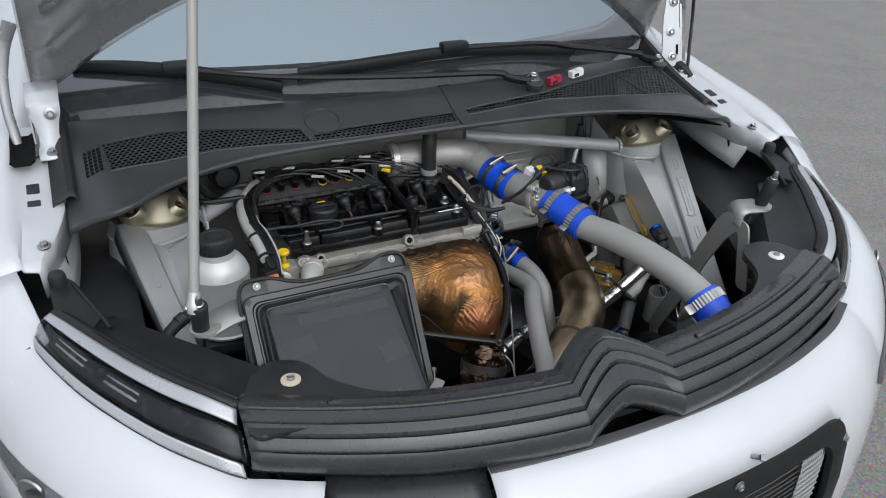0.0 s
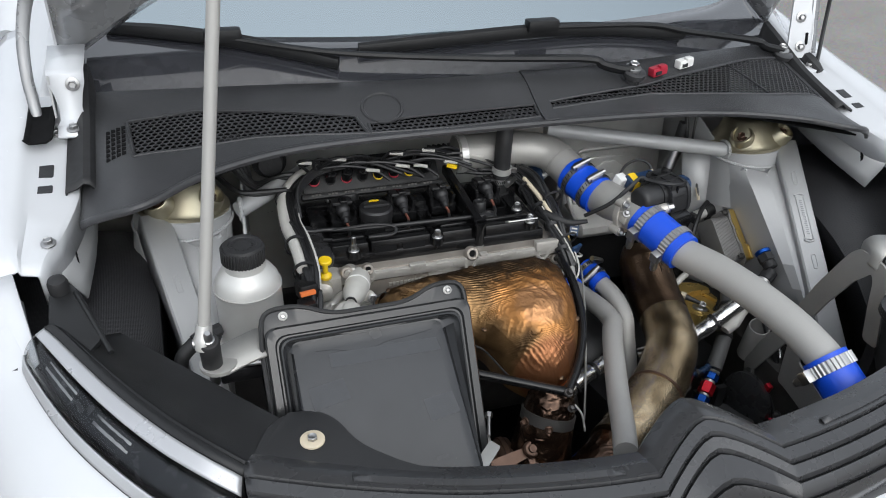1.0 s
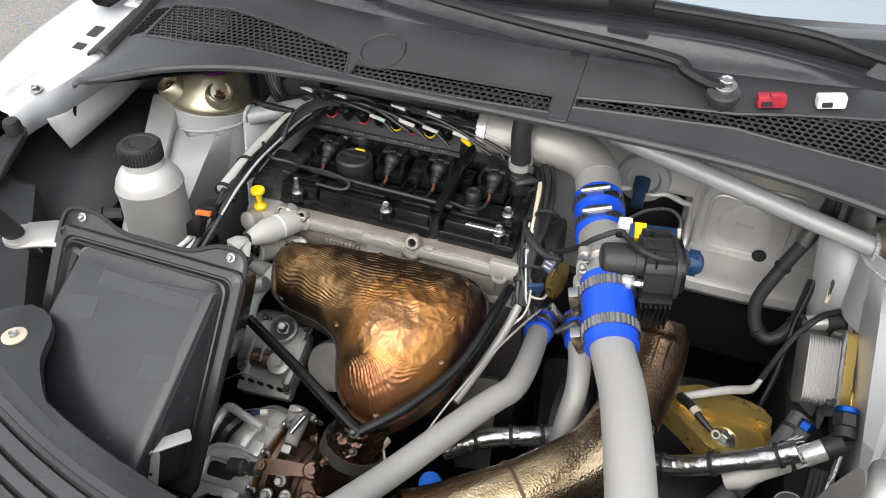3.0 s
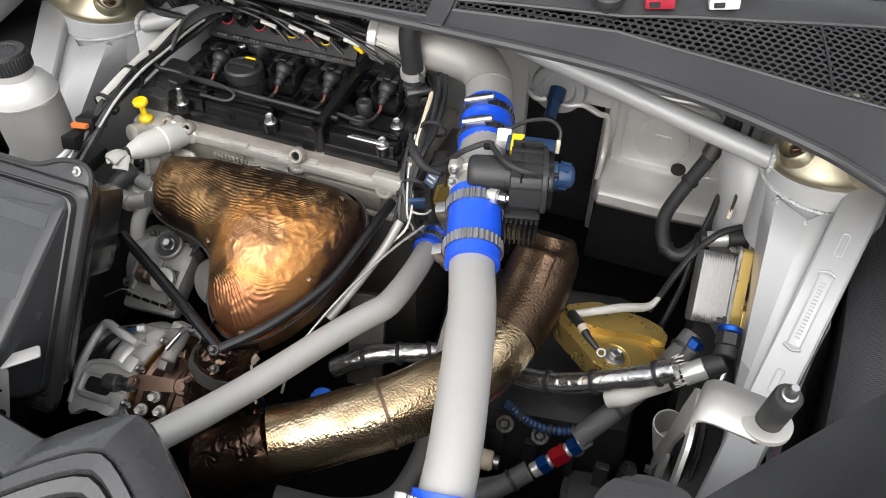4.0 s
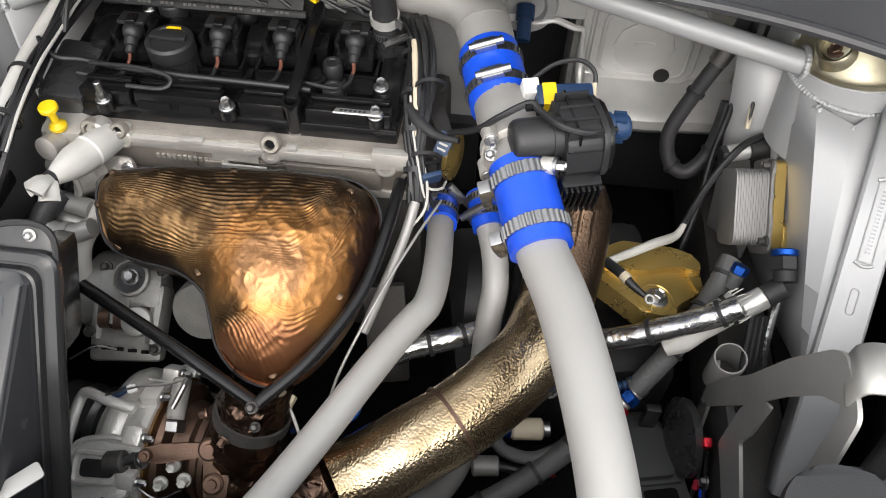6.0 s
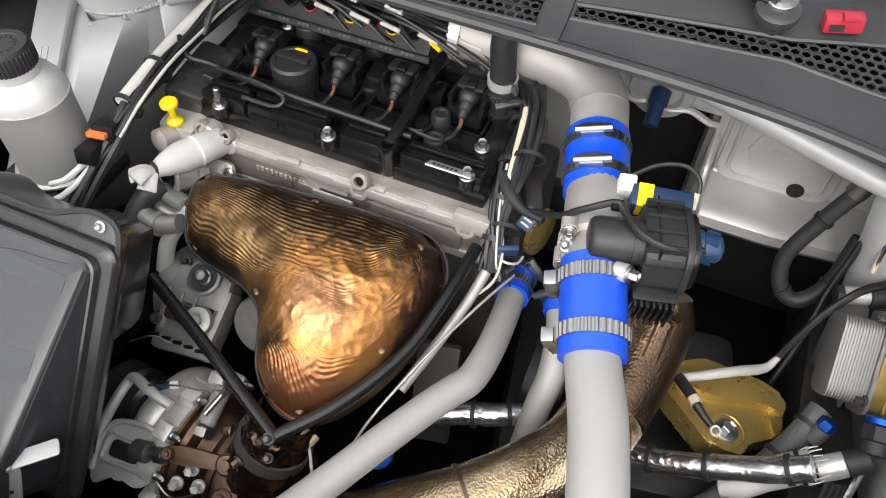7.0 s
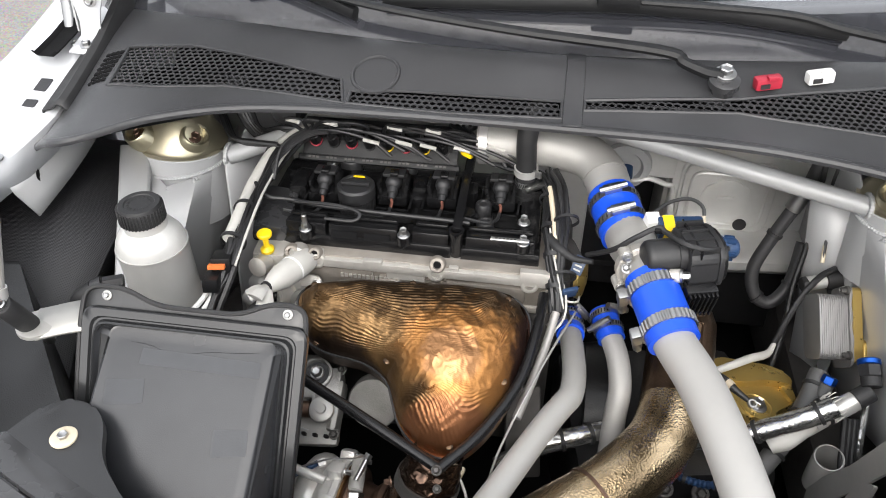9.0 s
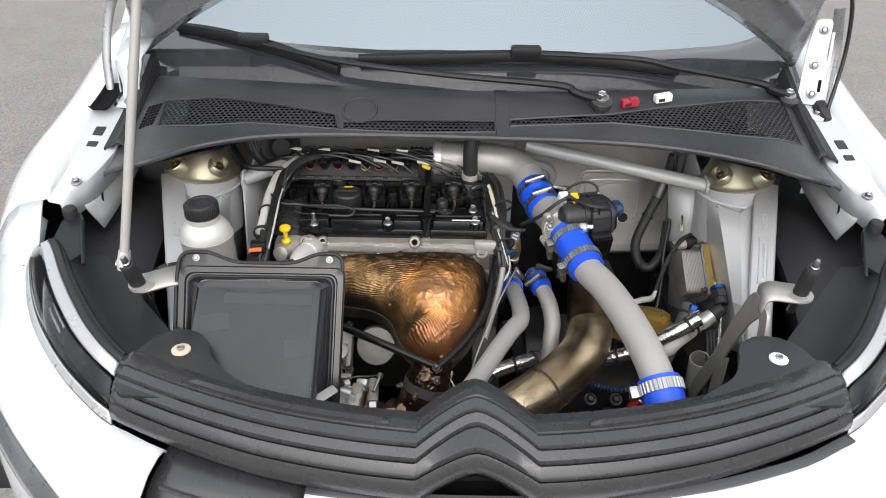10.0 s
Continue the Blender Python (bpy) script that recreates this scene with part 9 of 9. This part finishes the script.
# ------------------------------------------------------------ fuse panel
fuse = thing("fuse_panel", "black relay panel with red and yellow connectors", "fuse panel", (-0.225, 0.57, 0.79))
FM = facing((-0.225, 0.572, 0.822), (0, -0.75, 0.66))
part("panel", box(bmesh.new(), None, (0.24, 0.06, 0.006), bev=0.002, m=FM), PLASTIC, fuse)
part("panel_edge", box(bmesh.new(), None, (0.25, 0.010, 0.014), bev=0.003, m=FM @ pose(0, -0.034, 0.002)), PLASTIC, fuse)
for k in range(8):
    x = -0.1 + 0.028 * k
    c = (REDP, PLASTIC, REDP, PLASTIC, YELLOW, REDP, YELLOW, PLASTIC)[k]
    cup = part("socket", lathe(bmesh.new(), FM @ V((x, -0.008, 0.003)), FM.to_3x3() @ V((0, 0, 1)), [(0, 0.0092), (0.003, 0.0092), (0.0035, 0.0086)], 16), c, fuse)
    part("plug", lathe(bmesh.new(), FM @ V((x, -0.006, 0.009)), FM.to_3x3() @ V((0, 0.35, 1)), [(-0.004, 0.0088), (0.016, 0.0095), (0.018, 0.0075), (0.03, 0.005)], 14), COVERM, cup)
    bm = bmesh.new()
    for j in range(3):
        box(bm, None, (0.004, 0.003, 0.0008), m=FM @ pose(x - 0.006 + 0.006 * j, -0.0335, 0.010))
    part("label_bars", bm, CASTD, cup)
    p0 = FM @ V((x, 0.0, 0.036))
    part("wire", tube(bmesh.new(), [p0, p0 + V((0.005, -0.012, 0.022)), p0 + V((0.03 if k > 3 else -0.03, -0.02, 0.03)), V((-0.06 if k > 3 else -0.33, 0.545, 0.835 + 0.004 * (k % 4))), V((-0.03 if k > 3 else -0.37, 0.54, 0.815))], 0.0027, 7), WIRE, fuse)
    if k % 2 == 0:
        q = p0 + V((0.02 if k > 3 else -0.02, -0.019, 0.029))
        part("wire_marker", cyl(bmesh.new(), q + V((-0.010, 0, 0)), q + V((0.012, -0.003, -0.002)), 0.003, seg=8), SLEEVE, fuse, "white wire marker")
random.seed(12)
for k in range(9):
    x0 = -0.33 + 0.025 * k
    a = V((x0, 0.548, 0.842 + random.uniform(0, 0.012)))
    b = V((x0 + random.uniform(0.06, 0.12), 0.532 + random.uniform(-0.006, 0.006), 0.850 + random.uniform(-0.008, 0.010)))
    c = b + V((random.uniform(0.03, 0.06), -0.004, -0.022))
    part("wire", tube(bmesh.new(), [a, a.lerp(b, 0.5) + V((0, -0.006, 0.010)), b, c], 0.0026, 7), WIRE, fuse)
    if k % 2 == 0:
        part("wire_marker", cyl(bmesh.new(), b - V((0.012, 0.002, -0.002)), b + V((0.012, -0.002, -0.003)), 0.003, seg=8), SLEEVE, fuse, "white wire marker")
for k in range(5):
    part("wire", tube(bmesh.new(), [(-0.38 + 0.004 * k, 0.47, 0.805), (-0.36, 0.51, 0.825 + 0.003 * k), (-0.325, 0.54, 0.842 + 0.003 * k), (-0.27, 0.548, 0.848 + 0.004 * k), (-0.20, 0.55, 0.852)], 0.003, 7), WIRE if k % 2 else CAPM, fuse)
part("yellow_tag", box(bmesh.new(), (-0.088, 0.535, 0.835), (0.018, 0.008, 0.008), (0, 10, -25), bev=0.001), YELLOW, fuse, "yellow tag")
for k in range(5):
    y = 0.575 + 0.006 * k
    part("wire", tube(bmesh.new(), [(-0.12 + 0.01 * k, 0.58, 0.855), (-0.085, 0.555, 0.85 + 0.002 * k), (-0.05, 0.55, 0.825 + 0.003 * k), (0.0, 0.553, 0.812 + 0.003 * k)], 0.003, 7), WIRE, fuse)

# black harness running from behind the tower to the loom
for k in range(3):
    d = 0.008 * k
    part("harness_wire", tube(bmesh.new(), [(-0.498 + 0.5 * d, 0.605, 0.858 - 0.5 * d), (-0.476 + 0.5 * d, 0.575, 0.836 - 0.4 * d), (-0.449 + 0.5 * d, 0.538, 0.828 - 0.3 * d), (-0.412, 0.532, 0.827 - 0.3 * d), (-0.375, 0.53, 0.827)], 0.0042 - 0.0006 * k, 8), WIRE, loomL)

# purple reservoir tip behind the left tower, small loom there
whole("damper_cap", lathe(bmesh.new(), (-0.525, 0.54, 0.842), (0, -0.2, 1), [(0, 0.026), (0.022, 0.026), (0.024, 0.022), (0.032, 0.022), (0.035, 0.018)], 24), PURPLE, "purple anodised damper cap", "damper")
whole("damper_cap", lathe(bmesh.new(), (0.535, 0.56, 0.84), (0, -0.2, 1), [(0, 0.032), (0.02, 0.032), (0.024, 0.028)], 24), PURPLE, "purple anodised damper cap", "damper")
lm = thing("small_loom", "black wires curling behind the strut tower", "wiring", (-0.44, 0.58, 0.80), "looms")
for k in range(5):
    part("wire", tube(bmesh.new(), [(-0.47 + 0.008 * k, 0.60, 0.90), (-0.455 + 0.006 * k, 0.585, 0.85), (-0.42, 0.565 + 0.006 * k, 0.815), (-0.37, 0.57, 0.81 + 0.006 * k), (-0.31, 0.58, 0.82)], 0.004, 7), WIRE, lm)
bm = lathe(bmesh.new(), (-0.39, 0.66, 0.83), (0, -1, 0.1), [(0, 0.03), (0.03, 0.03), (0.034, 0.024), (0.05, 0.02)], 20)
whole("brake_union", bm, DARK, "dark round fitting on the firewall", "fitting")

# ------------------------------------------------------------ wipers
def wiper(label, blade, arm, pivot):
    ob = thing("wiper", label, "wiper", pivot, "wipers")
    bl = part("blade", tube(bmesh.new(), blade, [0.008, 0.010, 0.010, 0.008], 8, 6, flat=1.3), PLASTIC, ob, "black wiper blade")
    mid = spline(blade, 6)
    part("rubber_edge", tube(bmesh.new(), [p + V((0, 0.006, -0.010)) for p in mid], 0.003, 6, smooth=False), RUBBER, bl)
    part("arm", tube(bmesh.new(), arm, [0.006, 0.008, 0.010, 0.012, 0.013], 8, 6, flat=0.7), PLASTIC, ob, "satin black wiper arm")
    part("saddle", box(bmesh.new(), tuple(V(arm[0]) + V((0, 0, 0.004))), (0.06, 0.026, 0.022), bev=0.006), PLASTIC, ob)
    pv = part("pivot", lathe(bmesh.new(), V(pivot) - V((0, 0, 0.035)), (0, -0.25, 1), [(0, 0.016), (0.02, 0.014), (0.024, 0.02), (0.032, 0.02), (0.034, 0.016)], 22), GLOSSB, ob)
    bolt(V(pivot), (0, -0.25, 1), 0.009, 0.008, pv, STEEL)


wiper("long black wiper reaching across the glass", [(-0.624, 0.776, 1.036), (-0.52, 0.733, 1.034), (-0.40, 0.682, 1.024), (-0.264, 0.62, 1.002)],
      [(-0.441, 0.683, 1.036), (-0.264, 0.618, 1.02), (-0.041, 0.582, 1.008), (0.162, 0.568, 0.998), (0.195, 0.556, 0.988), (0.225, 0.544, 0.982), (0.244, 0.538, 0.983)], (0.244, 0.538, 0.985))
wiper("short black wiper lying along the glass", [(-0.226, 0.64, 1.017), (-0.063, 0.633, 1.026), (0.105, 0.638, 1.030), (0.254, 0.648, 1.022), (0.417, 0.651, 1.002)],
      [(0.104, 0.632, 1.038), (0.321, 0.645, 1.028), (0.413, 0.641, 1.012), (0.583, 0.647, 0.982), (0.61, 0.638, 0.97), (0.643, 0.628, 0.963)], (0.643, 0.628, 0.964))

# connectors lying on the cowl
for x, y, m, col in ((0.301, 0.545, REDP, "red"), (0.37, 0.567, WHITEP, "white")):
    ob = thing("loose_connector", f"small {col} plastic connector clipped to the scuttle", "connector", (x, y, cowl_z(x, y)), "connectors")
    bm = box(bmesh.new(), (x, y, cowl_z(x, y) + 0.012), (0.034, 0.016, 0.016), (0, -6, 12), bev=0.003)
    box(bm, (x + 0.004, y - 0.005, cowl_z(x, y) + 0.021), (0.014, 0.010, 0.006), (0, -6, 12), bev=0.001)
    part("shell", bm, m, ob)
    part("slot", box(bmesh.new(), (x - 0.004, y - 0.009, cowl_z(x, y) + 0.010), (0.012, 0.004, 0.006), (0, -6, 12)), DARK, ob)
